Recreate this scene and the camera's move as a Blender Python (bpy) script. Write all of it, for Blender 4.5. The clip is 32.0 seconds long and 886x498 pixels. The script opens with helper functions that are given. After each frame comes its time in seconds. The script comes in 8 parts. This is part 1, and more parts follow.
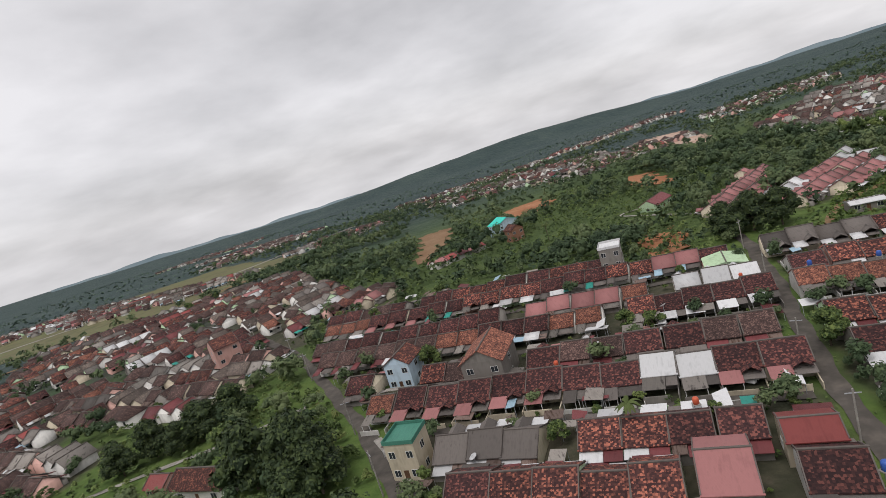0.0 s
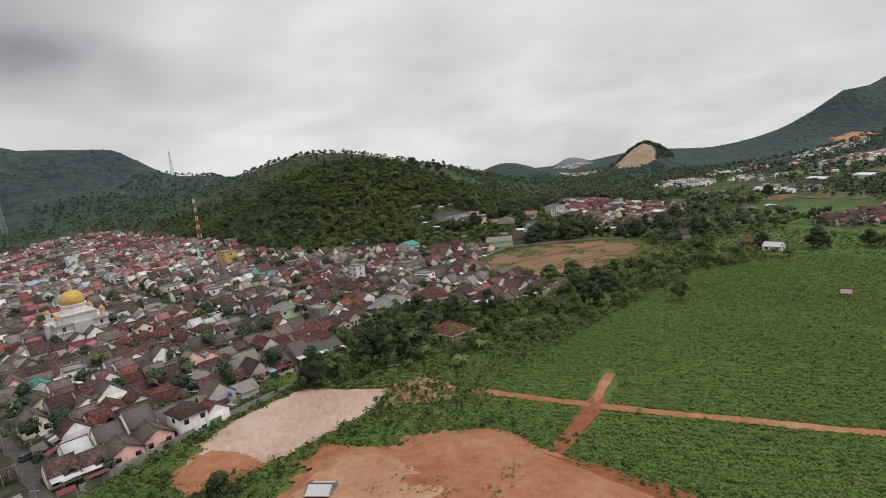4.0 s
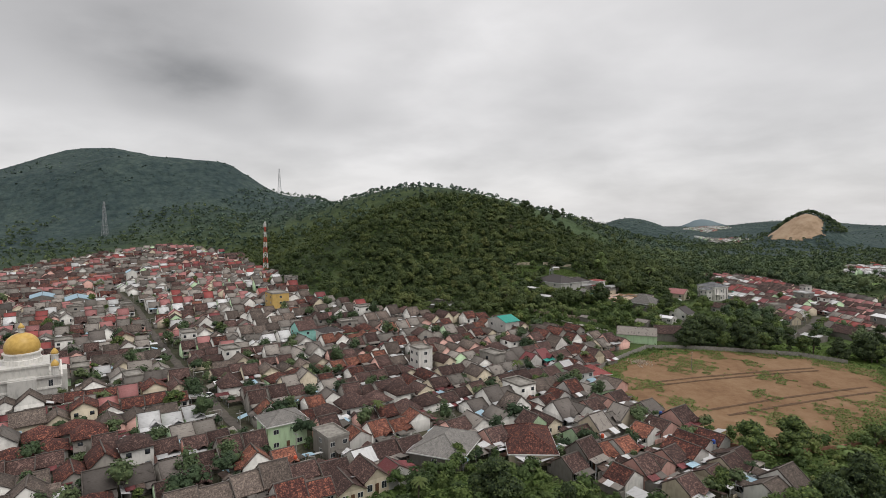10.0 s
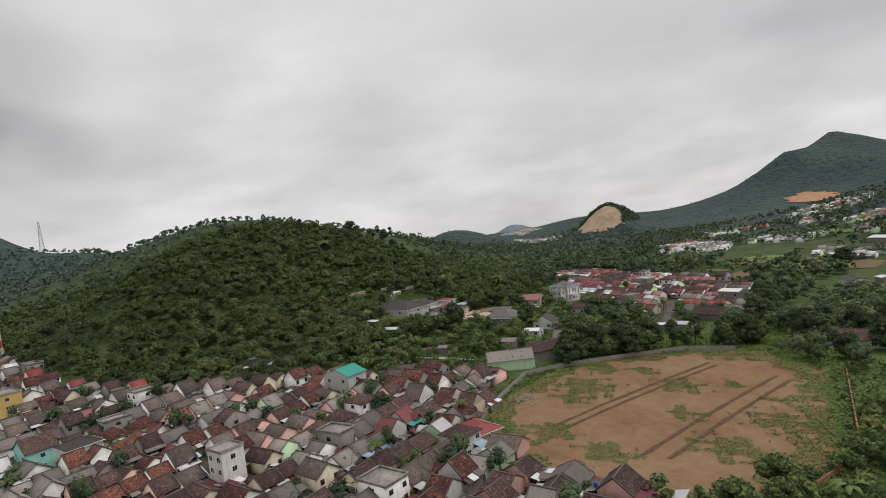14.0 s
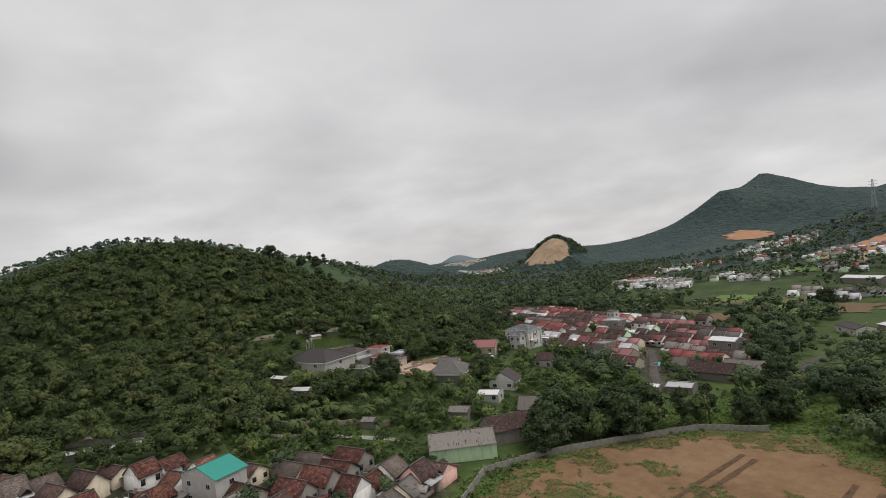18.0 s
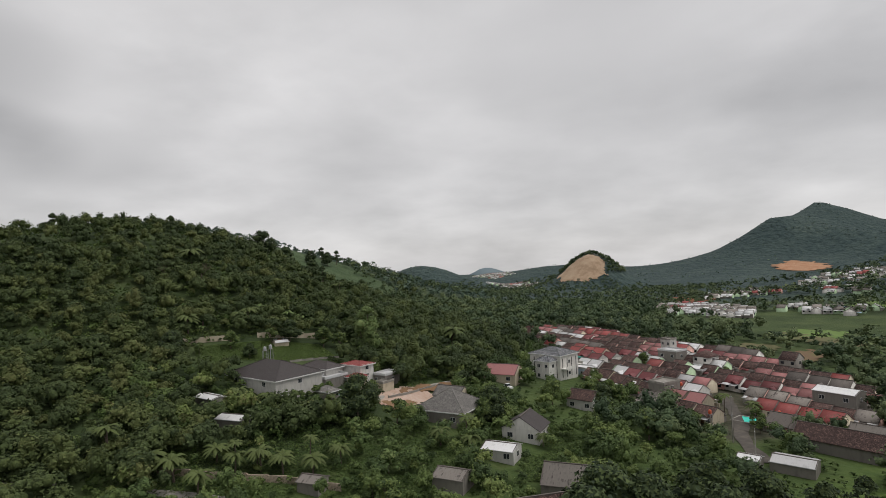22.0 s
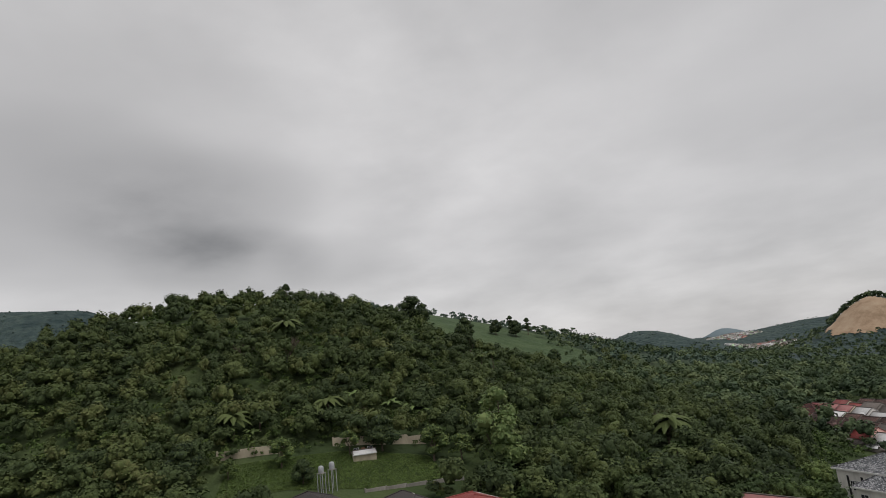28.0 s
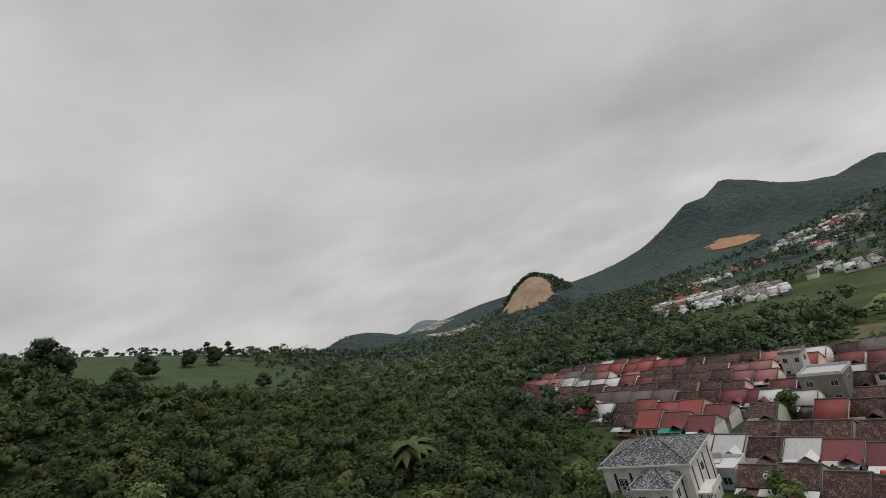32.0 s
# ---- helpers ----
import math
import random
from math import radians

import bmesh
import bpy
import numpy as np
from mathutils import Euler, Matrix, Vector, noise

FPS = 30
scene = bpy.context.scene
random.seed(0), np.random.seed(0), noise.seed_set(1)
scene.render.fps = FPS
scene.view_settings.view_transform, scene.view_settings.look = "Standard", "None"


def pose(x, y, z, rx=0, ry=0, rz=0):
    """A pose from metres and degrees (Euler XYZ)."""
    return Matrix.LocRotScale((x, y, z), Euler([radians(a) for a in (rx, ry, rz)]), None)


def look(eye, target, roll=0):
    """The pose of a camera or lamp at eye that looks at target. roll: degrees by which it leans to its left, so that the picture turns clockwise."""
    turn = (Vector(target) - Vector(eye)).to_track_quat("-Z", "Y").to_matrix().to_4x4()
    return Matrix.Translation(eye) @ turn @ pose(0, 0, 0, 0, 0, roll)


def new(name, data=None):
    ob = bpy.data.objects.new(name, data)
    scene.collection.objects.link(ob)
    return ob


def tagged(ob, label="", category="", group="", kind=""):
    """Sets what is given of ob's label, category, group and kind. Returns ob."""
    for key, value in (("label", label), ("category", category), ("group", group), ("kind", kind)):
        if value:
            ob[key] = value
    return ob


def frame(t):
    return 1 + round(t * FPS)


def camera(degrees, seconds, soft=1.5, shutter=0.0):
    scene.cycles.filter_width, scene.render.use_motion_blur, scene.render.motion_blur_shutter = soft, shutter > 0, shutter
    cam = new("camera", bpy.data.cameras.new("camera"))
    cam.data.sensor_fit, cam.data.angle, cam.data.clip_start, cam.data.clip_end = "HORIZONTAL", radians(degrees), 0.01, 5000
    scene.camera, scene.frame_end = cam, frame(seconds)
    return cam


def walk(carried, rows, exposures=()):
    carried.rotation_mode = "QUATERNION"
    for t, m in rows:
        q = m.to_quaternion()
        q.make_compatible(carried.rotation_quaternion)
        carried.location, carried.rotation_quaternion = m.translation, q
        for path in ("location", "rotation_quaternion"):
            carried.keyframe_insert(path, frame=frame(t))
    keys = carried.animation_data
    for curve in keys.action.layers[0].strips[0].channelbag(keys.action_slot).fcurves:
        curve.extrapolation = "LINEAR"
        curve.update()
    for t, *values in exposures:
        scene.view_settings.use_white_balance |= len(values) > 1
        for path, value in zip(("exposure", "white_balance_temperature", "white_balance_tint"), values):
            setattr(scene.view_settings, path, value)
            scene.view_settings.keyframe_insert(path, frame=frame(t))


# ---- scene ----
cam = camera(77.0, 32.0, soft=0.5)
PATH = [
    (0, (-5.265, -4.236, 52.141), (-5.136, -2.273, 51.777), -16.9),
    (0.5, (-3.826, 2.098, 52.002), (-3.233, 3.983, 51.696), -19.3),
    (1, (-1.916, 7.358, 52.974), (-0.89, 9.044, 52.646), -20.8),
    (1.5, (1.166, 12.751, 54.054), (2.592, 14.116, 53.73), -20.0),
    (1.7, (2.736, 14.26, 54.624), (4.294, 15.472, 54.303), -19.8),
    (2, (5.388, 17.616, 55.087), (7.116, 18.57, 54.764), -18.9),
    (2.5, (10.323, 21.18, 56.366), (12.233, 21.68, 56.047), -18.4),
    (3, (16.536, 23.741, 57.365), (18.51, 23.772, 57.047), -17.5),
    (3.1, (17.856, 24.112, 57.46), (19.83, 24.054, 57.147), -16.8),
    (3.5, (23.778, 25.602, 58.39), (25.721, 25.221, 58.11), -11.8),
    (4, (31.669, 25.685, 59.937), (33.54, 25.04, 59.645), -6.3),
    (4.5, (39.918, 24.791, 61.005), (41.718, 23.968, 60.72), -2.2),
    (6.5, (71.025, 16.286, 66.195), (72.711, 15.232, 65.977), 3.4),
    (7, (79.74, 13.03, 66.732), (81.413, 11.951, 66.542), 3.5),
    (7.5, (89.37, 9.617, 66.856), (91.044, 8.536, 66.684), 3.3),
    (8, (99.383, 5.326, 66.486), (101.143, 4.393, 66.306), 1.6),
    (8.5, (109.245, 1.759, 65.512), (111.094, 1.015, 65.342), 1.8),
    (9, (118.211, -2.122, 64.047), (120.127, -2.678, 63.895), 1.2),
    (9.5, (127.25, -5.704, 63.132), (129.205, -6.1, 62.993), 1.0),
    (10, (135.497, -8.354, 61.624), (137.472, -8.638, 61.498), -0.1),
    (10.5, (143.846, -10.562, 60.183), (145.833, -10.77, 60.082), -1.0),
    (11, (151.746, -12.328, 58.973), (153.737, -12.497, 58.908), -2.0),
    (11.5, (159.783, -14.174, 58.086), (161.77, -14.396, 58.042), -4.3),
    (12, (167.998, -15.809, 57.9), (169.957, -16.206, 57.848), -5.5),
    (12.5, (175.015, -17.635, 57.452), (176.939, -18.177, 57.398), -7.2),
    (13, (182.239, -19.383, 57.397), (184.113, -20.078, 57.331), -7.8),
    (13.5, (189.164, -21.707, 57.622), (190.974, -22.553, 57.545), -7.8),
    (14, (197.723, -24.947, 57.629), (199.52, -25.82, 57.557), -7.4),
    (14.5, (206.552, -28.568, 57.399), (208.348, -29.447, 57.331), -6.8),
    (15, (214.569, -32.275, 57.223), (216.321, -33.238, 57.162), -7.7),
    (15.5, (220.866, -34.94, 57.788), (222.57, -35.985, 57.737), -7.7),
    (17.5, (245.117, -51.011, 56.474), (246.784, -52.116, 56.468), -6.2),
    (18, (252.289, -56.514, 56.785), (253.985, -57.575, 56.795), -6.0),
    (18.5, (259.218, -61.879, 57.198), (260.948, -62.882, 57.217), -5.2),
    (19, (265.407, -65.4, 57.494), (267.049, -66.541, 57.489), -5.4),
    (19.5, (271.318, -69.728, 56.873), (272.87, -70.988, 56.863), -7.0),
    (20, (277.433, -74.231, 56.114), (278.908, -75.581, 56.111), -6.7),
    (20.5, (283.685, -79.183, 54.94), (285.196, -80.493, 54.942), -4.5),
    (21, (289.627, -83.979, 53.356), (291.201, -85.213, 53.353), -2.1),
    (21.5, (295.66, -89.67, 51.6), (297.325, -90.777, 51.625), -2.2),
    (22, (301.793, -94.83, 49.474), (303.543, -95.797, 49.532), -2.0),
    (22.5, (307.573, -99.638, 47.288), (309.349, -100.552, 47.382), -3.0),
    (23, (313.46, -104.14, 45.479), (315.257, -105.009, 45.604), -3.8),
    (23.5, (320.271, -108.636, 43.918), (322.093, -109.447, 44.063), -4.2),
    (24, (326.655, -112.761, 42.646), (328.5, -113.511, 42.823), -4.4),
    (24.5, (332.776, -116.974, 41.942), (334.64, -117.665, 42.159), -4.8),
    (25, (339.109, -121.101, 41.469), (340.992, -121.734, 41.701), -5.3),
    (25.5, (345.006, -125.051, 41.547), (346.901, -125.633, 41.807), -5.7),
    (27.5, (364.059, -139.921, 43.465), (365.996, -140.27, 43.818), -6.8),
    (28, (373.396, -143.345, 43.384), (375.342, -143.614, 43.757), -6.3),
    (28.5, (379.579, -146.02, 43.586), (381.53, -146.221, 43.976), -5.7),
    (29, (384.894, -148.247, 44.081), (386.848, -148.373, 44.489), -4.9),
    (29.5, (390.148, -150.405, 44.344), (392.1, -150.456, 44.777), -4.3),
    (30, (395.476, -152.357, 44.404), (397.424, -152.354, 44.856), -4.6),
    (30.5, (400.027, -153.772, 44.471), (401.974, -153.919, 44.908), -9.2),
    (31, (404.036, -155.181, 44.672), (405.946, -155.619, 45.069), -11.0),
    (31.5, (407.901, -157.099, 45.101), (409.68, -157.957, 45.412), -14.4),
    (32, (412.19, -159.462, 45.542), (413.767, -160.673, 45.755), -15.8),
]
walk(cam, [(t, look(eye, target, roll)) for t, eye, target, roll in PATH], exposures=[(0, 0.05, 6400, 13), (5, 0.08, 6450, 12), (9, 0.09, 6500, 11), (12, 0.05, 6500, 11), (18, -0.04, 6500, 11), (24, -0.11, 6500, 11), (28, -0.18, 6500, 11), (30, -0.2, 6500, 11), (32, -0.29, 6500, 11)])

# ---- light ----
world = bpy.data.worlds.new("overcast_sky")
scene.world = world
world.use_nodes = True
wn, wl = world.node_tree.nodes, world.node_tree.links
wn.clear()
w_out = wn.new("ShaderNodeOutputWorld")
w_bg = wn.new("ShaderNodeBackground")
w_sky = wn.new("ShaderNodeTexSky")
w_sky.sky_type, w_sky.sun_disc = "NISHITA", False
w_sky.sun_elevation, w_sky.sun_rotation = radians(55), radians(200)
w_tc = wn.new("ShaderNodeTexCoord")
w_sep = wn.new("ShaderNodeSeparateXYZ")
w_abs = wn.new("ShaderNodeMath")
w_abs.operation = "ABSOLUTE"
w_add = wn.new("ShaderNodeMath")
w_add.operation, w_add.inputs[1].default_value = "ADD", 0.42
w_div = wn.new("ShaderNodeVectorMath")
w_div.operation = "DIVIDE"
w_comb = wn.new("ShaderNodeCombineXYZ")
w_noise = wn.new("ShaderNodeTexNoise")
w_noise.inputs["Scale"].default_value, w_noise.inputs["Detail"].default_value = 1.1, 7.0
w_noise.inputs["Roughness"].default_value = 0.38
w_ramp = wn.new("ShaderNodeValToRGB")
CLOUD_DARK, CLOUD_LIGHT = (0.255, 0.255, 0.257, 1), (0.845, 0.836, 0.832, 1)
w_ramp.color_ramp.elements[0].position, w_ramp.color_ramp.elements[0].color = 0.13, CLOUD_DARK
w_ramp.color_ramp.elements[1].position, w_ramp.color_ramp.elements[1].color = 0.62, CLOUD_LIGHT
w_mix = wn.new("ShaderNodeMix")
w_mix.data_type = "RGBA"
w_mix.inputs["Factor"].default_value = 0.94
w_sc = wn.new("ShaderNodeVectorMath")
w_sc.operation = "SCALE"
w_sc.inputs["Scale"].default_value = 0.1
wl.new(w_tc.outputs["Generated"], w_sep.inputs[0])
wl.new(w_sep.outputs["Z"], w_abs.inputs[0])
wl.new(w_abs.outputs[0], w_add.inputs[0])
for k in range(3):
    wl.new(w_add.outputs[0], w_comb.inputs[k])
w_turn = wn.new("ShaderNodeMapping")
w_turn.inputs["Rotation"].default_value = (0, 0, radians(-48))
wl.new(w_tc.outputs["Generated"], w_turn.inputs[0])
wl.new(w_turn.outputs[0], w_div.inputs[0])
wl.new(w_comb.outputs[0], w_div.inputs[1])
w_off = wn.new("ShaderNodeVectorMath")
w_off.operation, w_off.inputs[1].default_value = "ADD", (8.3, -4.1, 2.0)
w_layer = wn.new("ShaderNodeMapping")
w_layer.inputs["Scale"].default_value = (0.9, 0.9, 2.3)
wl.new(w_div.outputs[0], w_layer.inputs[0])
wl.new(w_layer.outputs[0], w_off.inputs[0])
wl.new(w_off.outputs[0], w_noise.inputs["Vector"])
w_puff = wn.new("ShaderNodeTexNoise")
w_puff.inputs["Scale"].default_value, w_puff.inputs["Detail"].default_value = 3.4, 6.0
w_puff.inputs["Roughness"].default_value = 0.5
wl.new(w_off.outputs[0], w_puff.inputs["Vector"])


def w_math(op, a, b):
    n = wn.new("ShaderNodeMath")
    n.operation = op
    for k, v in enumerate((a, b)):
        if isinstance(v, (int, float)):
            n.inputs[k].default_value = v
        else:
            wl.new(v, n.inputs[k])
    return n.outputs[0]


# heavier banks in the overcast: bearing, elevation, spread in degrees, weight
BANKS = ((27, 20, 24, 0.8), (17, 15.4, 13, 0.5), (10, 12, 18, 0.5), (4, 10.3, 7, 0.5), (11, 10.8, 8, 0.6), (17, 11.3, 7, 0.4), (-47, 15, 21, 0.5), (-19, 11, 14, 0.4), (-72, 11, 15, 0.4), (29, 15, 17, 0.45), (-38, 27, 22, 0.5), (62, 18, 20, 0.3), (-100, 20, 30, 0.4))
w_bank = 0.0
# the banks lie flat: twice as wide as they are high
w_wide, w_unit = wn.new("ShaderNodeVectorMath"), wn.new("ShaderNodeVectorMath")
w_wide.operation, w_unit.operation, w_wide.inputs[1].default_value = "MULTIPLY", "NORMALIZE", (1, 1, 2)
wl.new(w_tc.outputs["Generated"], w_wide.inputs[0])
wl.new(w_wide.outputs[0], w_unit.inputs[0])
for bearing, up, spread, weight in BANKS:
    w_d = wn.new("ShaderNodeVectorMath")
    w_d.operation = "DOT_PRODUCT"
    w_d.inputs[1].default_value = Vector((math.cos(radians(bearing)) * math.cos(radians(up)), math.sin(radians(bearing)) * math.cos(radians(up)), 2 * math.sin(radians(up)))).normalized()
    wl.new(w_unit.outputs[0], w_d.inputs[0])
    w_r = wn.new("ShaderNodeMapRange")
    w_r.interpolation_type = "SMOOTHSTEP"
    w_r.inputs["From Min"].default_value, w_r.inputs["From Max"].default_value = math.cos(radians(spread)), 1.0
    w_r.inputs["To Max"].default_value = weight
    wl.new(w_d.outputs["Value"], w_r.inputs["Value"])
    w_bank = w_math("ADD", w_r.outputs["Result"], w_bank)
w_torn = w_math("ADD", w_math("MULTIPLY", w_puff.outputs["Fac"], 2.6), -0.35)
w_heavy = w_math("MULTIPLY", w_math("MULTIPLY", w_bank, w_torn), -0.15)
w_fine = w_math("ADD", w_math("MULTIPLY", w_noise.outputs["Fac"], 0.45), w_math("ADD", w_math("MULTIPLY", w_puff.outputs["Fac"], 0.42), 0.095))
wl.new(w_math("ADD", w_fine, w_heavy), w_ramp.inputs[0])
wl.new(w_sky.outputs[0], w_sc.inputs[0])
wl.new(w_sc.outputs[0], w_mix.inputs["A"])
wl.new(w_ramp.outputs[0], w_mix.inputs["B"])
w_dot = wn.new("ShaderNodeVectorMath")
w_dot.operation, w_dot.inputs[1].default_value = "DOT_PRODUCT", (-0.035, 0.015, 0.0)
w_one = wn.new("ShaderNodeMath")
w_one.operation, w_one.inputs[1].default_value = "ADD", 0.97
w_glow = wn.new("ShaderNodeVectorMath")
w_glow.operation = "SCALE"
wl.new(w_tc.outputs["Generated"], w_dot.inputs[0])
wl.new(w_dot.outputs["Value"], w_one.inputs[0])
wl.new(w_mix.outputs["Result"], w_glow.inputs[0])
wl.new(w_one.outputs[0], w_glow.inputs["Scale"])
wl.new(w_glow.outputs[0], w_bg.inputs[0])
wl.new(w_bg.outputs[0], w_out.inputs[0])
w_bg.inputs[1].default_value = 1.0
sun = new("sun", bpy.data.lights.new("sun", "SUN"))
sun.data.energy, sun.data.angle, sun.data.color = 1.9, radians(40), (1.0, 0.97, 0.93)
sun.matrix_world = look((0, 0, 300), (80, 120, 0))


# ---- materials ----
def mat(name, color, rough=0.85, metal=0.0):
    m = bpy.data.materials.new(name)
    m.use_nodes = True
    b = m.node_tree.nodes["Principled BSDF"]
    b.inputs["Base Color"].default_value = (*color, 1)
    b.inputs["Roughness"].default_value, b.inputs["Metallic"].default_value = rough, metal
    b.inputs["Specular IOR Level"].default_value = 0.25
    return m


def nodes_of(m):
    return m.node_tree.nodes, m.node_tree.links, m.node_tree.nodes["Principled BSDF"]


def chance(n, l):
    """A number for each object and each loose piece."""
    oi, g, ad = n.new("ShaderNodeObjectInfo"), n.new("ShaderNodeNewGeometry"), n.new("ShaderNodeMath")
    fr = n.new("ShaderNodeMath")
    ad.operation, fr.operation = "ADD", "FRACT"
    l.new(oi.outputs["Random"], ad.inputs[0])
    l.new(g.outputs["Random Per Island"], ad.inputs[1])
    l.new(ad.outputs[0], fr.inputs[0])
    return fr.outputs[0]


def ramp_node(n, stops):
    r = n.new("ShaderNodeValToRGB")
    e = r.color_ramp.elements
    while len(e) < len(stops):
        e.new(0.5)
    for k, (p, c) in enumerate(stops):
        e[k].position, e[k].color = p, (*c, 1)
    return r


def noisy(name, stops, scale, rough=0.9, detail=6.0, bump=0.0, bump_scale=None, vary=0.0, stretch=None, coarse=None, coarse_amt=0.35, grain=0.5):
    """Noise-driven base colour at one scale, broken up at a coarser one, with an optional relief and a tint from object to object."""
    m = mat(name, stops[0][1], rough)
    n, l, b = nodes_of(m)
    tc = n.new("ShaderNodeTexCoord")
    vec = tc.outputs["Object"]
    if stretch:
        mp = n.new("ShaderNodeMapping")
        mp.inputs["Scale"].default_value = stretch
        l.new(vec, mp.inputs[0])
        vec = mp.outputs[0]
    t = n.new("ShaderNodeTexNoise")
    t.inputs["Scale"].default_value, t.inputs["Detail"].default_value = scale, detail
    t.inputs["Roughness"].default_value = grain
    l.new(vec, t.inputs["Vector"])
    r = ramp_node(n, stops)
    fac = t.outputs["Fac"]
    if coarse:
        t2 = n.new("ShaderNodeTexNoise")
        t2.inputs["Scale"].default_value, t2.inputs["Detail"].default_value = coarse, 3.0
        l.new(tc.outputs["Object"], t2.inputs["Vector"])
        mx = n.new("ShaderNodeMix")
        mx.inputs["Factor"].default_value = coarse_amt
        l.new(fac, mx.inputs["A"])
        l.new(t2.outputs["Fac"], mx.inputs["B"])
        fac = mx.outputs["Result"]
    l.new(fac, r.inputs[0])
    col = r.outputs[0]
    if vary:
        hs = n.new("ShaderNodeHueSaturation")
        mr = n.new("ShaderNodeMapRange")
        mr.inputs["To Min"].default_value, mr.inputs["To Max"].default_value = 1 - vary, 1 + vary
        l.new(chance(n, l), mr.inputs["Value"])
        l.new(mr.outputs[0], hs.inputs["Value"])
        l.new(col, hs.inputs["Color"])
        col = hs.outputs[0]
    l.new(col, b.inputs["Base Color"])
    if bump:
        bp = n.new("ShaderNodeBump")
        bp.inputs["Strength"].default_value, bp.inputs["Distance"].default_value = bump, 0.1
        tb = n.new("ShaderNodeTexNoise")
        tb.inputs["Scale"].default_value, tb.inputs["Detail"].default_value = bump_scale or scale * 3, 4.0
        l.new(tc.outputs["Object"], tb.inputs["Vector"])
        l.new(tb.outputs["Fac"], bp.inputs["Height"])
        l.new(bp.outputs[0], b.inputs["Normal"])
    return m


def roof_tile(name, dark, mid, light, patch=0.5, vary=0.25, size=4.8):
    """Clay or concrete pantiles: courses as relief, each tile a tint of its own, lichen in patches."""
    m = mat(name, mid, 0.85)
    n, l, b = nodes_of(m)
    tc = n.new("ShaderNodeTexCoord")
    br = n.new("ShaderNodeTexVoronoi")
    br.inputs["Scale"].default_value = size
    br.inputs["Randomness"].default_value = 0.35
    l.new(tc.outputs["Object"], br.inputs["Vector"])
    big = n.new("ShaderNodeTexNoise")
    big.inputs["Scale"].default_value, big.inputs["Detail"].default_value = 0.9, 4.0
    rnd = chance(n, l)
    off = n.new("ShaderNodeVectorMath")
    off.operation = "ADD"
    sc = n.new("ShaderNodeMath")
    sc.operation, sc.inputs[1].default_value = "MULTIPLY", 90.0
    l.new(rnd, sc.inputs[0])
    l.new(tc.outputs["Object"], off.inputs[0])
    l.new(sc.outputs[0], off.inputs[1])
    l.new(off.outputs[0], big.inputs["Vector"])
    sp = n.new("ShaderNodeSeparateColor")
    l.new(br.outputs["Color"], sp.inputs[0])
    mx = n.new("ShaderNodeMix")
    mx.inputs["Factor"].default_value = patch
    l.new(sp.outputs[0], mx.inputs["A"])
    l.new(big.outputs["Fac"], mx.inputs["B"])
    r = ramp_node(n, [(0.25, dark), (0.52, mid), (0.64, tuple(0.7 * a + 0.3 * c for a, c in zip(mid, light))), (0.74, light)])
    l.new(mx.outputs["Result"], r.inputs[0])
    hs = n.new("ShaderNodeHueSaturation")
    mr = n.new("ShaderNodeMapRange")
    mr.inputs["To Min"].default_value, mr.inputs["To Max"].default_value = 1 - vary, 1 + vary
    l.new(rnd, mr.inputs["Value"])
    l.new(mr.outputs[0], hs.inputs["Value"])
    l.new(r.outputs[0], hs.inputs["Color"])
    l.new(hs.outputs[0], b.inputs["Base Color"])
    bp = n.new("ShaderNodeBump")
    bp.inputs["Strength"].default_value, bp.inputs["Distance"].default_value = 0.6, 0.05
    l.new(br.outputs["Distance"], bp.inputs["Height"])
    l.new(bp.outputs[0], b.inputs["Normal"])
    return m


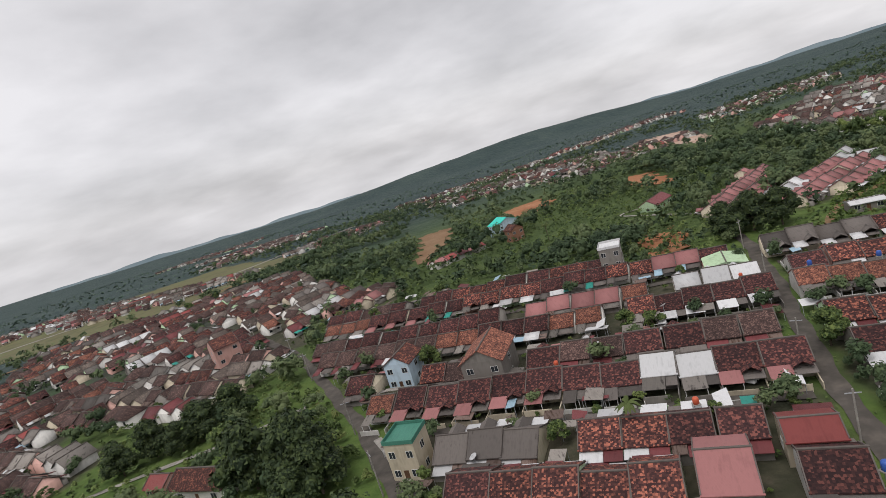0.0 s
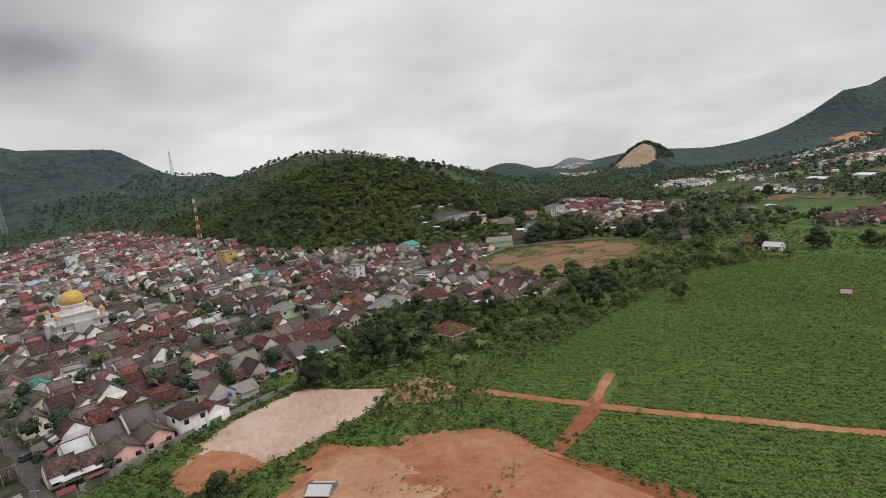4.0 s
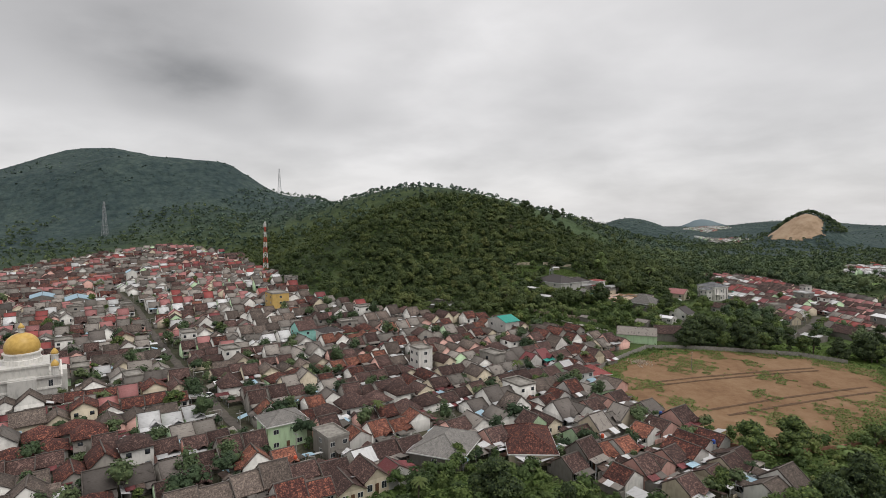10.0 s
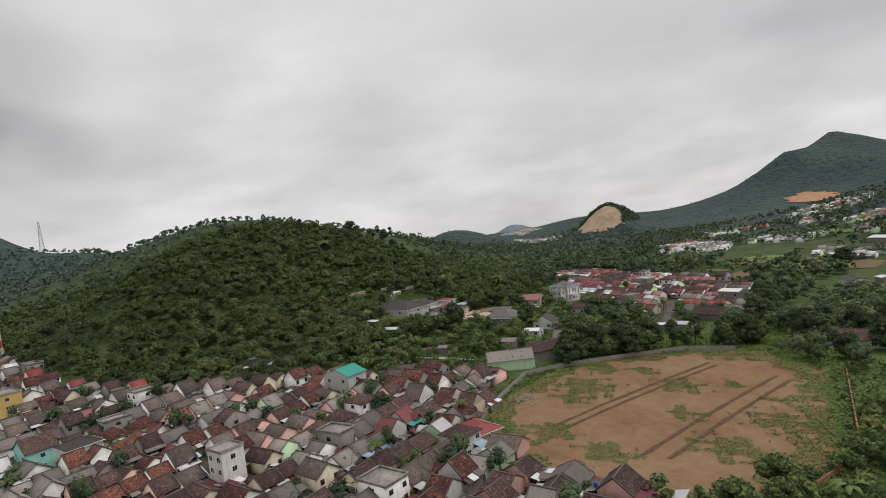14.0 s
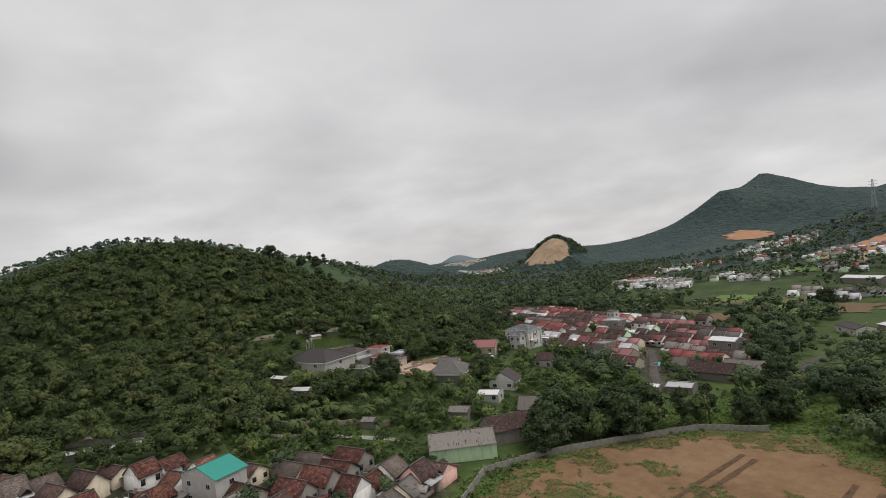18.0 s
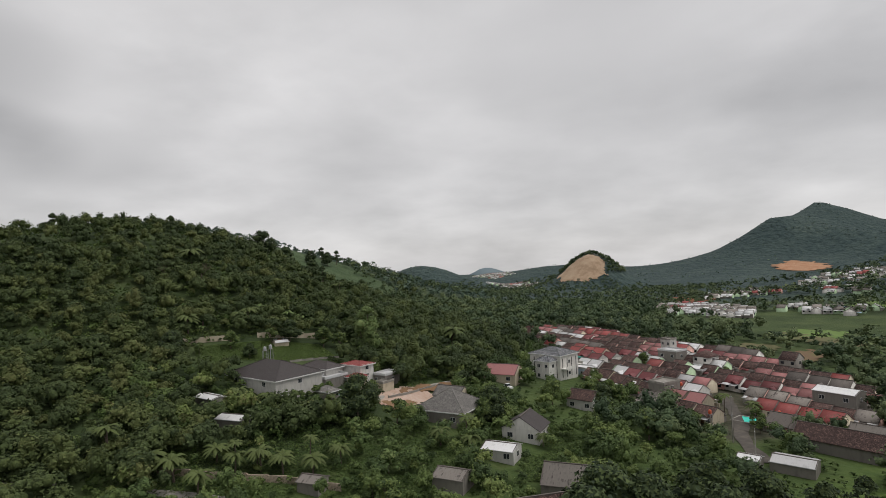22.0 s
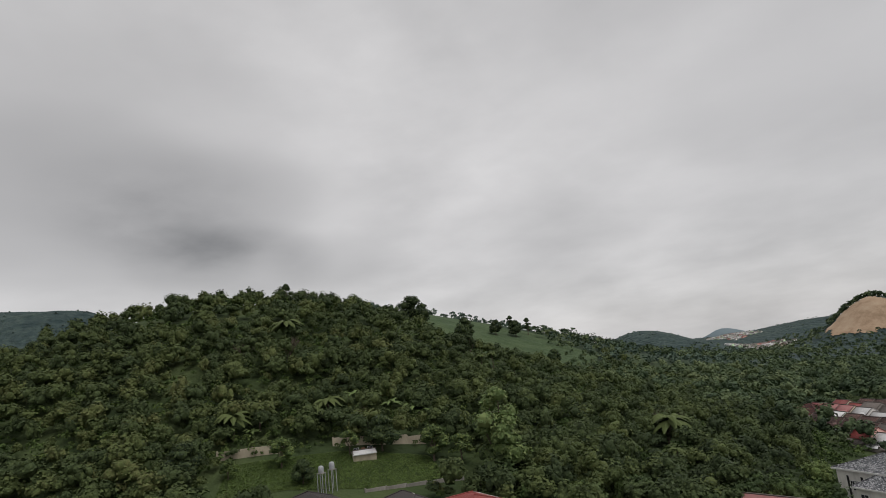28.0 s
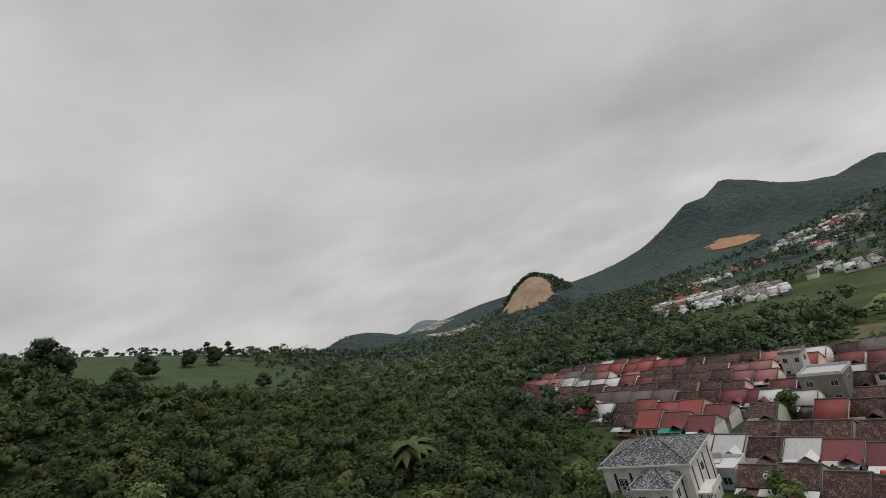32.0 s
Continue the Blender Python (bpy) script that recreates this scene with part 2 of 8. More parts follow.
def sheet(name, color, vary=0.15, rough=0.55, rust=(0.2, 0.1, 0.06), rust_at=0.72, pitch=4.0):
    """Corrugated sheet with streaks of dirt along the slope."""
    m = mat(name, color, rough)
    n, l, b = nodes_of(m)
    tc = n.new("ShaderNodeTexCoord")
    t = n.new("ShaderNodeTexNoise")
    t.inputs["Scale"].default_value, t.inputs["Detail"].default_value = 0.8, 6.0
    rnd = chance(n, l)
    off = n.new("ShaderNodeVectorMath")
    off.operation = "ADD"
    sc = n.new("ShaderNodeMath")
    sc.operation, sc.inputs[1].default_value = "MULTIPLY", 70.0
    l.new(rnd, sc.inputs[0])
    l.new(tc.outputs["Object"], off.inputs[0])
    l.new(sc.outputs[0], off.inputs[1])
    l.new(off.outputs[0], t.inputs["Vector"])
    r = ramp_node(n, [(0.3, tuple(c * 0.75 for c in color)), (0.5, color), (rust_at, tuple(c * 0.9 for c in color)), (min(rust_at + 0.08, 1), rust)])
    # dirt runs down the sheets
    mp, runs, mx = n.new("ShaderNodeMapping"), n.new("ShaderNodeTexNoise"), n.new("ShaderNodeMix")
    mp.inputs["Scale"].default_value = (2.6, 0.3, 0.3)
    runs.inputs["Scale"].default_value, runs.inputs["Detail"].default_value = 1.0, 3.0
    mx.inputs["Factor"].default_value = 0.5
    l.new(off.outputs[0], mp.inputs[0])
    l.new(mp.outputs[0], runs.inputs["Vector"])
    l.new(t.outputs["Fac"], mx.inputs["A"])
    l.new(runs.outputs["Fac"], mx.inputs["B"])
    l.new(mx.outputs["Result"], r.inputs[0])
    hs = n.new("ShaderNodeHueSaturation")
    mr = n.new("ShaderNodeMapRange")
    mr.inputs["To Min"].default_value, mr.inputs["To Max"].default_value = 1 - vary, 1 + vary
    l.new(rnd, mr.inputs["Value"])
    l.new(mr.outputs[0], hs.inputs["Value"])
    l.new(r.outputs[0], hs.inputs["Color"])
    l.new(hs.outputs[0], b.inputs["Base Color"])
    wv = n.new("ShaderNodeTexWave")
    wv.inputs["Scale"].default_value = pitch
    l.new(tc.outputs["Object"], wv.inputs["Vector"])
    bp = n.new("ShaderNodeBump")
    bp.inputs["Strength"].default_value, bp.inputs["Distance"].default_value = 0.5, 0.03
    l.new(wv.outputs["Fac"], bp.inputs["Height"])
    l.new(bp.outputs[0], b.inputs["Normal"])
    return m


def leaf_mat(name, stops, vary_obj=0.12):
    m = mat(name, stops[0][1], 0.75)
    n, l, b = nodes_of(m)
    g = n.new("ShaderNodeNewGeometry")
    oi = n.new("ShaderNodeObjectInfo")
    r = ramp_node(n, stops)
    l.new(g.outputs["Random Per Island"], r.inputs[0])
    hs = n.new("ShaderNodeHueSaturation")
    mr = n.new("ShaderNodeMapRange")
    mr.inputs["To Min"].default_value, mr.inputs["To Max"].default_value = 1 - vary_obj, 1 + vary_obj
    l.new(oi.outputs["Random"], mr.inputs["Value"])
    l.new(mr.outputs[0], hs.inputs["Value"])
    # broad drifts of lighter and darker growth
    tc = n.new("ShaderNodeTexCoord")
    t = n.new("ShaderNodeTexNoise")
    t.inputs["Scale"].default_value, t.inputs["Detail"].default_value = 0.03, 3.0
    l.new(tc.outputs["Object"], t.inputs["Vector"])
    mh = n.new("ShaderNodeMapRange")
    mh.inputs["From Min"].default_value, mh.inputs["From Max"].default_value = 0.3, 0.7
    mh.inputs["To Min"].default_value, mh.inputs["To Max"].default_value = 0.475, 0.51
    l.new(t.outputs["Fac"], mh.inputs["Value"])
    l.new(mh.outputs[0], hs.inputs["Hue"])
    l.new(r.outputs[0], hs.inputs["Color"])
    l.new(hs.outputs[0], b.inputs["Base Color"])
    return m


def forest_mat(name, stops):
    """Leaves tinted tree by tree, with a little change from leaf clump to leaf clump."""
    m = mat(name, stops[0][1], 0.8)
    n, l, b = nodes_of(m)
    at, g = n.new("ShaderNodeAttribute"), n.new("ShaderNodeNewGeometry")
    at.attribute_name = "tint"
    mx = n.new("ShaderNodeMix")
    mx.inputs["Factor"].default_value = 0.12
    l.new(at.outputs["Fac"], mx.inputs["A"])
    l.new(g.outputs["Random Per Island"], mx.inputs["B"])
    r = ramp_node(n, stops)
    tc, sprig, leafy = n.new("ShaderNodeTexCoord"), n.new("ShaderNodeTexNoise"), n.new("ShaderNodeMath")
    sprig.inputs["Scale"].default_value, sprig.inputs["Detail"].default_value, sprig.inputs["Roughness"].default_value = 1.6, 5.0, 0.65
    l.new(tc.outputs["Object"], sprig.inputs["Vector"])
    leafy.operation, leafy.inputs[1].default_value = "MULTIPLY_ADD", 0.9
    l.new(sprig.outputs["Fac"], leafy.inputs[0])
    l.new(mx.outputs["Result"], leafy.inputs[2])
    even = n.new("ShaderNodeMath")
    even.operation, even.inputs[1].default_value = "ADD", -0.45
    l.new(leafy.outputs[0], even.inputs[0])
    l.new(even.outputs[0], r.inputs[0])
    l.new(r.outputs[0], b.inputs["Base Color"])
    bp = n.new("ShaderNodeBump")
    bp.inputs["Strength"].default_value, bp.inputs["Distance"].default_value = 1.0, 0.5
    l.new(sprig.outputs["Fac"], bp.inputs["Height"])
    l.new(bp.outputs[0], b.inputs["Normal"])
    return m


M_TILE_RED = roof_tile("clay_tile_red", (0.028, 0.013, 0.012), (0.062, 0.026, 0.023), (0.28, 0.105, 0.066), 0.58, 0.3)
M_TILE_MOTTLED = roof_tile("clay_tile_mottled", (0.03, 0.013, 0.013), (0.056, 0.023, 0.021), (0.3, 0.105, 0.07), 0.45, 0.3, 3.4)
M_TILE_MAROON = roof_tile("clay_tile_maroon", (0.026, 0.012, 0.0125), (0.042, 0.018, 0.018), (0.15, 0.055, 0.045), 0.42, 0.3, 3.4)
M_TILE_DARK = roof_tile("clay_tile_dark", (0.034, 0.021, 0.019), (0.06, 0.035, 0.031), (0.16, 0.098, 0.083), 0.5, 0.35)
M_TILE_TAUPE = roof_tile("weathered_taupe_tile", (0.06, 0.046, 0.04), (0.11, 0.088, 0.075), (0.19, 0.15, 0.125), 0.5, 0.35)
M_TILE_SLATE = roof_tile("slate_grey_tile", (0.04, 0.043, 0.048), (0.095, 0.1, 0.105), (0.26, 0.26, 0.27), 0.35)
M_TILE_ORANGE = roof_tile("clay_tile_orange", (0.045, 0.02, 0.017), (0.15, 0.06, 0.042), (0.33, 0.135, 0.085), 0.5)
M_TILE_GREY = roof_tile("concrete_tile_grey", (0.10, 0.095, 0.09), (0.17, 0.16, 0.15), (0.24, 0.23, 0.21), 0.6)
M_SHEET_GREY = sheet("fibre_cement_sheet", (0.21, 0.19, 0.17), 0.45, 0.9, (0.07, 0.06, 0.055), 0.56, 5.0)
M_SHEET_OLD = sheet("sooty_fibre_cement_sheet", (0.125, 0.11, 0.1), 0.4, 0.9, (0.06, 0.05, 0.045), 0.6, 5.0)
M_SHEET_RUST = sheet("rusted_sheet", (0.14, 0.1, 0.085), 0.4, 0.85, (0.06, 0.035, 0.025), 0.52, 5.0)
M_SHEET_WHITE = sheet("white_metal_sheet", (0.54, 0.54, 0.54), 0.25, 0.5)
M_SHEET_GREEN = sheet("dark_green_flat_roof", (0.06, 0.19, 0.14), 0.1, 0.7)
M_SHEET_RED = sheet("red_metal_sheet", (0.25, 0.06, 0.055), 0.25, 0.5)
M_SHEET_MAROON = sheet("maroon_metal_sheet", (0.15, 0.043, 0.045), 0.3, 0.5)
M_SHEET_BLUE = sheet("pale_blue_metal_sheet", (0.32, 0.46, 0.55), 0.15, 0.5)
M_SHEET_TEAL = sheet("teal_metal_sheet", (0.03, 0.27, 0.22), 0.1, 0.5, (0.4, 0.35, 0.3), 0.68)
M_SHEET_ORANGE = sheet("orange_metal_sheet", (0.55, 0.2, 0.09), 0.05, 0.55)
M_SHEET_PINK = sheet("faded_pink_metal_sheet", (0.31, 0.135, 0.13), 0.25, 0.55)
M_SHEET_SLATE = sheet("slate_brown_metal_sheet", (0.055, 0.047, 0.046), 0.15, 0.6)


def paint(name, c, vary=0.12):
    return noisy(name, [(0.3, tuple(x * 0.72 for x in c)), (0.52, c), (0.75, tuple(min(x * 1.06, 0.85) for x in c))], 1.3, 0.9, 6.0, vary=vary, stretch=(1, 1, 0.35), coarse=0.3)


M_WALL_WHITE = paint("white_plaster", (0.58, 0.565, 0.53), 0.22)
M_WALL_CREAM = paint("cream_plaster", (0.47, 0.41, 0.31), 0.2)
M_WALL_GREY = paint("bare_render", (0.2, 0.185, 0.165))
M_PARTY = paint("stained_party_wall", (0.11, 0.095, 0.085))
M_WALL_GREEN = paint("pale_green_plaster", (0.42, 0.56, 0.36))
M_WALL_BLUE = paint("pale_blue_plaster", (0.45, 0.56, 0.64))
M_WALL_PINK = paint("pink_plaster", (0.56, 0.34, 0.29))
M_WALL_YELLOW = paint("ochre_plaster", (0.5, 0.34, 0.12))
M_WALL_MINT = paint("mint_plaster", (0.3, 0.58, 0.52))
M_BRICK = noisy("bare_brick", [(0.3, (0.2, 0.09, 0.06)), (0.5, (0.29, 0.14, 0.09)), (0.7, (0.36, 0.22, 0.16))], 6.0, 0.95, vary=0.15)
M_CONCRETE = noisy("weathered_concrete", [(0.3, (0.14, 0.13, 0.115)), (0.5, (0.25, 0.235, 0.21)), (0.7, (0.36, 0.34, 0.31))], 0.8, 0.95, coarse=0.12, vary=0.1)
M_GLASS = mat("dark_window_glass", (0.03, 0.035, 0.04), 0.12)
M_FRAME = mat("white_window_frame", (0.6, 0.6, 0.58), 0.6)
M_DOOR = noisy("stained_wood_door", [(0.3, (0.07, 0.035, 0.02)), (0.7, (0.16, 0.085, 0.05))], 4.0, 0.6, stretch=(4, 4, 0.5), vary=0.3)
M_BARK = noisy("grey_bark", [(0.3, (0.06, 0.045, 0.035)), (0.7, (0.16, 0.13, 0.1))], 5.0, 0.95)
M_LEAF = leaf_mat("broadleaf_green", [(0.0, (0.027, 0.0504, 0.0172)), (0.5, (0.0622, 0.103, 0.0303)), (1.0, (0.13, 0.176, 0.0505))])
M_LEAF_DARK = leaf_mat("dark_broadleaf", [(0.0, (0.0133, 0.0258, 0.0116)), (0.5, (0.0312, 0.053, 0.0188)), (1.0, (0.063, 0.0918, 0.0303))])
M_LEAF_BRIGHT = leaf_mat("bright_foliage", [(0.0, (0.05, 0.088, 0.026)), (0.5, (0.085, 0.135, 0.042)), (1.0, (0.14, 0.185, 0.068))])
F_HILL = forest_mat("hill_forest_leaves", [(0.05, (0.025, 0.04, 0.0165)), (0.3, (0.041, 0.0615, 0.0215)), (0.55, (0.06, 0.084, 0.027)), (0.8, (0.09, 0.114, 0.035)), (1.0, (0.118, 0.125, 0.045))])
F_GARDEN = forest_mat("garden_leaves", [(0.08, (0.0331, 0.0556, 0.0194)), (0.35, (0.0661, 0.103, 0.0311)), (0.6, (0.105, 0.148, 0.0428)), (0.85, (0.155, 0.197, 0.0578)), (1.0, (0.192, 0.176, 0.0749))])
F_DARK = forest_mat("valley_forest_leaves", [(0.15, (0.0329, 0.056, 0.0285)), (0.5, (0.0671, 0.101, 0.0452)), (0.85, (0.129, 0.162, 0.0712))])
# distance haze is put into this colour: paler and bluer than near leaves
F_FAR_HAZE = forest_mat("distant_forest_leaves", [(0.15, (0.066, 0.102, 0.08)), (0.5, (0.085, 0.128, 0.094)), (0.85, (0.11, 0.155, 0.104))])
F_SCRUB = forest_mat("scrub_leaves", [(0.15, (0.0325, 0.0595, 0.0135)), (0.5, (0.0574, 0.0952, 0.0226)), (0.85, (0.0972, 0.136, 0.036))])
F_GRASS = forest_mat("grass_tufts", [(0.1, (0.0712, 0.119, 0.0228)), (0.5, (0.0997, 0.157, 0.0323)), (0.9, (0.138, 0.195, 0.0475))])
F_MEADOW = forest_mat("meadow_blades", [(0.1, (0.07, 0.115, 0.026)), (0.5, (0.105, 0.16, 0.038)), (0.9, (0.15, 0.2, 0.055))])
M_PALM = leaf_mat("palm_frond", [(0.0, (0.0272, 0.051, 0.0136)), (1.0, (0.0884, 0.116, 0.034))])
M_SOIL = noisy("red_laterite_soil", [(0.3, (0.15, 0.05, 0.022)), (0.43, (0.25, 0.1, 0.045)), (0.55, (0.315, 0.15, 0.077)), (0.7, (0.4, 0.245, 0.145))], 0.35, 1.0, 14.0, 1.0, 1.8, coarse=0.05, coarse_amt=0.4, grain=0.78)
M_DIRT = noisy("tan_earth", [(0.3, (0.11, 0.062, 0.033)), (0.48, (0.185, 0.11, 0.06)), (0.6, (0.225, 0.145, 0.084)), (0.72, (0.27, 0.19, 0.12))], 0.3, 1.0, 14.0, 0.9, 1.5, coarse=0.04, coarse_amt=0.42, grain=0.78)
M_PALE_SOIL = noisy("pale_tan_soil", [(0.3, (0.22, 0.092, 0.045)), (0.45, (0.31, 0.16, 0.088)), (0.64, (0.4, 0.255, 0.16))], 0.5, 1.0, 14.0, 1.0, 1.8, coarse=0.07, coarse_amt=0.4, grain=0.76)
M_SCARP = noisy("eroded_red_earth", [(0.3, (0.14, 0.048, 0.022)), (0.5, (0.21, 0.08, 0.037)), (0.7, (0.29, 0.135, 0.068))], 0.8, 1.0, 12.0, 1.0, 2.5, grain=0.75)
M_LOT = noisy("pale_compacted_gravel", [(0.34, (0.24, 0.12, 0.07)), (0.44, (0.36, 0.24, 0.18)), (0.66, (0.46, 0.37, 0.31))], 0.5, 1.0, 12.0, 0.8, 2.0, coarse=0.05, coarse_amt=0.45, grain=0.72, stretch=(0.7, 1.5, 1))
M_ROAD = noisy("worn_asphalt", [(0.3, (0.045, 0.04, 0.035)), (0.55, (0.085, 0.075, 0.065)), (0.75, (0.14, 0.12, 0.1))], 0.5, 0.9, 8.0, coarse=0.08)


def ground_material():
    """Grass, packed earth between houses, dark forest floor and haze-tinted far woods, by the zones that the sheet
    carries.
    """
    m = mat("ground_cover", (0.1, 0.15, 0.04), 1.0)
    n, l, b = nodes_of(m)
    tc = n.new("ShaderNodeTexCoord")

    def tex(scale, detail):
        t = n.new("ShaderNodeTexNoise")
        t.inputs["Scale"].default_value, t.inputs["Detail"].default_value = scale, detail
        l.new(tc.outputs["Object"], t.inputs["Vector"])
        return t.outputs["Fac"]

    def mixed(fac, a, c):
        x = n.new("ShaderNodeMix")
        x.data_type = "RGBA"
        l.new(fac, x.inputs["Factor"])
        l.new(a, x.inputs["A"])
        l.new(c, x.inputs["B"])
        return x.outputs["Result"]

    fine = n.new("ShaderNodeMix")
    fine.inputs["Factor"].default_value = 0.45
    l.new(tex(0.35, 9), fine.inputs["A"])
    l.new(tex(0.018, 5), fine.inputs["B"])
    grass = ramp_node(n, [(0.3, (0.045, 0.078, 0.017)), (0.46, (0.066, 0.108, 0.025)), (0.58, (0.09, 0.132, 0.033)), (0.72, (0.125, 0.135, 0.05))])
    l.new(fine.outputs["Result"], grass.inputs[0])
    earth = ramp_node(n, [(0.3, (0.022, 0.026, 0.014)), (0.5, (0.045, 0.04, 0.03)), (0.7, (0.1, 0.082, 0.064))])
    l.new(fine.outputs["Result"], earth.inputs[0])
    woods = ramp_node(n, [(0.3, (0.02, 0.032, 0.012)), (0.5, (0.036, 0.055, 0.019)), (0.7, (0.06, 0.08, 0.03))])
    l.new(tex(0.05, 9), woods.inputs[0])
    crowns = n.new("ShaderNodeTexVoronoi")
    crowns.inputs["Scale"].default_value = 0.11
    l.new(tc.outputs["Object"], crowns.inputs["Vector"])
    crown_mix = n.new("ShaderNodeMix")
    crown_mix.inputs["Factor"].default_value = 0.5
    l.new(crowns.outputs["Distance"], crown_mix.inputs["A"])
    l.new(tex(0.02, 9), crown_mix.inputs["B"])
    # bluish grey mixed into the woods green in place of aerial haze
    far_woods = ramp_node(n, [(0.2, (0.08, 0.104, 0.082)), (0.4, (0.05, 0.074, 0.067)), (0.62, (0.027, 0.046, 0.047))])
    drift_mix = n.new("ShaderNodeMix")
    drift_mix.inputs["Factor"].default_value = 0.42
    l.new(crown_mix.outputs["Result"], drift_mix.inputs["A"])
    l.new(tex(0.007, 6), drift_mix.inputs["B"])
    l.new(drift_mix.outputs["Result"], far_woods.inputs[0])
    at = n.new("ShaderNodeAttribute")
    at.attribute_name = "zone"
    sp = n.new("ShaderNodeSeparateColor")
    l.new(at.outputs["Color"], sp.inputs[0])
    col = mixed(sp.outputs[0], grass.outputs[0], earth.outputs[0])
    col = mixed(sp.outputs[1], col, woods.outputs[0])
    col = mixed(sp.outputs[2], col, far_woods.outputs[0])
    l.new(col, b.inputs["Base Color"])
    bp = n.new("ShaderNodeBump")
    bp.inputs["Strength"].default_value, bp.inputs["Distance"].default_value = 1.0, 0.6
    canopy = n.new("ShaderNodeMath")
    canopy.operation = "MULTIPLY_ADD"
    lift = n.new("ShaderNodeMath")
    lift.operation, lift.inputs[1].default_value = "MULTIPLY", 26.0
    l.new(sp.outputs[2], lift.inputs[0])
    l.new(tex(0.055, 9), canopy.inputs[0])
    l.new(lift.outputs[0], canopy.inputs[1])
    l.new(tex(0.5, 6), canopy.inputs[2])
    l.new(canopy.outputs[0], bp.inputs["Height"])
    l.new(bp.outputs[0], b.inputs["Normal"])
    return m


M_GROUND = ground_material()
# blue-grey of distance haze used as the base colour of the backdrop
M_HAZE_BLUE = noisy("distant_ranges", [(0.35, (0.15, 0.2, 0.225)), (0.65, (0.2, 0.25, 0.27))], 0.004, 1.0)
M_GOLD = noisy("gilded_dome", [(0.3, (0.42, 0.26, 0.06)), (0.7, (0.6, 0.4, 0.12))], 0.8, 0.35, coarse=0.2)
M_RED_PAINT = noisy("red_tower_paint", [(0.3, (0.35, 0.05, 0.03)), (0.7, (0.48, 0.09, 0.06))], 1.0, 0.6)
M_WHITE_PAINT = noisy("white_tower_paint", [(0.3, (0.55, 0.55, 0.53)), (0.7, (0.7, 0.7, 0.68))], 1.0, 0.6)
M_STEEL = noisy("galvanised_steel", [(0.3, (0.25, 0.26, 0.27)), (0.7, (0.38, 0.39, 0.4))], 2.0, 0.5)
M_POOL = noisy("pool_water", [(0.3, (0.02, 0.22, 0.32)), (0.7, (0.04, 0.3, 0.4))], 0.8, 0.1)
M_TARP = noisy("green_tarpaulin", [(0.3, (0.02, 0.42, 0.34)), (0.7, (0.05, 0.58, 0.46))], 1.2, 0.6)
M_TANK_RED = mat("orange_plastic", (0.5, 0.1, 0.05), 0.45)
M_TANK_BLUE = mat("blue_plastic", (0.04, 0.1, 0.35), 0.45)
M_STRIPE = mat("black_paint", (0.02, 0.02, 0.022), 0.5)
M_TYRE = mat("rubber", (0.02, 0.02, 0.02), 0.9)
M_CAR_SILVER = mat("silver_car_paint", (0.45, 0.46, 0.47), 0.3, 0.4)
M_CAR_WHITE = mat("white_car_paint", (0.7, 0.7, 0.7), 0.3)
M_CAR_DARK = mat("dark_car_paint", (0.05, 0.06, 0.08), 0.3)
M_STONE = noisy("field_stone", [(0.3, (0.2, 0.16, 0.12)), (0.7, (0.42, 0.35, 0.27))], 2.0, 0.95, vary=0.2)
M_RICE = noisy("young_rice", [(0.3, (0.085, 0.145, 0.035)), (0.7, (0.14, 0.2, 0.06))], 0.15, 1.0, coarse=0.02)
M_PLOT = noisy("dry_plot", [(0.3, (0.07, 0.075, 0.03)), (0.5, (0.12, 0.11, 0.055)), (0.7, (0.1, 0.13, 0.045))], 0.08, 1.0, coarse=0.02)
M_FALLOW = noisy("fallow_brown_earth", [(0.3, (0.1, 0.065, 0.04)), (0.5, (0.15, 0.1, 0.06)), (0.7, (0.12, 0.12, 0.05))], 0.2, 1.0, 9.0, coarse=0.03)
M_ROCKCUT = noisy("quarried_rock", [(0.3, (0.2, 0.135, 0.085)), (0.5, (0.32, 0.23, 0.155)), (0.7, (0.4, 0.31, 0.22))], 0.05, 1.0, 12.0, 1.0, 0.2, grain=0.7, stretch=(1, 1, 0.4))
M_SOIL_DARK = noisy("damp_red_earth", [(0.3, (0.16, 0.055, 0.026)), (0.7, (0.25, 0.095, 0.045))], 0.8, 1.0, 8.0, 0.8, 2.0)
M_RUT = noisy("damp_rut_earth", [(0.3, (0.065, 0.038, 0.022)), (0.7, (0.125, 0.078, 0.046))], 0.8, 1.0, 8.0, 0.8, 2.0)

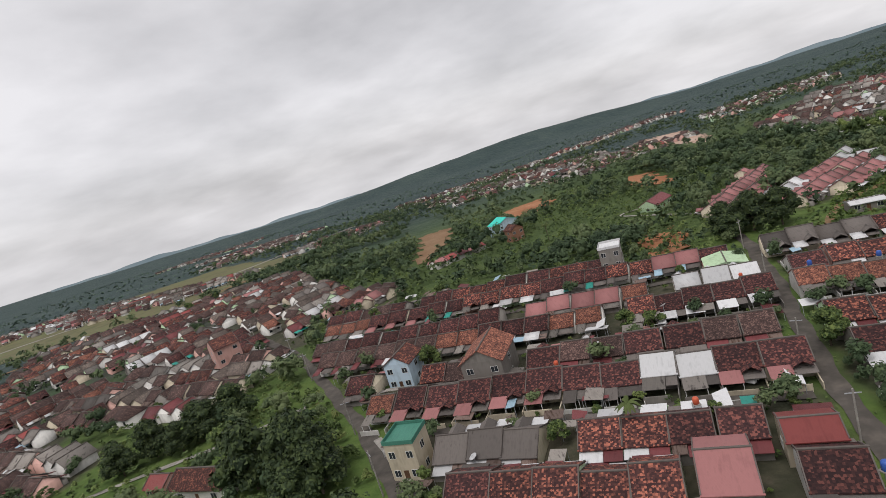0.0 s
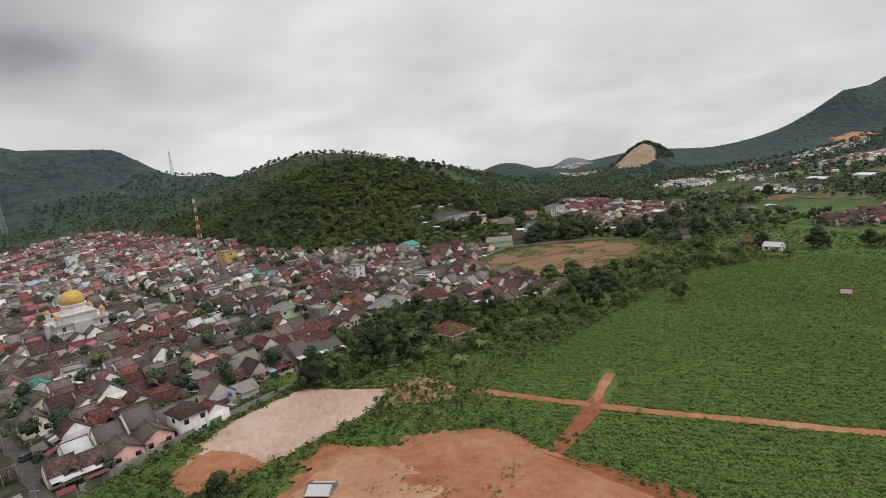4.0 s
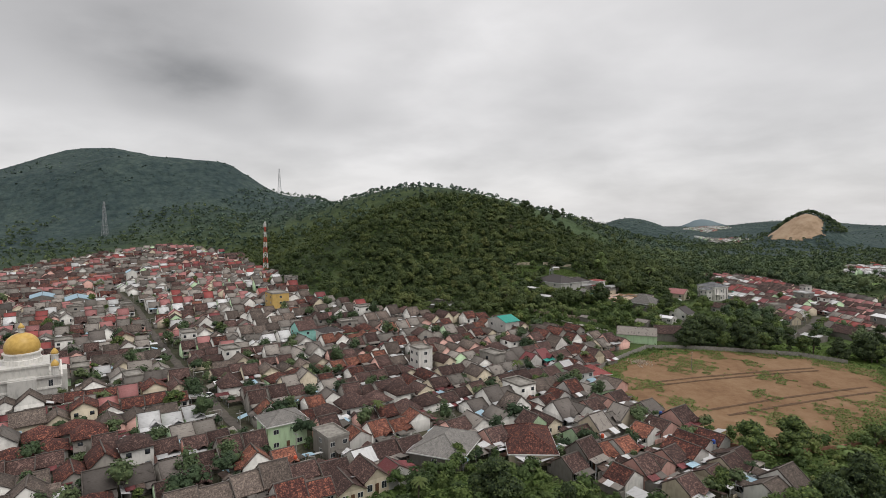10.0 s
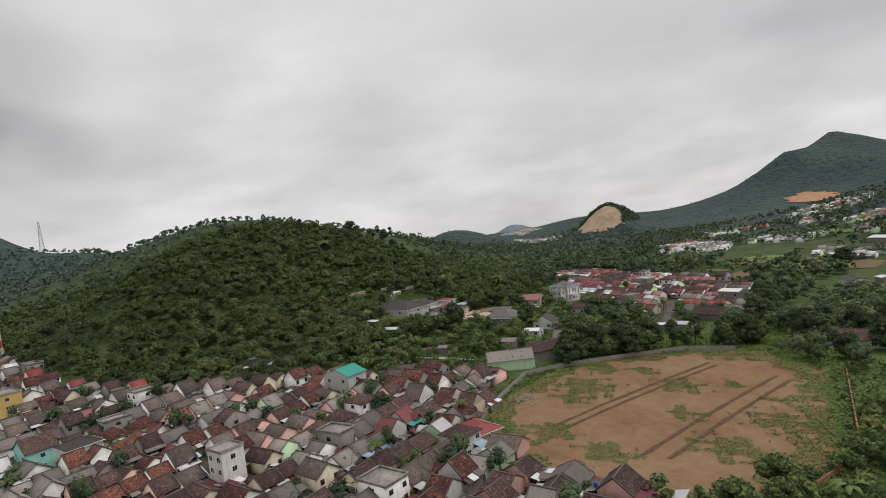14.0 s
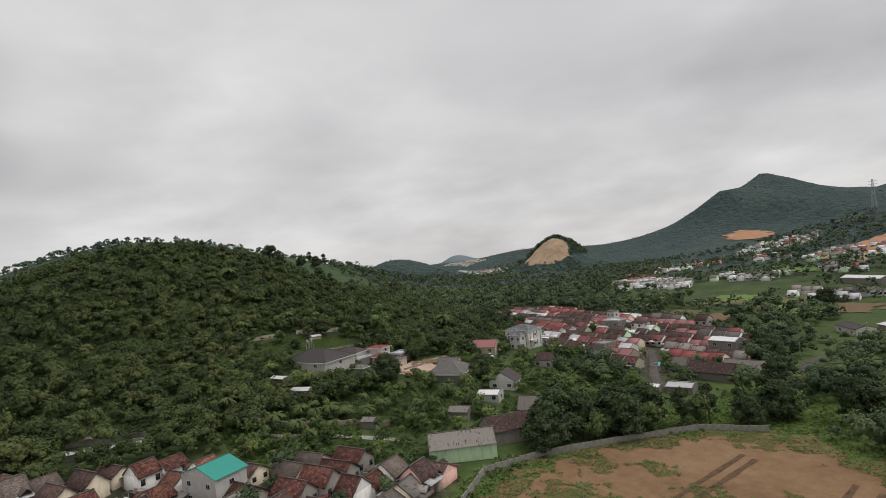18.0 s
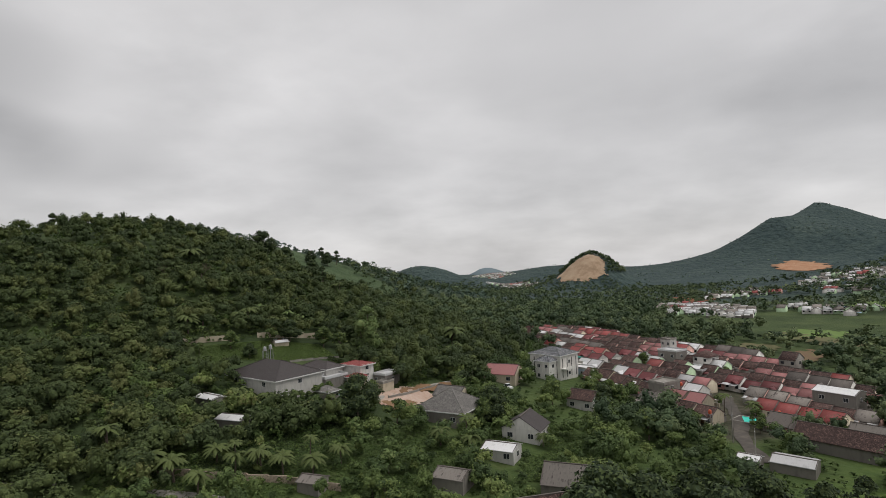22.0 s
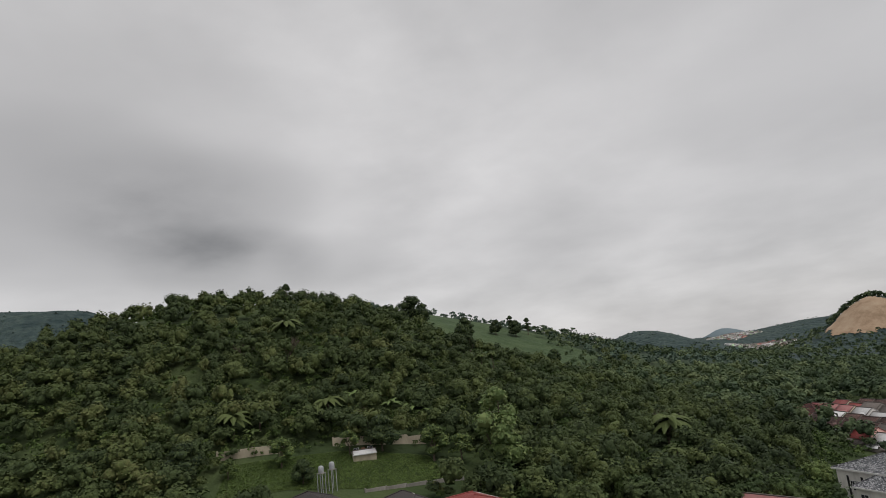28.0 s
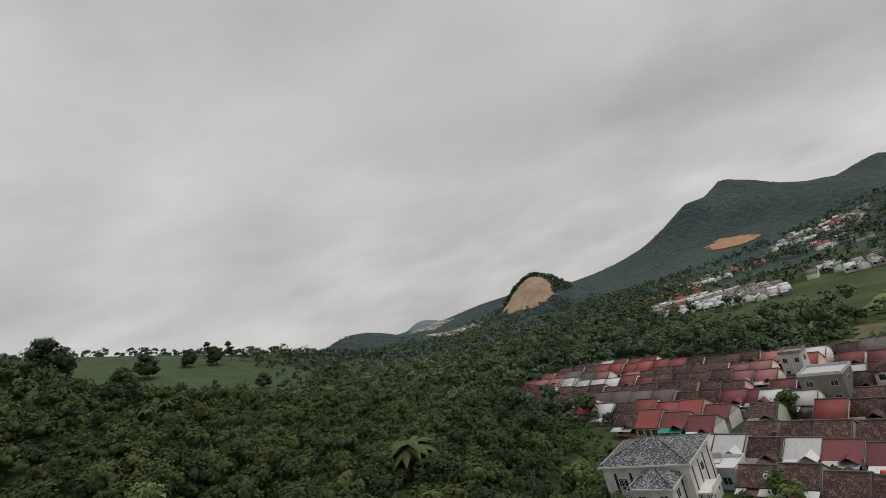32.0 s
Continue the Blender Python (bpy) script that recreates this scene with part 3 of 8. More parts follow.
# ---- lie of the land ----
# hills: centre x, y, height, reach along and across, turn in degrees, roundness (2: rounded, 1: pointed)
HILLS = (
    (581, -17, 15, 54, 47, 0, 2.0),
    (624, -101, 64, 87, 88, 0, 2.0),
    (929, -73, 88, 138, 126, 0, 2.0),
    (1001, -305, 50, 148, 119, -20, 2.0),
    (1611, 657, 222, 267, 278, 60, 2.0),
    (1261, 311, 116, 181, 152, 0, 1.7),
    (1132, 601, 59, 67, 313, 0, 2.0),
    (1343, -2139, 188, 127, 212, 0, 1.2),
    (815, -2345, 45, 350, 410, 0, 1.5),
    (1050, -2765, 174, 133, 247, 0, 1.5),
    (2043, -2042, 42, 143, 335, 0, 1.7),
    (370, -1058, 78, 150, 189, 0, 1.5),
    (317, -941, 51, 198, 61, 0, 1.7),
    (1109, -869, 68, 48, 50, 0, 2.0),
    (1264, -921, 22, 69, 41, 0, 2.0),
    (1548, -721, 65, 125, 72, 0, 2.0),
    (1343, -1858, 57, 74, 93, 0, 1.5),
    (1211, -2115, 49, 161, 119, 0, 1.6),
    (1033, -1875, 46, 153, 40, 0, 1.5),
    (1199, 69, 30, 108, 40, 0, 1.6),
    (1032, 223, 29, 147, 44, 0, 1.7),
    (3031, -1660, 37, 481, 240, 30, 2.0),
    (4176, -2733, 90, 40, 114, 30, 1.5),
    (2080, -1551, 44, 367, 165, 20, 2.0),
    (1455, 1025, -37, 54, 342, 0, 2.0),
    (4009, -2464, 24, 67, 434, 30, 1.3),
    (585, 2614, 64, 614, 160, 0, 2.0),
)
NEAR_HILLS, FAR_HILLS, MOUNTAINS = HILLS[:4], HILLS[4:], HILLS[4:21]


def mound(hills, x, y):
    """How far these hills lift the ground."""
    z = 0.0 * x
    for cx, cy, h, rx, ry, turn, roundness in hills:
        c, s = math.cos(radians(turn)), math.sin(radians(turn))
        u, v = (x - cx) * c + (y - cy) * s, -(x - cx) * s + (y - cy) * c
        z = z + h * np.exp(-0.5 * ((u / rx) ** 2 + (v / ry) ** 2) ** (roundness / 2))
    return z


def spurs(x, y):
    """Spurs and gullies of the mountain sides."""
    u, v = x + 70 * np.sin(y / 170), y + 70 * np.sin(x / 190 + 1)
    return (0.5 * (0.64 - np.abs(np.sin(u / 150 + v / 230))) + 0.4 * (0.64 - np.abs(np.sin(v / 120 - u / 260 + 1)))
            + 0.25 * (0.64 - np.abs(np.sin(u / 61 - v / 83 + 2))) + 0.15 * (0.64 - np.abs(np.sin(v / 41 + u / 57))))


def height(x, y):
    """Height of the ground."""
    x, y = np.asarray(x, float), np.asarray(y, float)
    north = np.logaddexp(0, (y - 130) / 60) * 60
    east = np.logaddexp(0, (np.hypot(x, y) - 900) / 200) * 200
    z = -0.040 * north * (1 - 0.55 * np.clip((x - 150) / (500 + 0.9 * np.maximum(y - 400, 0)), 0, 1)) - 0.019 * east * np.clip(0.5 - y / 400, 0, 1)
    z = z + 2.0 * np.sin(x / 97 + 0.7) * np.sin(y / 83) - 2.5 * np.clip((x - 180) / 80, 0, 1) * np.clip((480 - x) / 100, 0, 1)
    far = mound(FAR_HILLS, x, y)
    return z + mound(NEAR_HILLS, x, y) + far + 0.11 * spurs(x, y) * np.clip(far, 0, None)


def hz(x, y):
    return float(height(x, y))


def inside(poly, x, y):
    x, y = np.asarray(x, float), np.asarray(y, float)
    r = np.zeros(x.shape, bool)
    for (x0, y0), (x1, y1) in zip(poly, poly[1:] + poly[:1]):
        if y0 != y1:
            r ^= ((y0 > y) != (y1 > y)) & (x < (x1 - x0) * (y - y0) / (y1 - y0) + x0)
    return r


def line_dist(line, x, y):
    x, y = np.asarray(x, float), np.asarray(y, float)
    best = np.full(x.shape, 1e9)
    for (x0, y0), (x1, y1) in zip(line, line[1:]):
        dx, dy = x1 - x0, y1 - y0
        t = np.clip(((x - x0) * dx + (y - y0) * dy) / (dx * dx + dy * dy), 0, 1)
        best = np.minimum(best, np.hypot(x - x0 - t * dx, y - y0 - t * dy))
    return best


# ---- plan ----
ROW_BLOCK = [(-16, 70), (10, 25), (36, 40), (40, 50), (50, 76), (67, 107), (81, 137), (55, 153), (29, 190), (-10, 205), (-42, 215), (-42, 165), (-34, 145), (-20, 107)]
EAST_BLOCK = [(50, 56), (57, 76), (75, 107), (88, 137), (100, 132), (116, 112), (131, 78), (128, 62), (106, 43), (95, 30), (62, 20), (48, 40)]
TOWN = [(146, 70), (164, 64), (185, 40), (218, 22), (225, 4), (263, -7), (272, -43), (246, -67), (240, -104), (278, -107), (307, -92), (345, -100),
        (368, -128), (392, -114), (424, -70), (437, -40), (452, -14), (475, 8), (508, 34), (570, 60), (640, 84), (620, 180), (520, 260), (430, 330), (330, 300), (273, 250), (215, 205), (163, 140), (135, 128), (128, 99)]
NORTH_TOWN = [(-50, 190), (-48, 225), (-15, 215), (-12, 238), (-38, 264), (-72, 370), (-90, 420), (-260, 380), (-225, 285), (-120, 235), (-95, 215)]
WEST_TOWN = [(-235, 280), (-130, 225), (-120, 195), (-150, 130), (-260, 160)]
PINK_ROWS = [(104, 182), (110, 200), (155, 240), (164, 230), (150, 212), (112, 176)]
PINK_TERRACE = [(117, 161), (121, 177), (172, 209), (184, 200), (158, 170), (128, 157)]
FAR_TOWN = [(245, 188), (330, 305), (430, 335), (530, 270), (560, 420), (430, 520), (290, 420), (250, 300)]
ROW_TOWN = [(580, -300), (578, -345), (482, -345), (482, -262), (497, -268)]
ROW_TOWN_WEST = [(481, -345), (458, -345), (401, -322), (380, -280), (396, -232), (455, -243), (481, -258)]
SOUTH_TOWN = [(290, -305), (290, -390), (240, -470), (150, -480), (160, -380), (200, -330), (235, -318)]
ROAD_LEFT = [(-8, 40), (-19, 81), (-25, 107), (-40, 151), (-50, 180), (-75, 230), (-120, 300)]
ROAD_RIGHT = [(30, 20), (44, 54), (54, 76), (71, 107), (86, 137), (92, 152)]
ROAD_MAIN = [(128, 70), (150, 68), (197, 90), (262, 125), (345, 168), (420, 215), (520, 300)]
ROAD_TOWN = [(282, 8), (298, 25), (352, 53), (450, 104), (521, 138), (610, 190)]
ROAD_ROWS = [(383, -226), (394, -234), (405, -250), (428, -276)]
ROAD_VALLEY = [(352, -258), (367, -293), (362, -340), (346, -380), (330, -440)]
ROADS = ((ROAD_VALLEY, 3.5), (ROAD_LEFT, 3.2), (ROAD_RIGHT, 3.3), (ROAD_MAIN, 3.3), (ROAD_TOWN, 3.2), (ROAD_ROWS, 4))
TREE_BELT = ((294, 164, 6), (294, 173, 7), (294, 183, 8), (294, 194, 8), (294, 205, 9), (291, 217, 9), (285, 228, 9), (279, 239, 9), (276, 250, 9), (216, 160, 5), (216, 168, 6), (214, 177, 7), (212, 187, 7), (206, 197, 7), (262, 262, 10), (245, 270, 10))
DIRT_FIELD = [(349, -107), (366, -150), (362, -172), (338, -212), (300, -200), (268, -150), (264, -116), (281, -97), (308, -90)]
SOIL = [(156, 16), (146, 2), (150, -8), (141, -22), (128, -26), (100, -38), (60, -60), (30, -30), (50, 8), (96, 24), (112, 32), (128, 34), (145, 26)]
LOT = [(161, 50), (183, 37), (197, 18), (180, -5), (167, 3), (154, 26), (147, 46)]
FIELD = [(163, -27), (186, -66), (211, -117), (236, -170), (216, -233), (178, -290), (100, -330), (-60, -280), (-80, -80), (40, -62), (100, -42)]
BACK_TOWN = [(622, 182), (645, 88), (730, 110), (810, 190), (800, 300), (720, 400), (560, 425), (530, 270)]
CREST = [(600, -172), (640, -150), (700, -165), (780, -150), (860, -140), (930, -180), (900, -300), (820, -320), (760, -300), (690, -245), (640, -205)]
GROVE_ROWS = [(-75, 150), (-62, 165), (-52, 188), (-95, 214), (-120, 234), (-150, 215), (-135, 190), (-105, 170)]
GROVE_HOUSES = [(-102, 134), (-98, 150), (-125, 170), (-160, 198), (-200, 190), (-150, 130)]
TOWNS = (GROVE_ROWS, GROVE_HOUSES, BACK_TOWN, ROW_BLOCK, EAST_BLOCK, TOWN, NORTH_TOWN, WEST_TOWN, PINK_ROWS, PINK_TERRACE, FAR_TOWN, ROW_TOWN, ROW_TOWN_WEST, SOUTH_TOWN)


def part(name, data, material, parent=None, label="", smooth=False):
    """Links one mesh, from a bmesh or from (vertices, faces), under a thing."""
    me = bpy.data.meshes.new(name)
    if isinstance(data, bmesh.types.BMesh):
        data.to_mesh(me)
        data.free()
    else:
        me.from_pydata(data[0], [], data[1])
    for m in material if isinstance(material, (list, tuple)) else (material,):
        me.materials.append(m)
    if smooth:
        me.polygons.foreach_set("use_smooth", np.ones(len(me.polygons), bool))
    ob = new(name, me)
    if parent:
        ob.parent = parent
    if label:
        ob["label"] = label
    return ob


def quads(name, verts, faces, material, smooth=False):
    """A large mesh from arrays: vertices (n, 3) and faces (m, 3 or 4)."""
    me = bpy.data.meshes.new(name)
    k = faces.shape[1]
    me.vertices.add(len(verts))
    me.vertices.foreach_set("co", np.asarray(verts, np.float32).ravel())
    me.loops.add(faces.size)
    me.loops.foreach_set("vertex_index", faces.astype(np.int32).ravel())
    me.polygons.add(len(faces))
    me.polygons.foreach_set("loop_start", np.arange(0, faces.size, k, dtype=np.int32))
    me.update(calc_edges=True)
    me.materials.append(material)
    if smooth:
        me.polygons.foreach_set("use_smooth", np.ones(len(faces), bool))
    return me


FAMILY = {}


def repeat(ob, m):
    """As copy_thing(), with the list of a thing's parts kept between calls."""
    if ob.name not in FAMILY:
        FAMILY[ob.name] = (ob, *ob.children_recursive)
    made = {}
    for o in FAMILY[ob.name]:
        made[o] = o.copy()
        scene.collection.objects.link(made[o])
        made[o].parent = made.get(o.parent, o.parent)
    made[ob].matrix_basis = m
    return made[ob]


# ---- ground sheet ----
def spread(lo, hi, step, far):
    mid = np.arange(lo, hi + step, step)
    out, d = [], step
    e = mid[-1]
    while e < far:
        d *= 1.04
        e += d
        out.append(e)
    neg, d, e = [], step, mid[0]
    while e > -far:
        d *= 1.04
        e -= d
        neg.append(e)
    return np.concatenate([neg[::-1], mid, out])


GX, GY = spread(-220, 720, 5.0, 4800), spread(-460, 380, 5.0, 4800)
xx, yy = np.meshgrid(GX, GY)
zz = height(xx, yy)
nx, ny = len(GX), len(GY)
ids = np.arange(nx * ny).reshape(ny, nx)
gf = np.stack([ids[:-1, :-1], ids[:-1, 1:], ids[1:, 1:], ids[1:, :-1]], -1).reshape(-1, 4)
g_me = quads("ground", np.stack([xx, yy, zz], -1).reshape(-1, 3), gf, M_GROUND, True)
in_town = np.zeros(xx.shape, bool)
for poly in TOWNS:
    in_town |= inside(poly, xx, yy)
hill_rise = mound(HILLS, xx, yy)
woods_zone = np.clip((hill_rise - 2) / 5, 0, 1) * (~in_town)
woods_zone = np.maximum(woods_zone, 0.55 * (~in_town) * np.clip((yy - 150) / 30, 0, 1))
woods_zone = np.maximum(woods_zone, 0.85 * (~in_town) * np.clip((xx - 395) / 20, 0, 1) * np.clip((-285 - yy) / 15, 0, 1))
woods_zone = np.maximum(woods_zone, 0.6 * (~in_town) * np.clip((xx - 360) / 15, 0, 1) * np.clip((-95 - yy) / 15, 0, 1))
# how far the haze-tinted woods colour takes over, by distance
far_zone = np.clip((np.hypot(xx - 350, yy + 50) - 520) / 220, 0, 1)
on_crest = inside(CREST, xx, yy)
woods_zone, far_zone = np.where(on_crest, 0.5, woods_zone), np.where(on_crest, 0.3, far_zone)
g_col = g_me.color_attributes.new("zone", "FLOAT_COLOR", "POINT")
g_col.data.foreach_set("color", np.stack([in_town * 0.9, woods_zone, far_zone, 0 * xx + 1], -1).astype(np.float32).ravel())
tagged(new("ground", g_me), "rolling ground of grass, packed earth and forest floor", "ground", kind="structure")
# the farthest ranges, with the pale blue of haze put into their colour
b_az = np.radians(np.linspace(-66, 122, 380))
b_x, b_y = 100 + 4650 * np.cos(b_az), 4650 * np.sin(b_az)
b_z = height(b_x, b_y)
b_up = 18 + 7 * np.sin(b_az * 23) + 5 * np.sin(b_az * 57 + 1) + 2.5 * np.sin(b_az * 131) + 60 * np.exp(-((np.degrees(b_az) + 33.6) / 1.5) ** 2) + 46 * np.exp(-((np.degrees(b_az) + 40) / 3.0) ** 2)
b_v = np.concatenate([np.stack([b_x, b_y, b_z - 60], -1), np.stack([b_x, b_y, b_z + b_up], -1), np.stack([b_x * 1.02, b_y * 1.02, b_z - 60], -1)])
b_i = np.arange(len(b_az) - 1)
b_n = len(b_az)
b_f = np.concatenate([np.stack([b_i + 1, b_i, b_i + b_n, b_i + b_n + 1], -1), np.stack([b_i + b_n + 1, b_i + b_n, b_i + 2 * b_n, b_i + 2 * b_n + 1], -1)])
tagged(new("backdrop", quads("backdrop", b_v, b_f, M_HAZE_BLUE, True)), "line of distant ranges on the horizon, painted haze blue", "distant hills", kind="structure")


def draped(name, poly, material, lift=0.12, step=3.0, rough_edge=2.5, label="", relief=0.1, shape=None):
    """A patch of other surface that follows the ground inside a ragged outline."""
    xs, ys = [p[0] for p in poly], [p[1] for p in poly]
    gx, gy = np.arange(min(xs) - 3, max(xs) + 6, step), np.arange(min(ys) - 3, max(ys) + 6, step)
    px, py = np.meshgrid(gx, gy)
    wob = rough_edge * np.sin(px * 0.37 + py * 0.21) + rough_edge * 0.6 * np.sin(px * 0.83 - py * 0.57) + rough_edge * 0.35 * np.sin(px * 2.1 + py * 1.7)
    keep = inside(poly, px + wob, py + wob * 0.7)
    vid = np.arange(px.size).reshape(px.shape)
    cell = keep[:-1, :-1] & keep[:-1, 1:] & keep[1:, 1:] & keep[1:, :-1]
    f = np.stack([vid[:-1, :-1], vid[:-1, 1:], vid[1:, 1:], vid[1:, :-1]], -1)[cell]
    used, back = np.unique(f, return_inverse=True)
    bump = relief * (np.abs(np.sin(px * 0.31 + np.sin(py * 0.23) * 1.5)) + 0.6 * np.sin(px * 0.9 + py * 0.4) * np.sin(py * 1.1) + 0.5 * np.sin(px * 0.13 - py * 0.17))
    if shape:
        bump = bump + shape(px, py)
    v = np.stack([px, py, height(px, py) + lift + bump], -1).reshape(-1, 3)[used]
    ob = new(name, quads(name, v, back.reshape(-1, 4), material, True))
    return tagged(ob, label, name.replace("_", " "), kind="structure")


def strip(name, line, width, material, lift=0.2, label=""):
    """A road or path along a line."""
    pts = []
    for (x0, y0), (x1, y1) in zip(line, line[1:]):
        n = max(1, int(math.hypot(x1 - x0, y1 - y0) / 3))
        pts += [(x0 + (x1 - x0) * k / n, y0 + (y1 - y0) * k / n) for k in range(n)]
    pts.append(line[-1])
    p = np.array(pts, float)
    for _ in range(4):
        p[1:-1] = (p[:-2] + 2 * p[1:-1] + p[2:]) / 4
    d = np.gradient(p, axis=0)
    d /= np.linalg.norm(d, axis=1)[:, None] + 1e-9
    side = np.stack([-d[:, 1], d[:, 0]], 1)
    n = len(p)
    cols = []
    for k in (-0.5, -0.17, 0.17, 0.5):
        q = p + side * (width * k + width * 0.07 * (np.sin(np.arange(n) * 1.7 + k * 9) + np.sin(np.arange(n) * 0.63 + k * 5))[:, None])
        cols.append(np.column_stack([q, height(q[:, 0], q[:, 1]) + lift + (0.05 if abs(k) < 0.4 else 0)]))
    v = np.stack(cols, 1).reshape(-1, 3)
    vid = np.arange(n * 4).reshape(n, 4)
    f = np.stack([vid[:-1, :-1], vid[:-1, 1:], vid[1:, 1:], vid[1:, :-1]], -1).reshape(-1, 4)[:, ::-1]
    return tagged(new(name, quads(name, v, f, material, True)), label, name.replace("_", " "), kind="structure")


rng_plot = random.Random(12)
draped("bare_field", DIRT_FIELD, M_DIRT, 0.16, 1.0, relief=0.05, label="bare tan earth field with ruts and weeds")


def terraces(x, y):
    """Two graded steps with gullied scarps, and furrows left by the grader."""
    inner = np.clip(line_dist(SOIL + SOIL[:1], x, y) / 6 - 0.3, 0, 1)
    torn = 1.3 * np.sin(x * 0.37 + y * 0.21) + 0.8 * np.sin(x * 1.1 - y * 0.9) + 0.5 * np.sin(x * 2.3 + y * 1.9)
    z = 0.0 * x
    for cx, cy, dx, dy, high in ((101, -6, 0.66, 0.75, 0.35), (85, -6, 0.72, 0.69, 0.5), (70, -22, 0.72, 0.69, 0.3)):
        off = (x - cx) * dy - (y - cy) * dx
        z = z + high * np.clip((off + torn) / 0.9, 0, 1) - 0.35 * np.exp(-((off + torn + 1.2) / 0.9) ** 2)
    along = (x * 0.7 + y * 0.7)
    z = z + 0.1 * np.abs(np.sin((x * 0.7 - y * 0.7) * 1.5 + 0.6 * np.sin(along * 0.2)))
    return z * inner


draped("soil_terrace", SOIL, M_SOIL, 0.3, 0.55, rough_edge=1.6, relief=0.05, label="freshly graded terrace of red laterite soil", shape=terraces)
draped("pale_soil", [(112, 28), (140, 22), (147, 8), (130, 0), (104, 10)], M_PALE_SOIL, 0.34, 0.55, rough_edge=3.0, relief=0.05, label="pale tan soil on the upper terrace", shape=terraces)
for scarp in ([(123, 19), (121, 20), (112, 6.5), (106, -0.5), (100, -6), (101, -8), (107.5, -2), (114, 5)], [(106, 19), (104, 19), (104.5, 11), (101.5, 7), (92, -1), (84, -6), (84, -8), (93, -3), (104, 6), (107, 11)],
              [(98, 14), (96, 14), (88, 4), (76, -8), (77, -9), (89, 2)], [(118, -6), (110, -14), (98, -22), (99, -24), (112, -16)]):
    draped("eroded_scarp", scarp, M_SCARP, 0.37, 0.45, 1.6, "gullied scarp of damp red earth on the terrace", 0.05, terraces)
strip("damp_track", [(141, -7), (135, -13), (126, -22), (112, -32), (95, -41), (62, -60)], 5.2, M_SOIL_DARK, 0.42, label="track of damp dark red earth along the green field")
draped("gravel_lot", LOT, M_LOT, 0.16, 0.8, rough_edge=1.0, label="pale compacted gravel lot beside the terrace")
draped("soil_patch", [(147, 46), (161, 50), (171, 44), (160, 33), (152, 29)], M_SOIL, 0.42, 0.6, rough_edge=2.0, relief=0.03, label="red soil on the lower end of the gravel lot")
draped("soil_strip", [(124, 54), (135, 64), (148, 53), (156, 28), (143, 36)], M_SOIL, 0.3, 0.8, relief=0.2, label="strip of bare red soil behind the workshop")
KNOLL = (1109, -869)
QUARRY = [(KNOLL[0] - 0.72 * f + 0.69 * g, KNOLL[1] + 0.69 * f + 0.72 * g) for f, g in ((12, 44), (8, 6), (22, -24), (60, -28), (86, 8), (66, 56), (32, 66))]
CUTTINGS = ([(522, -626), (427, -638), (398, -690), (428, -760), (464, -815), (508, -785), (548, -700)], [(1015, -1475), (1110, -1470), (1172, -1540), (1165, -1650), (1070, -1640), (1005, -1560)], [(690, 460), (749, 415), (840, 440), (917, 480), (985, 570), (1011, 640), (1000, 715), (900, 690), (850, 640), (780, 540)])
BARE = ([(262, 425), (300, 490), (345, 600), (380, 690), (341, 733), (300, 680), (288, 620), (275, 540)], [(143, 298), (160, 302), (176, 372), (160, 396), (144, 350)], [(222, 556), (248, 580), (300, 640), (283, 668), (228, 610)],
        [(58, 376), (84, 352), (112, 392), (108, 432), (80, 424)], [(-6, 286), (8, 290), (26, 352), (36, 424), (8, 432), (2, 350)])
draped("quarry_face", QUARRY, M_ROCKCUT, 1.0, 2.5, 2.5, "pale quarried rock face on the far knoll")
draped("hill_cutting", CUTTINGS[0], M_PALE_SOIL, 1.0, 6.0, 8, "red earth cutting on the far slope")
draped("hill_cutting", CUTTINGS[1], M_PALE_SOIL, 1.5, 8.0, 10, "red earth cutting under the mountain")
draped("hill_cutting", CUTTINGS[2], M_SCARP, 1.0, 6.0, 8, "red earth cutting behind the town")
FARMED = ([(496, -390), (470, -392), (462, -362), (484, -352)], [(466, -394), (447, -395), (440, -346), (458, -350)], [(500, -452), (470, -458), (462, -422), (498, -406)], [(600, -418), (570, -426), (562, -402), (586, -394)], [(566, -428), (534, -442), (540, -410), (558, -402)],
          [(455, -460), (430, -470), (425, -435), (452, -425)], [(420, -440), (392, -445), (388, -412), (418, -408)])
for plot, cover in zip(FARMED, (M_PLOT, M_FALLOW, M_RICE, M_RICE, M_RICE, M_PLOT, M_FALLOW)):
    draped("farm_plot", plot, cover, 0.3, 2.5, 1.5, "small farmed plot on the valley floor", 0.04)
draped("bare_slope", [(694, -604), (686, -650), (756, -704), (778, -650)], M_SCARP, 0.5, 4.0, 5, "red earth bank behind the pale village")
draped("dry_field", [(330, -540), (430, -570), (430, -640), (310, -640)], M_PLOT, 0.3, 5.0, 3, "fallow plots in the valley")
draped("valley_plot", [(-420, 420), (-180, 420), (-60, 560), (-250, 800), (-560, 700)], M_PLOT, 0.3, 8.0, 5, "dry rice plots on the plain")
draped("bare_slope", BARE[0], M_LOT, 0.4, 4.0, 5, "pale bare terrace on the far side of the valley")
draped("bare_slope", BARE[1], M_SOIL, 0.4, 2.5, 4, "red earth bank in the valley")
draped("bare_slope", BARE[2], M_SOIL, 0.4, 4.0, 5, "red earth bank under the bare terrace")
draped("bare_slope", BARE[3], M_SOIL, 0.4, 2.5, 3, "red earth bank behind the teal house")
draped("bare_slope", BARE[4], M_DIRT, 0.4, 2.5, 3, "bare brown bank on the valley side")
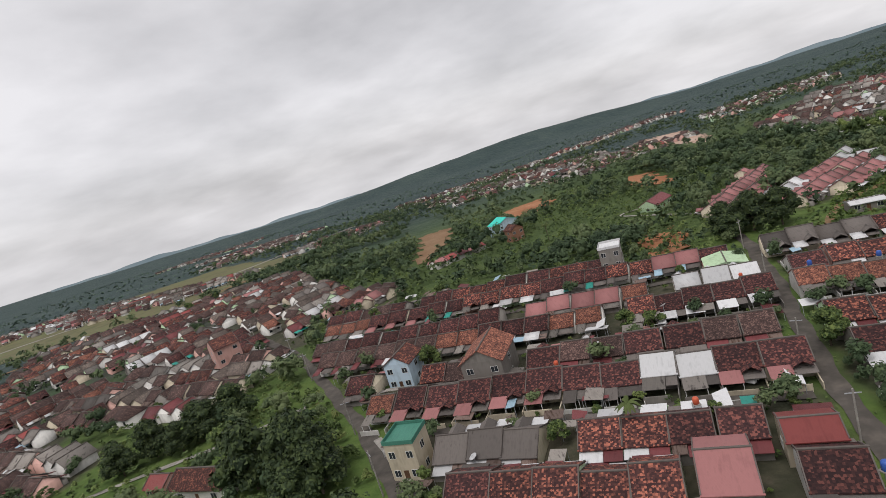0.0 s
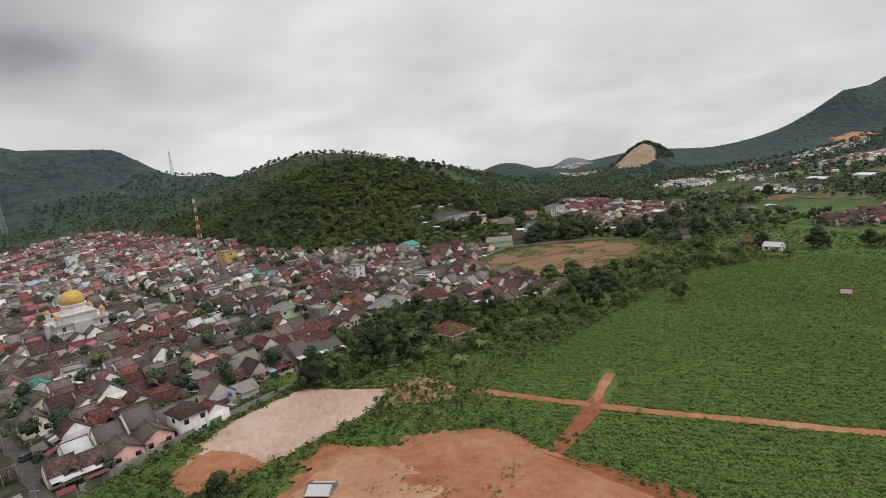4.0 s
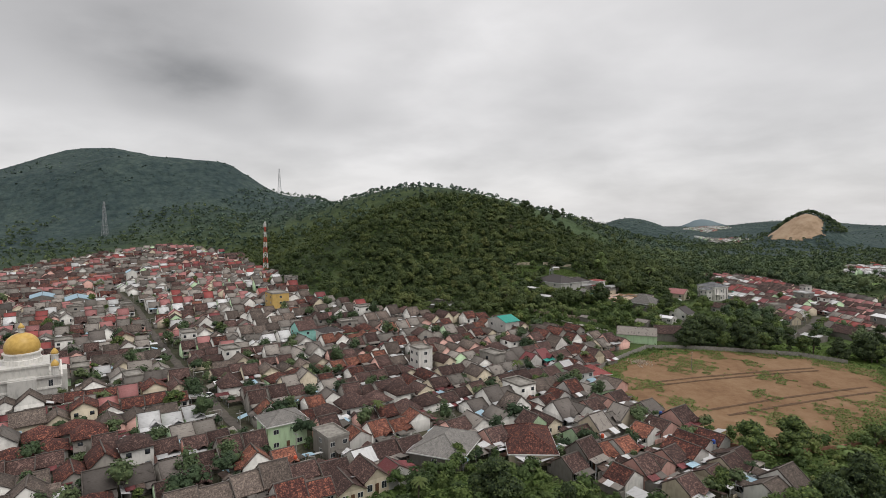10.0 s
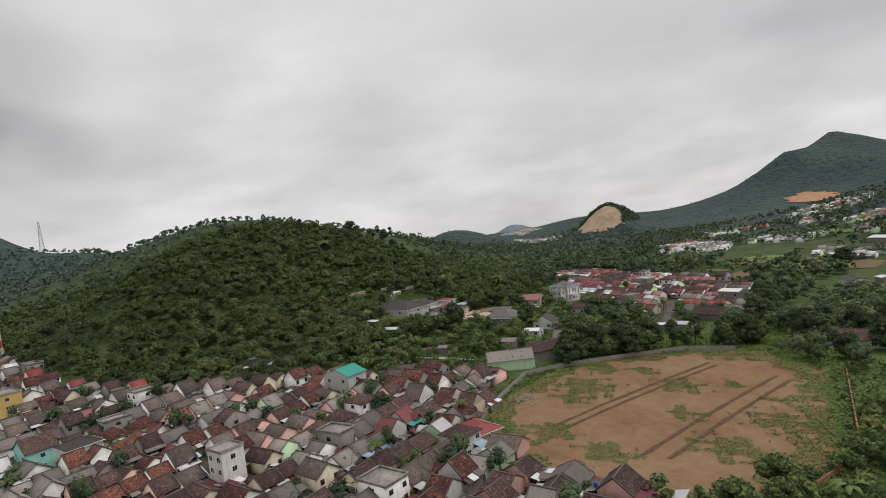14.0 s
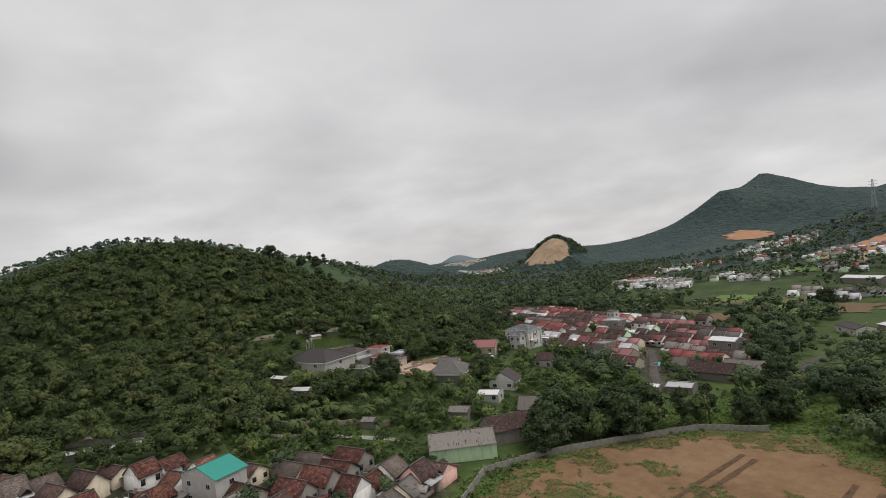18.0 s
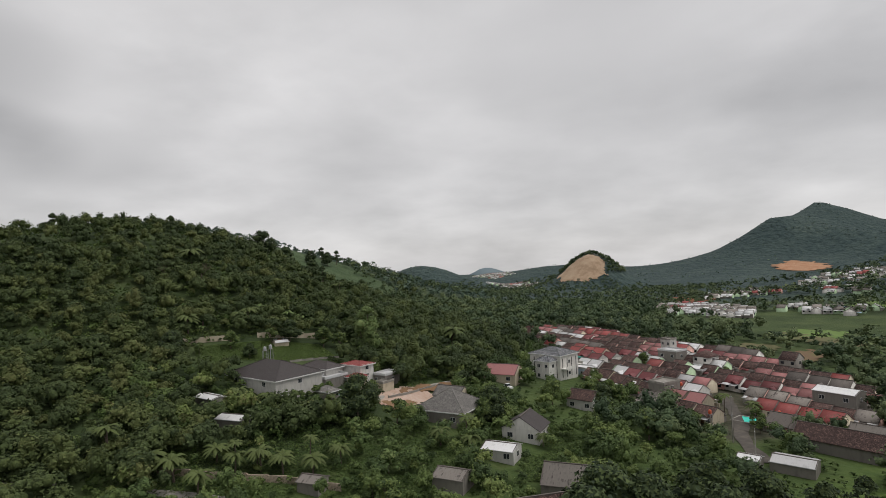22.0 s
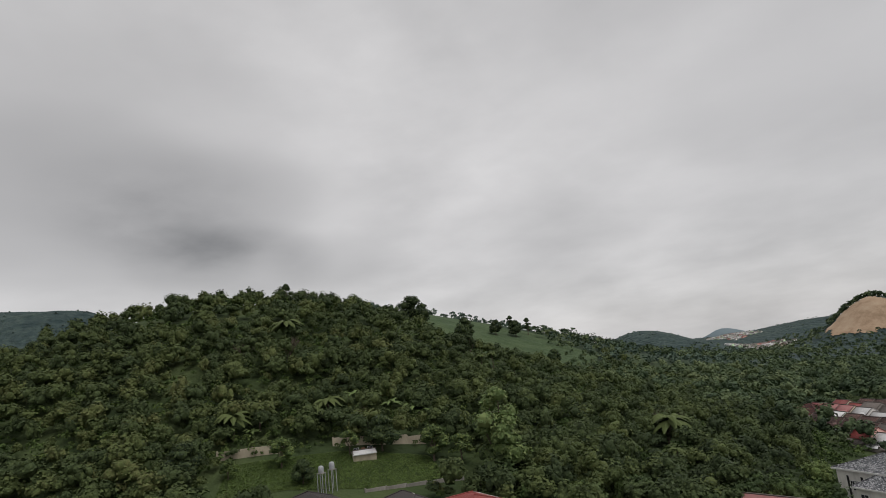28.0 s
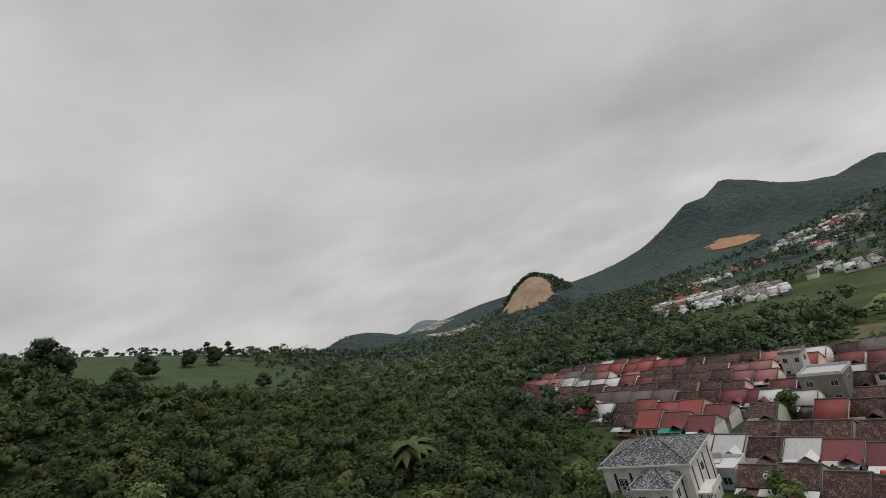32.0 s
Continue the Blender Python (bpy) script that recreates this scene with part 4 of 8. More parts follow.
draped("bare_slope", [(70, 146), (84, 160), (92, 186), (80, 192), (66, 170)], M_SOIL, 0.3, 2.0, 4, "red earth between scrub behind the row houses")
strip("garden_path", [(109, 160), (107, 183), (103, 204), (97, 230), (93, 243), (98, 249), (105, 246)], 1.7, M_CONCRETE, 0.35, label="pale winding path before the pink-roofed terraces")
strip("dirt_path", [(100, 126), (109, 137), (126, 151), (158, 160), (176, 178), (188, 196)], 2.4, M_DIRT, 0.3, label="narrow earth path up the green slope")
strip("concrete_lane", [(-104, 121), (-79, 124), (-55, 126), (-41, 131)], 1.8, M_CONCRETE, label="narrow concrete lane through the grove")
strip("far_road", [(-420, 300), (-256, 367), (-180, 420), (-130, 520)], 6.0, M_DIRT, 0.6, label="pale road on the plain")
strip("far_road", [(-420, 520), (-330, 560), (-191, 649), (-60, 800)], 9.0, M_CONCRETE, 0.6, label="pale straight road on the plain")
draped("paved_yard", [(450, -158), (462, -155), (468, -172), (456, -180)], M_LOT, 0.2, 1.0, 0.3, "paved reddish yard beside the hip-roofed villa")
for plot in ([(400, -395), (440, -400), (450, -430), (405, -432)], [(445, -402), (500, -412), (505, -440), (452, -432)], [(330, -420), (390, -425), (395, -470), (330, -465)], [(300, -480), (360, -490), (350, -540), (300, -530)], [(470, -560), (540, -570), (550, -610), (480, -605)]):
    draped("valley_plot", plot, rng_plot.choice((M_PLOT, M_DIRT, M_PLOT, M_RICE)), 0.3, 4.0, 1.5, "small farmed plot on the valley floor")
for line, wd in ROADS:
    strip("road", line, wd, M_ROAD, label="narrow worn asphalt street between houses")
strip("dirt_path", [(180, -3), (163, -27), (141, -46), (101, -86), (40, -150)], 3.0, M_SOIL, label="red earth path across the green field")
draped("bare_verge", [(168, 0), (182, -5), (186, -14), (174, -22), (163, -20), (165, -8)], M_PALE_SOIL, 0.24, 0.6, 1.4, "pale trampled earth at the end of the gravel lot", 0.03)
strip("dirt_path", [(155, -61), (149, -54), (142, -47)], 2.6, M_SOIL, 0.22, label="short spur of the red earth path")
strip("dirt_path", [(144, -49), (140, -45), (133, -36), (125, -22)], 4.4, M_SOIL_DARK, label="red earth path across the green field")
strip("canal_path", [(-14, 60), (-16, 81), (-22, 100)], 1.6, M_CONCRETE, 0.5, label="concrete canal edge along the street")
for a, b in (((295.5, -116), (308.5, -187)), ((290.5, -120), (303.5, -186)), ((324, -112), (332.5, -187)), ((320.5, -112), (329, -186))):
    strip("wheel_rut", [a, ((a[0] + b[0]) / 2 + 0.6, (a[1] + b[1]) / 2), b], 1.3, M_RUT, 0.27, label="dark wheel rut in the bare field")
strip("concrete_lane", [(458, -152), (465, -176), (472, -195), (486, -216)], 2.6, M_CONCRETE, label="narrow concrete lane past the villas")
strip("concrete_lane", [(430, -96), (424, -106), (412, -119), (400, -131)], 2.2, M_CONCRETE, label="narrow concrete lane below the orchard")
VILLA_LAWN = [(489, -111), (501, -111), (503, -124), (505, -136), (503, -153), (494, -156), (490, -143), (491, -124)]
draped("villa_yard", [(451, -157), (457, -158), (458, -166), (455, -169), (450, -164)], M_DIRT, 0.3, 0.7, 0.8, "bare earth yard beside the grey villa", 0.02)
draped("earth_bank", [(461, -163), (463, -166), (468, -180), (470, -188), (467, -188), (462, -174)], M_DIRT, 0.35, 0.7, 1.2, "bank of brown earth behind the villa yard")
draped("bare_slope", [(690, 430), (838, 500), (880, 455), (760, 395)], M_DIRT, 0.6, 6.0, 8, "bare earth cutting above the far end of the town")

# ---- houses ----
rng = random.Random(7)


def box(bm, x0, y0, z0, x1, y1, z1):
    v = [bm.verts.new(p) for p in ((x0, y0, z0), (x1, y0, z0), (x1, y1, z0), (x0, y1, z0), (x0, y0, z1), (x1, y0, z1), (x1, y1, z1), (x0, y1, z1))]
    for f in ((3, 2, 1, 0), (4, 5, 6, 7), (0, 1, 5, 4), (1, 2, 6, 5), (2, 3, 7, 6), (3, 0, 4, 7)):
        bm.faces.new([v[k] for k in f])


def slab(bm, a, b, c, d, t):
    """A sheet of thickness t below the quad a, b, c, d."""
    up = [bm.verts.new(p) for p in (a, b, c, d)]
    lo = [bm.verts.new((p[0], p[1], p[2] - t)) for p in (a, b, c, d)]
    bm.faces.new(up)
    bm.faces.new(lo[::-1])
    for k in range(4):
        j = (k + 1) % 4
        bm.faces.new((up[k], lo[k], lo[j], up[j]))


def window_on(parent, x, y, z, w, h, face, bars=2):
    """A framed window on the wall that faces along -y, +y, -x or +x."""
    fr, gl = bmesh.new(), bmesh.new()
    t = 0.06
    box(fr, -w / 2 - t, -0.06, -t, w / 2 + t, 0, 0)
    box(fr, -w / 2 - t, -0.06, h, w / 2 + t, 0, h + t)
    box(fr, -w / 2 - t, -0.06, 0, -w / 2, 0, h)
    box(fr, w / 2, -0.06, 0, w / 2 + t, 0, h)
    for k in range(1, bars):
        bx = -w / 2 + w * k / bars
        box(fr, bx - 0.03, -0.05, 0, bx + 0.03, 0, h)
    box(gl, -w / 2, -0.03, 0, w / 2, -0.008, h)
    f = part("window", fr, M_FRAME, parent)
    f.matrix_basis = pose(x, y, z, 0, 0, {"-y": 0, "+x": 90, "+y": 180, "-x": 270}[face])
    part("pane", gl, M_GLASS, f)
    return f


def house(w, d, h, kind, roof, wall, canopy=None, storeys=1, rear=None, rise=None, deep=2.6, gable_wall=True, label="", category="house", windows=True, all_round=False):
    """A house, its front towards -y. kind: along (ridge along the front), across (ridge runs back), hip, flat."""
    ob = new("house")
    top = h * storeys
    rise = rise or (0.32 * (d if kind == "along" else w) / 1.0) * 0.95
    bm = bmesh.new()
    box(bm, -w / 2, -d / 2, -4.0, w / 2, d / 2, top)
    if kind == "along" and gable_wall:
        for sx in (-1, 1):
            x0, x1 = sorted((sx * w / 2, sx * (w / 2 - 0.15)))
            vs = [bm.verts.new(p) for p in ((x0, -d / 2, top), (x0, d / 2, top), (x0, 0, top + rise - 0.05), (x1, -d / 2, top), (x1, d / 2, top), (x1, 0, top + rise - 0.05))]
            for f in ((0, 2, 1), (3, 4, 5), (0, 3, 5, 2), (1, 2, 5, 4)):
                bm.faces.new([vs[k] for k in f])
    if kind == "across" and gable_wall:
        for sy in (-1, 1):
            y0, y1 = sorted((sy * d / 2, sy * (d / 2 - 0.15)))
            vs = [bm.verts.new(p) for p in ((-w / 2, y0, top), (w / 2, y0, top), (0, y0, top + rise - 0.05), (-w / 2, y1, top), (w / 2, y1, top), (0, y1, top + rise - 0.05))]
            for f in ((0, 1, 2), (3, 5, 4), (0, 2, 5, 3), (1, 4, 5, 2)):
                bm.faces.new([vs[k] for k in f])
    part("wall", bm, wall, ob)
    bm = bmesh.new()
    o = 0.5
    if kind in ("along", "across"):
        half, run = (d / 2, w / 2 + 0.1) if kind == "along" else (w / 2, d / 2 + 0.3)
        e = half + o
        drop = rise * o / half
        prof = [(-e, top - drop + 0.1), (0, top + rise + 0.1), (e, top - drop + 0.1), (e, top - drop - 0.05), (0, top + rise - 0.05), (-e, top - drop - 0.05)]
        rings = [[bm.verts.new((sg * run, p, z) if kind == "along" else (p, -sg * run, z)) for p, z in prof] for sg in (-1, 1)]
        for k in range(6):
            j = (k + 1) % 6
            bm.faces.new((rings[0][k], rings[1][k], rings[1][j], rings[0][j]))
        bm.faces.new((rings[0][0], rings[0][1], rings[0][4], rings[0][5]))
        bm.faces.new((rings[0][1], rings[0][2], rings[0][3], rings[0][4]))
        bm.faces.new((rings[1][1], rings[1][0], rings[1][5], rings[1][4]))
        bm.faces.new((rings[1][2], rings[1][1], rings[1][4], rings[1][3]))
        bmesh.ops.recalc_face_normals(bm, faces=bm.faces)
    elif kind == "hip":
        x, y = w / 2 + o, d / 2 + o
        e = top - 0.15
        if w >= d:
            r = [(-(x - y) , 0, top + rise), (x - y, 0, top + rise)]
        else:
            r = [(0, -(y - x), top + rise), (0, y - x, top + rise)]
        c = [bm.verts.new(p) for p in ((-x, -y, e), (x, -y, e), (x, y, e), (-x, y, e))]
        lo = [bm.verts.new((v.co.x, v.co.y, e - 0.18)) for v in c]
        if abs(w - d) < 0.05:
            a = bm.verts.new((0, 0, top + rise))
            for k in range(4):
                bm.faces.new((c[k], c[(k + 1) % 4], a))
        else:
            a, b = (bm.verts.new(p) for p in r)
            if w >= d:
                fs = ((c[0], c[1], b, a), (c[1], c[2], b), (c[2], c[3], a, b), (c[3], c[0], a))
            else:
                fs = ((c[0], c[1], a), (c[1], c[2], b, a), (c[2], c[3], b), (c[3], c[0], a, b))
            for f in fs:
                bm.faces.new(f)
        for k in range(4):
            j = (k + 1) % 4
            bm.faces.new((c[k], lo[k], lo[j], c[j]))
        bm.faces.new(lo[::-1])
    else:
        box(bm, -w / 2 - 0.15, -d / 2 - 0.15, top, w / 2 + 0.15, d / 2 + 0.15, top + 0.15)
        for x0, y0, x1, y1 in ((-w / 2 - 0.15, -d / 2 - 0.15, w / 2 + 0.15, -d / 2), (-w / 2 - 0.15, d / 2, w / 2 + 0.15, d / 2 + 0.15),
                               (-w / 2 - 0.15, -d / 2, -w / 2, d / 2), (w / 2, -d / 2, w / 2 + 0.15, d / 2)):
            box(bm, x0, y0, top + 0.15, x1, y1, top + 0.75)
    part("roof", bm, roof, ob)
    if kind in ("along", "across"):
        bm = bmesh.new()
        if kind == "along":
            box(bm, -w / 2 - 0.15, -0.16, top + rise + 0.02, w / 2 + 0.15, 0.16, top + rise + 0.2)
            for sx in (-1, 1):
                x0 = sx * w / 2
                for sy in (-1, 1):
                    slab(bm, (x0 - 0.08, sy * (d / 2 + 0.3), top + 0.12), (x0 + 0.08, sy * (d / 2 + 0.3), top + 0.12), (x0 + 0.08, 0, top + rise + 0.2), (x0 - 0.08, 0, top + rise + 0.2), 0.3)
        else:
            box(bm, -0.16, -d / 2 - 0.3, top + rise + 0.02, 0.16, d / 2 + 0.3, top + rise + 0.2)
        part("ridge_cap", bm, M_PARTY, ob)
    if canopy:
        z0 = min(top, h) - 0.15
        # deep ones are two sheets of different age, length and height
        cut = w / 2 - 0.2 if deep < 3 else w * ((WALLS.index(wall) % 3) * 0.14 - 0.12)
        for x0, x1, out, dz, sheet_of in ((-w / 2 + 0.2, cut, deep, 0.0, canopy), (cut + 0.05, w / 2 - 0.1, deep * 0.72, -0.22, M_SHEET_OLD)):
            if x1 - x0 < 0.5:
                continue
            bm = bmesh.new()
            slab(bm, (x0, -d / 2 - out, z0 - 0.17 * out + dz), (x1, -d / 2 - out, z0 - 0.17 * out + dz), (x1, -d / 2 + 0.1, z0 + dz), (x0, -d / 2 + 0.1, z0 + dz), 0.05)
            cp = part("canopy", bm, sheet_of, ob)
            if sheet_of is canopy:
                for px in (x0 + 0.2, x1 - 0.2):
                    bm = bmesh.new()
                    box(bm, px - 0.05, -d / 2 - out + 0.15, -1.5, px + 0.05, -d / 2 - out + 0.25, z0 - 0.17 * out + dz - 0.05)
                    part("post", bm, M_FRAME, cp)
    if rear:
        # patched lean-to: sheets of different age, length and height
        pr = random.Random(int(w * 31 + d * 17) + ROOFS.index(roof) * 7 + WALL_SET.index(wall))
        cuts = [-w / 2, -w / 2 + w * pr.uniform(0.25, 0.42), -w / 2 + w * pr.uniform(0.55, 0.78), w / 2] if deep < 3 else [-w / 2, w * pr.uniform(-0.2, 0.2), w / 2]
        for x0, x1 in zip(cuts, cuts[1:]):
            ln, dz = pr.uniform(1.6, 3.0) if deep < 3 else pr.uniform(1.9, 2.5), pr.uniform(-0.45, 0.1)
            bm = bmesh.new()
            slab(bm, (x1 - 0.04, d / 2 + ln, h - 0.75 + dz), (x0 + 0.04, d / 2 + ln, h - 0.75 + dz), (x0 + 0.04, d / 2 - 0.1, h - 0.12 + dz), (x1 - 0.04, d / 2 - 0.1, h - 0.12 + dz), 0.06)
            part("rear_roof", bm, pr.choice((rear, M_SHEET_GREY, M_SHEET_OLD, M_SHEET_OLD, M_SHEET_RUST, M_SHEET_WHITE, M_SHEET_MAROON)), ob)
        bm = bmesh.new()
        box(bm, -w / 2 + 0.1, d / 2 + 0.001, -1.5, w / 2 - 0.1, d / 2 + 1.5, h - 1.35)
        part("rear_wall", bm, M_WALL_GREY, ob)
    if canopy and kind == "along" and (wall not in (M_WALL_GREY, M_WALL_WHITE, M_WALL_GREEN) if deep > 3 else wall is not M_WALL_GREY):
        bm = bmesh.new()
        gx, gz = w * 0.22, min(top, h) - 0.1
        for sx in (-1, 1):
            slab(bm, (gx + sx * 1.5, -d / 2 - 2.0, gz + 0.05), (gx, -d / 2 - 2.0, gz + 0.95), (gx, -d / 2 + 1.2, gz + 0.95), (gx + sx * 1.5, -d / 2 + 1.2, gz + 0.05), 0.1)
        bmesh.ops.recalc_face_normals(bm, faces=bm.faces)
        part("porch_gable", bm, roof, ob)
    if kind == "along" and storeys == 1 and rear:
        bm = bmesh.new()
        box(bm, -w / 2 + 0.1, -d / 2 - deep - 0.7, -1.5, w / 2 - 1.6, -d / 2 - deep - 0.55, 1.1)
        box(bm, w / 2 - 0.25, -d / 2 - deep - 0.55, -1.5, w / 2 - 0.1, -d / 2 - 0.06, 1.1)
        part("yard_wall", bm, wall, ob)
    if windows:
        bm = bmesh.new()
        box(bm, -0.45, -d / 2 - 0.05, 0, 0.45, -d / 2 + 0.0, 2.05)
        part("door", bm, M_DOOR, ob)
        for s in range(storeys):
            if windows == "plain":
                bm = bmesh.new()
                for sx in (-1, 1):
                    box(bm, sx * w * 0.3 - 0.6, -d / 2 - 0.04, s * h + 0.9, sx * w * 0.3 + 0.6, -d / 2, s * h + 2.1)
                    if storeys > 1:
                        box(bm, sx * (w / 2 + 0.02) - 0.02, -0.7, s * h + 0.9, sx * (w / 2 + 0.02) + 0.02, 0.7, s * h + 2.1)
                part("pane", bm, M_GLASS, ob)
                continue
            for sx in (-1, 1):
                window_on(ob, sx * w * 0.3, -d / 2, s * h + 0.9, min(1.4, w * 0.2), 1.2, "-y")
            if storeys > 1 or all_round:
                window_on(ob, -w / 2, 0, s * h + 0.9, 1.3, 1.2, "-x")
                window_on(ob, w / 2, 0, s * h + 0.9, 1.3, 1.2, "+x")
            if all_round:
                for sx in (-1, 1):
                    window_on(ob, sx * w * 0.28, d / 2, s * h + 0.9, min(1.4, w * 0.2), 1.2, "+y")
    return tagged(ob, label, category)


ROOFS = list(bpy.data.materials)
WALL_SET = ROOFS
WALLS = [M_WALL_WHITE, M_WALL_CREAM, M_WALL_GREY, M_WALL_WHITE, M_WALL_PINK, M_WALL_GREEN, M_WALL_WHITE, M_WALL_CREAM, M_WALL_WHITE]
TEMPLATES = []
SPECS = (
    (6.0, 6.5, "along", M_TILE_RED, M_SHEET_GREY, M_SHEET_GREY, "terraced house with mottled red clay tile roof"),
    (6.0, 6.5, "along", M_TILE_DARK, M_SHEET_WHITE, M_SHEET_GREY, "terraced house with dark brown tile roof and white canopy"),
    (6.0, 6.5, "along", M_TILE_DARK, M_SHEET_GREY, M_SHEET_GREY, "terraced house with dark brown tile roof"),
    (6.6, 6.5, "along", M_TILE_RED, None, M_SHEET_GREY, "terraced house with weathered red tile roof"),
    (7.2, 7.0, "along", M_TILE_DARK, M_SHEET_MAROON, M_SHEET_GREY, "terraced house with dark tile roof and maroon canopy"),
    (6.0, 7.0, "along", M_SHEET_GREY, M_SHEET_WHITE, None, "low house with grey fibre cement sheet roof"),
    (6.0, 7.0, "along", M_TILE_ORANGE, M_SHEET_GREY, M_SHEET_GREY, "terraced house with orange clay tile roof"),
    (6.0, 9.0, "across", M_TILE_DARK, None, None, "gabled house with dark brown tile roof"),
    (6.5, 9.0, "across", M_TILE_RED, None, None, "gabled house with mottled red tile roof"),
    (7.0, 8.0, "across", M_SHEET_GREY, None, None, "gabled house with grey sheet roof"),
    (6.0, 8.0, "along", M_SHEET_RED, None, M_SHEET_GREY, "house with red metal sheet roof"),
    (8.0, 8.0, "hip", M_TILE_RED, None, None, "hip-roofed house with red tiles"),
    (8.5, 7.0, "hip", M_TILE_DARK, None, None, "hip-roofed house with dark tiles"),
    (6.0, 7.0, "along", M_SHEET_GREY, M_SHEET_GREY, M_SHEET_WHITE, "low house with grey sheet roof and lean-to"),
    (6.0, 6.5, "along", M_SHEET_WHITE, M_SHEET_WHITE, M_SHEET_GREY, "low house with pale metal sheet roof"),
    (6.0, 6.5, "along", M_SHEET_MAROON, M_SHEET_WHITE, M_SHEET_GREY, "terraced house with maroon metal roof"),
    (6.0, 6.5, "along", M_SHEET_PINK, M_SHEET_WHITE, M_SHEET_GREY, "terraced house with faded pink metal roof"),
    (6.5, 8.0, "along", M_SHEET_OLD, M_SHEET_WHITE, M_SHEET_GREY, "low house with sooty grey sheet roof"),
    (6.5, 8.0, "along", M_TILE_TAUPE, M_SHEET_WHITE, M_SHEET_OLD, "house with weathered taupe tile roof"),
    (7.0, 8.5, "across", M_TILE_TAUPE, None, None, "gabled house with weathered taupe tile roof"),
)
for k, (w, d, kind, roof, canopy, rear, lab) in enumerate(SPECS):
    for v in range(2):
        TEMPLATES.append(((w, d, 2.9, kind, roof, WALLS[(k + v * 3) % len(WALLS)], {15: M_SHEET_TEAL, 5: M_SHEET_BLUE, 0: M_SHEET_MAROON}.get(k, canopy) if v else canopy, 1, rear), lab, k))
ROW_SPECS = (
    (6.0, 7.6, M_TILE_MOTTLED, M_SHEET_OLD, "terraced house with strongly mottled red clay tile roof", 4),
    (6.4, 8.0, M_TILE_MOTTLED, M_SHEET_WHITE, "terraced house with mottled red tile roof and white canopy", 3),
    (6.0, 7.8, M_TILE_MAROON, M_SHEET_WHITE, "terraced house with dark maroon tile roof and white canopy", 5),
    (7.0, 8.2, M_TILE_MAROON, M_SHEET_OLD, "terraced house with dark maroon tile roof and sooty canopy", 6),
    (6.0, 8.0, M_TILE_DARK, M_SHEET_MAROON, "terraced house with dark brown tile roof and maroon canopy", 3),
    (6.0, 7.4, M_TILE_ORANGE, M_SHEET_GREY, "terraced house with orange clay tile roof", 2),
    (6.0, 8.2, M_SHEET_OLD, M_SHEET_WHITE, "terraced house with sooty fibre cement roof", 2),
    (6.0, 8.0, M_SHEET_WHITE, M_SHEET_GREY, "terraced house with pale metal sheet roof", 1),
    (6.0, 7.8, M_SHEET_PINK, M_SHEET_BLUE, "terraced house with faded red metal roof and blue canopy", 1),
)
ROWISH = []
for k, (w, d, roof, canopy, lab, weight) in enumerate(ROW_SPECS):
    for v in range(2):
        ROWISH += [len(TEMPLATES)] * weight
        TEMPLATES.append(((w, d, 2.8, "along", roof, WALLS[(k + v * 4) % len(WALLS)], {2: M_SHEET_TEAL, 0: M_SHEET_GREY, 3: M_SHEET_PINK}.get(k, canopy) if v else canopy, 1, M_SHEET_OLD, 0.26 * d, 3.9), lab, 30 + k))
TWO = (
    (6.5, 8.0, "along", M_TILE_DARK, M_WALL_GREY, "two-storey house with bare rendered walls and dark tile roof"),
    (7.0, 9.0, "flat", M_CONCRETE, M_WALL_WHITE, "two-storey white house with flat concrete roof"),
    (7.0, 8.0, "across", M_TILE_RED, M_WALL_CREAM, "two-storey cream house with red tile gable roof"),
    (7.0, 8.0, "hip", M_TILE_DARK, M_WALL_WHITE, "two-storey white house with dark hip roof"),
    (6.0, 9.0, "flat", M_CONCRETE, M_WALL_GREY, "unfinished two-storey house with flat roof"),
)
for w, d, kind, roof, wall, lab in TWO:
    TEMPLATES.append(((w, d, 3.0, kind, roof, wall, None, 2, None), lab, 99))
BUILT = {}
FOOT = []
KEEP_CLEAR = []
FAR_HOUSES = {}
NEAR_LINE = [(215, 30), (265, -5), (262, -90), (345, -97)]
NEAR_ROWS = [(405, -240), (455, -250), (480, -268)]


def is_near(x, y):
    """The stretches of town that lie closest under the flight."""
    return ((-60 < x < 135 and y < 118) or line_dist(NEAR_LINE, x, y) < 25 or line_dist(NEAR_ROWS, x, y) < 23) and len(BUILT_NEAR) < 312


BUILT_NEAR = []


def place_house(k, x, y, turn, group):
    m = pose(x, y, hz(x, y) + rng.uniform(-0.35, 0.4), 0, 0, turn) @ Matrix.Diagonal((1, 1, rng.choice((0.9, 0.95, 1, 1, 1.05, 1.1, 1.15, 1.3, 1.45)) if x > 150 and y > -215 and TEMPLATES[k][2] < 30 else rng.choice((0.95, 1, 1.05)), 1))
    if not is_near(x, y):
        FAR_HOUSES.setdefault(k, []).append(m)
        return
    if k not in BUILT:
        spec, lab, _ = TEMPLATES[k]
        BUILT[k] = house(*spec, label=lab)
        BUILT[k].matrix_basis = m
        ob = BUILT[k]
    else:
        ob = repeat(BUILT[k], m)
    BUILT_NEAR.append(ob)
    ob["group"] = group


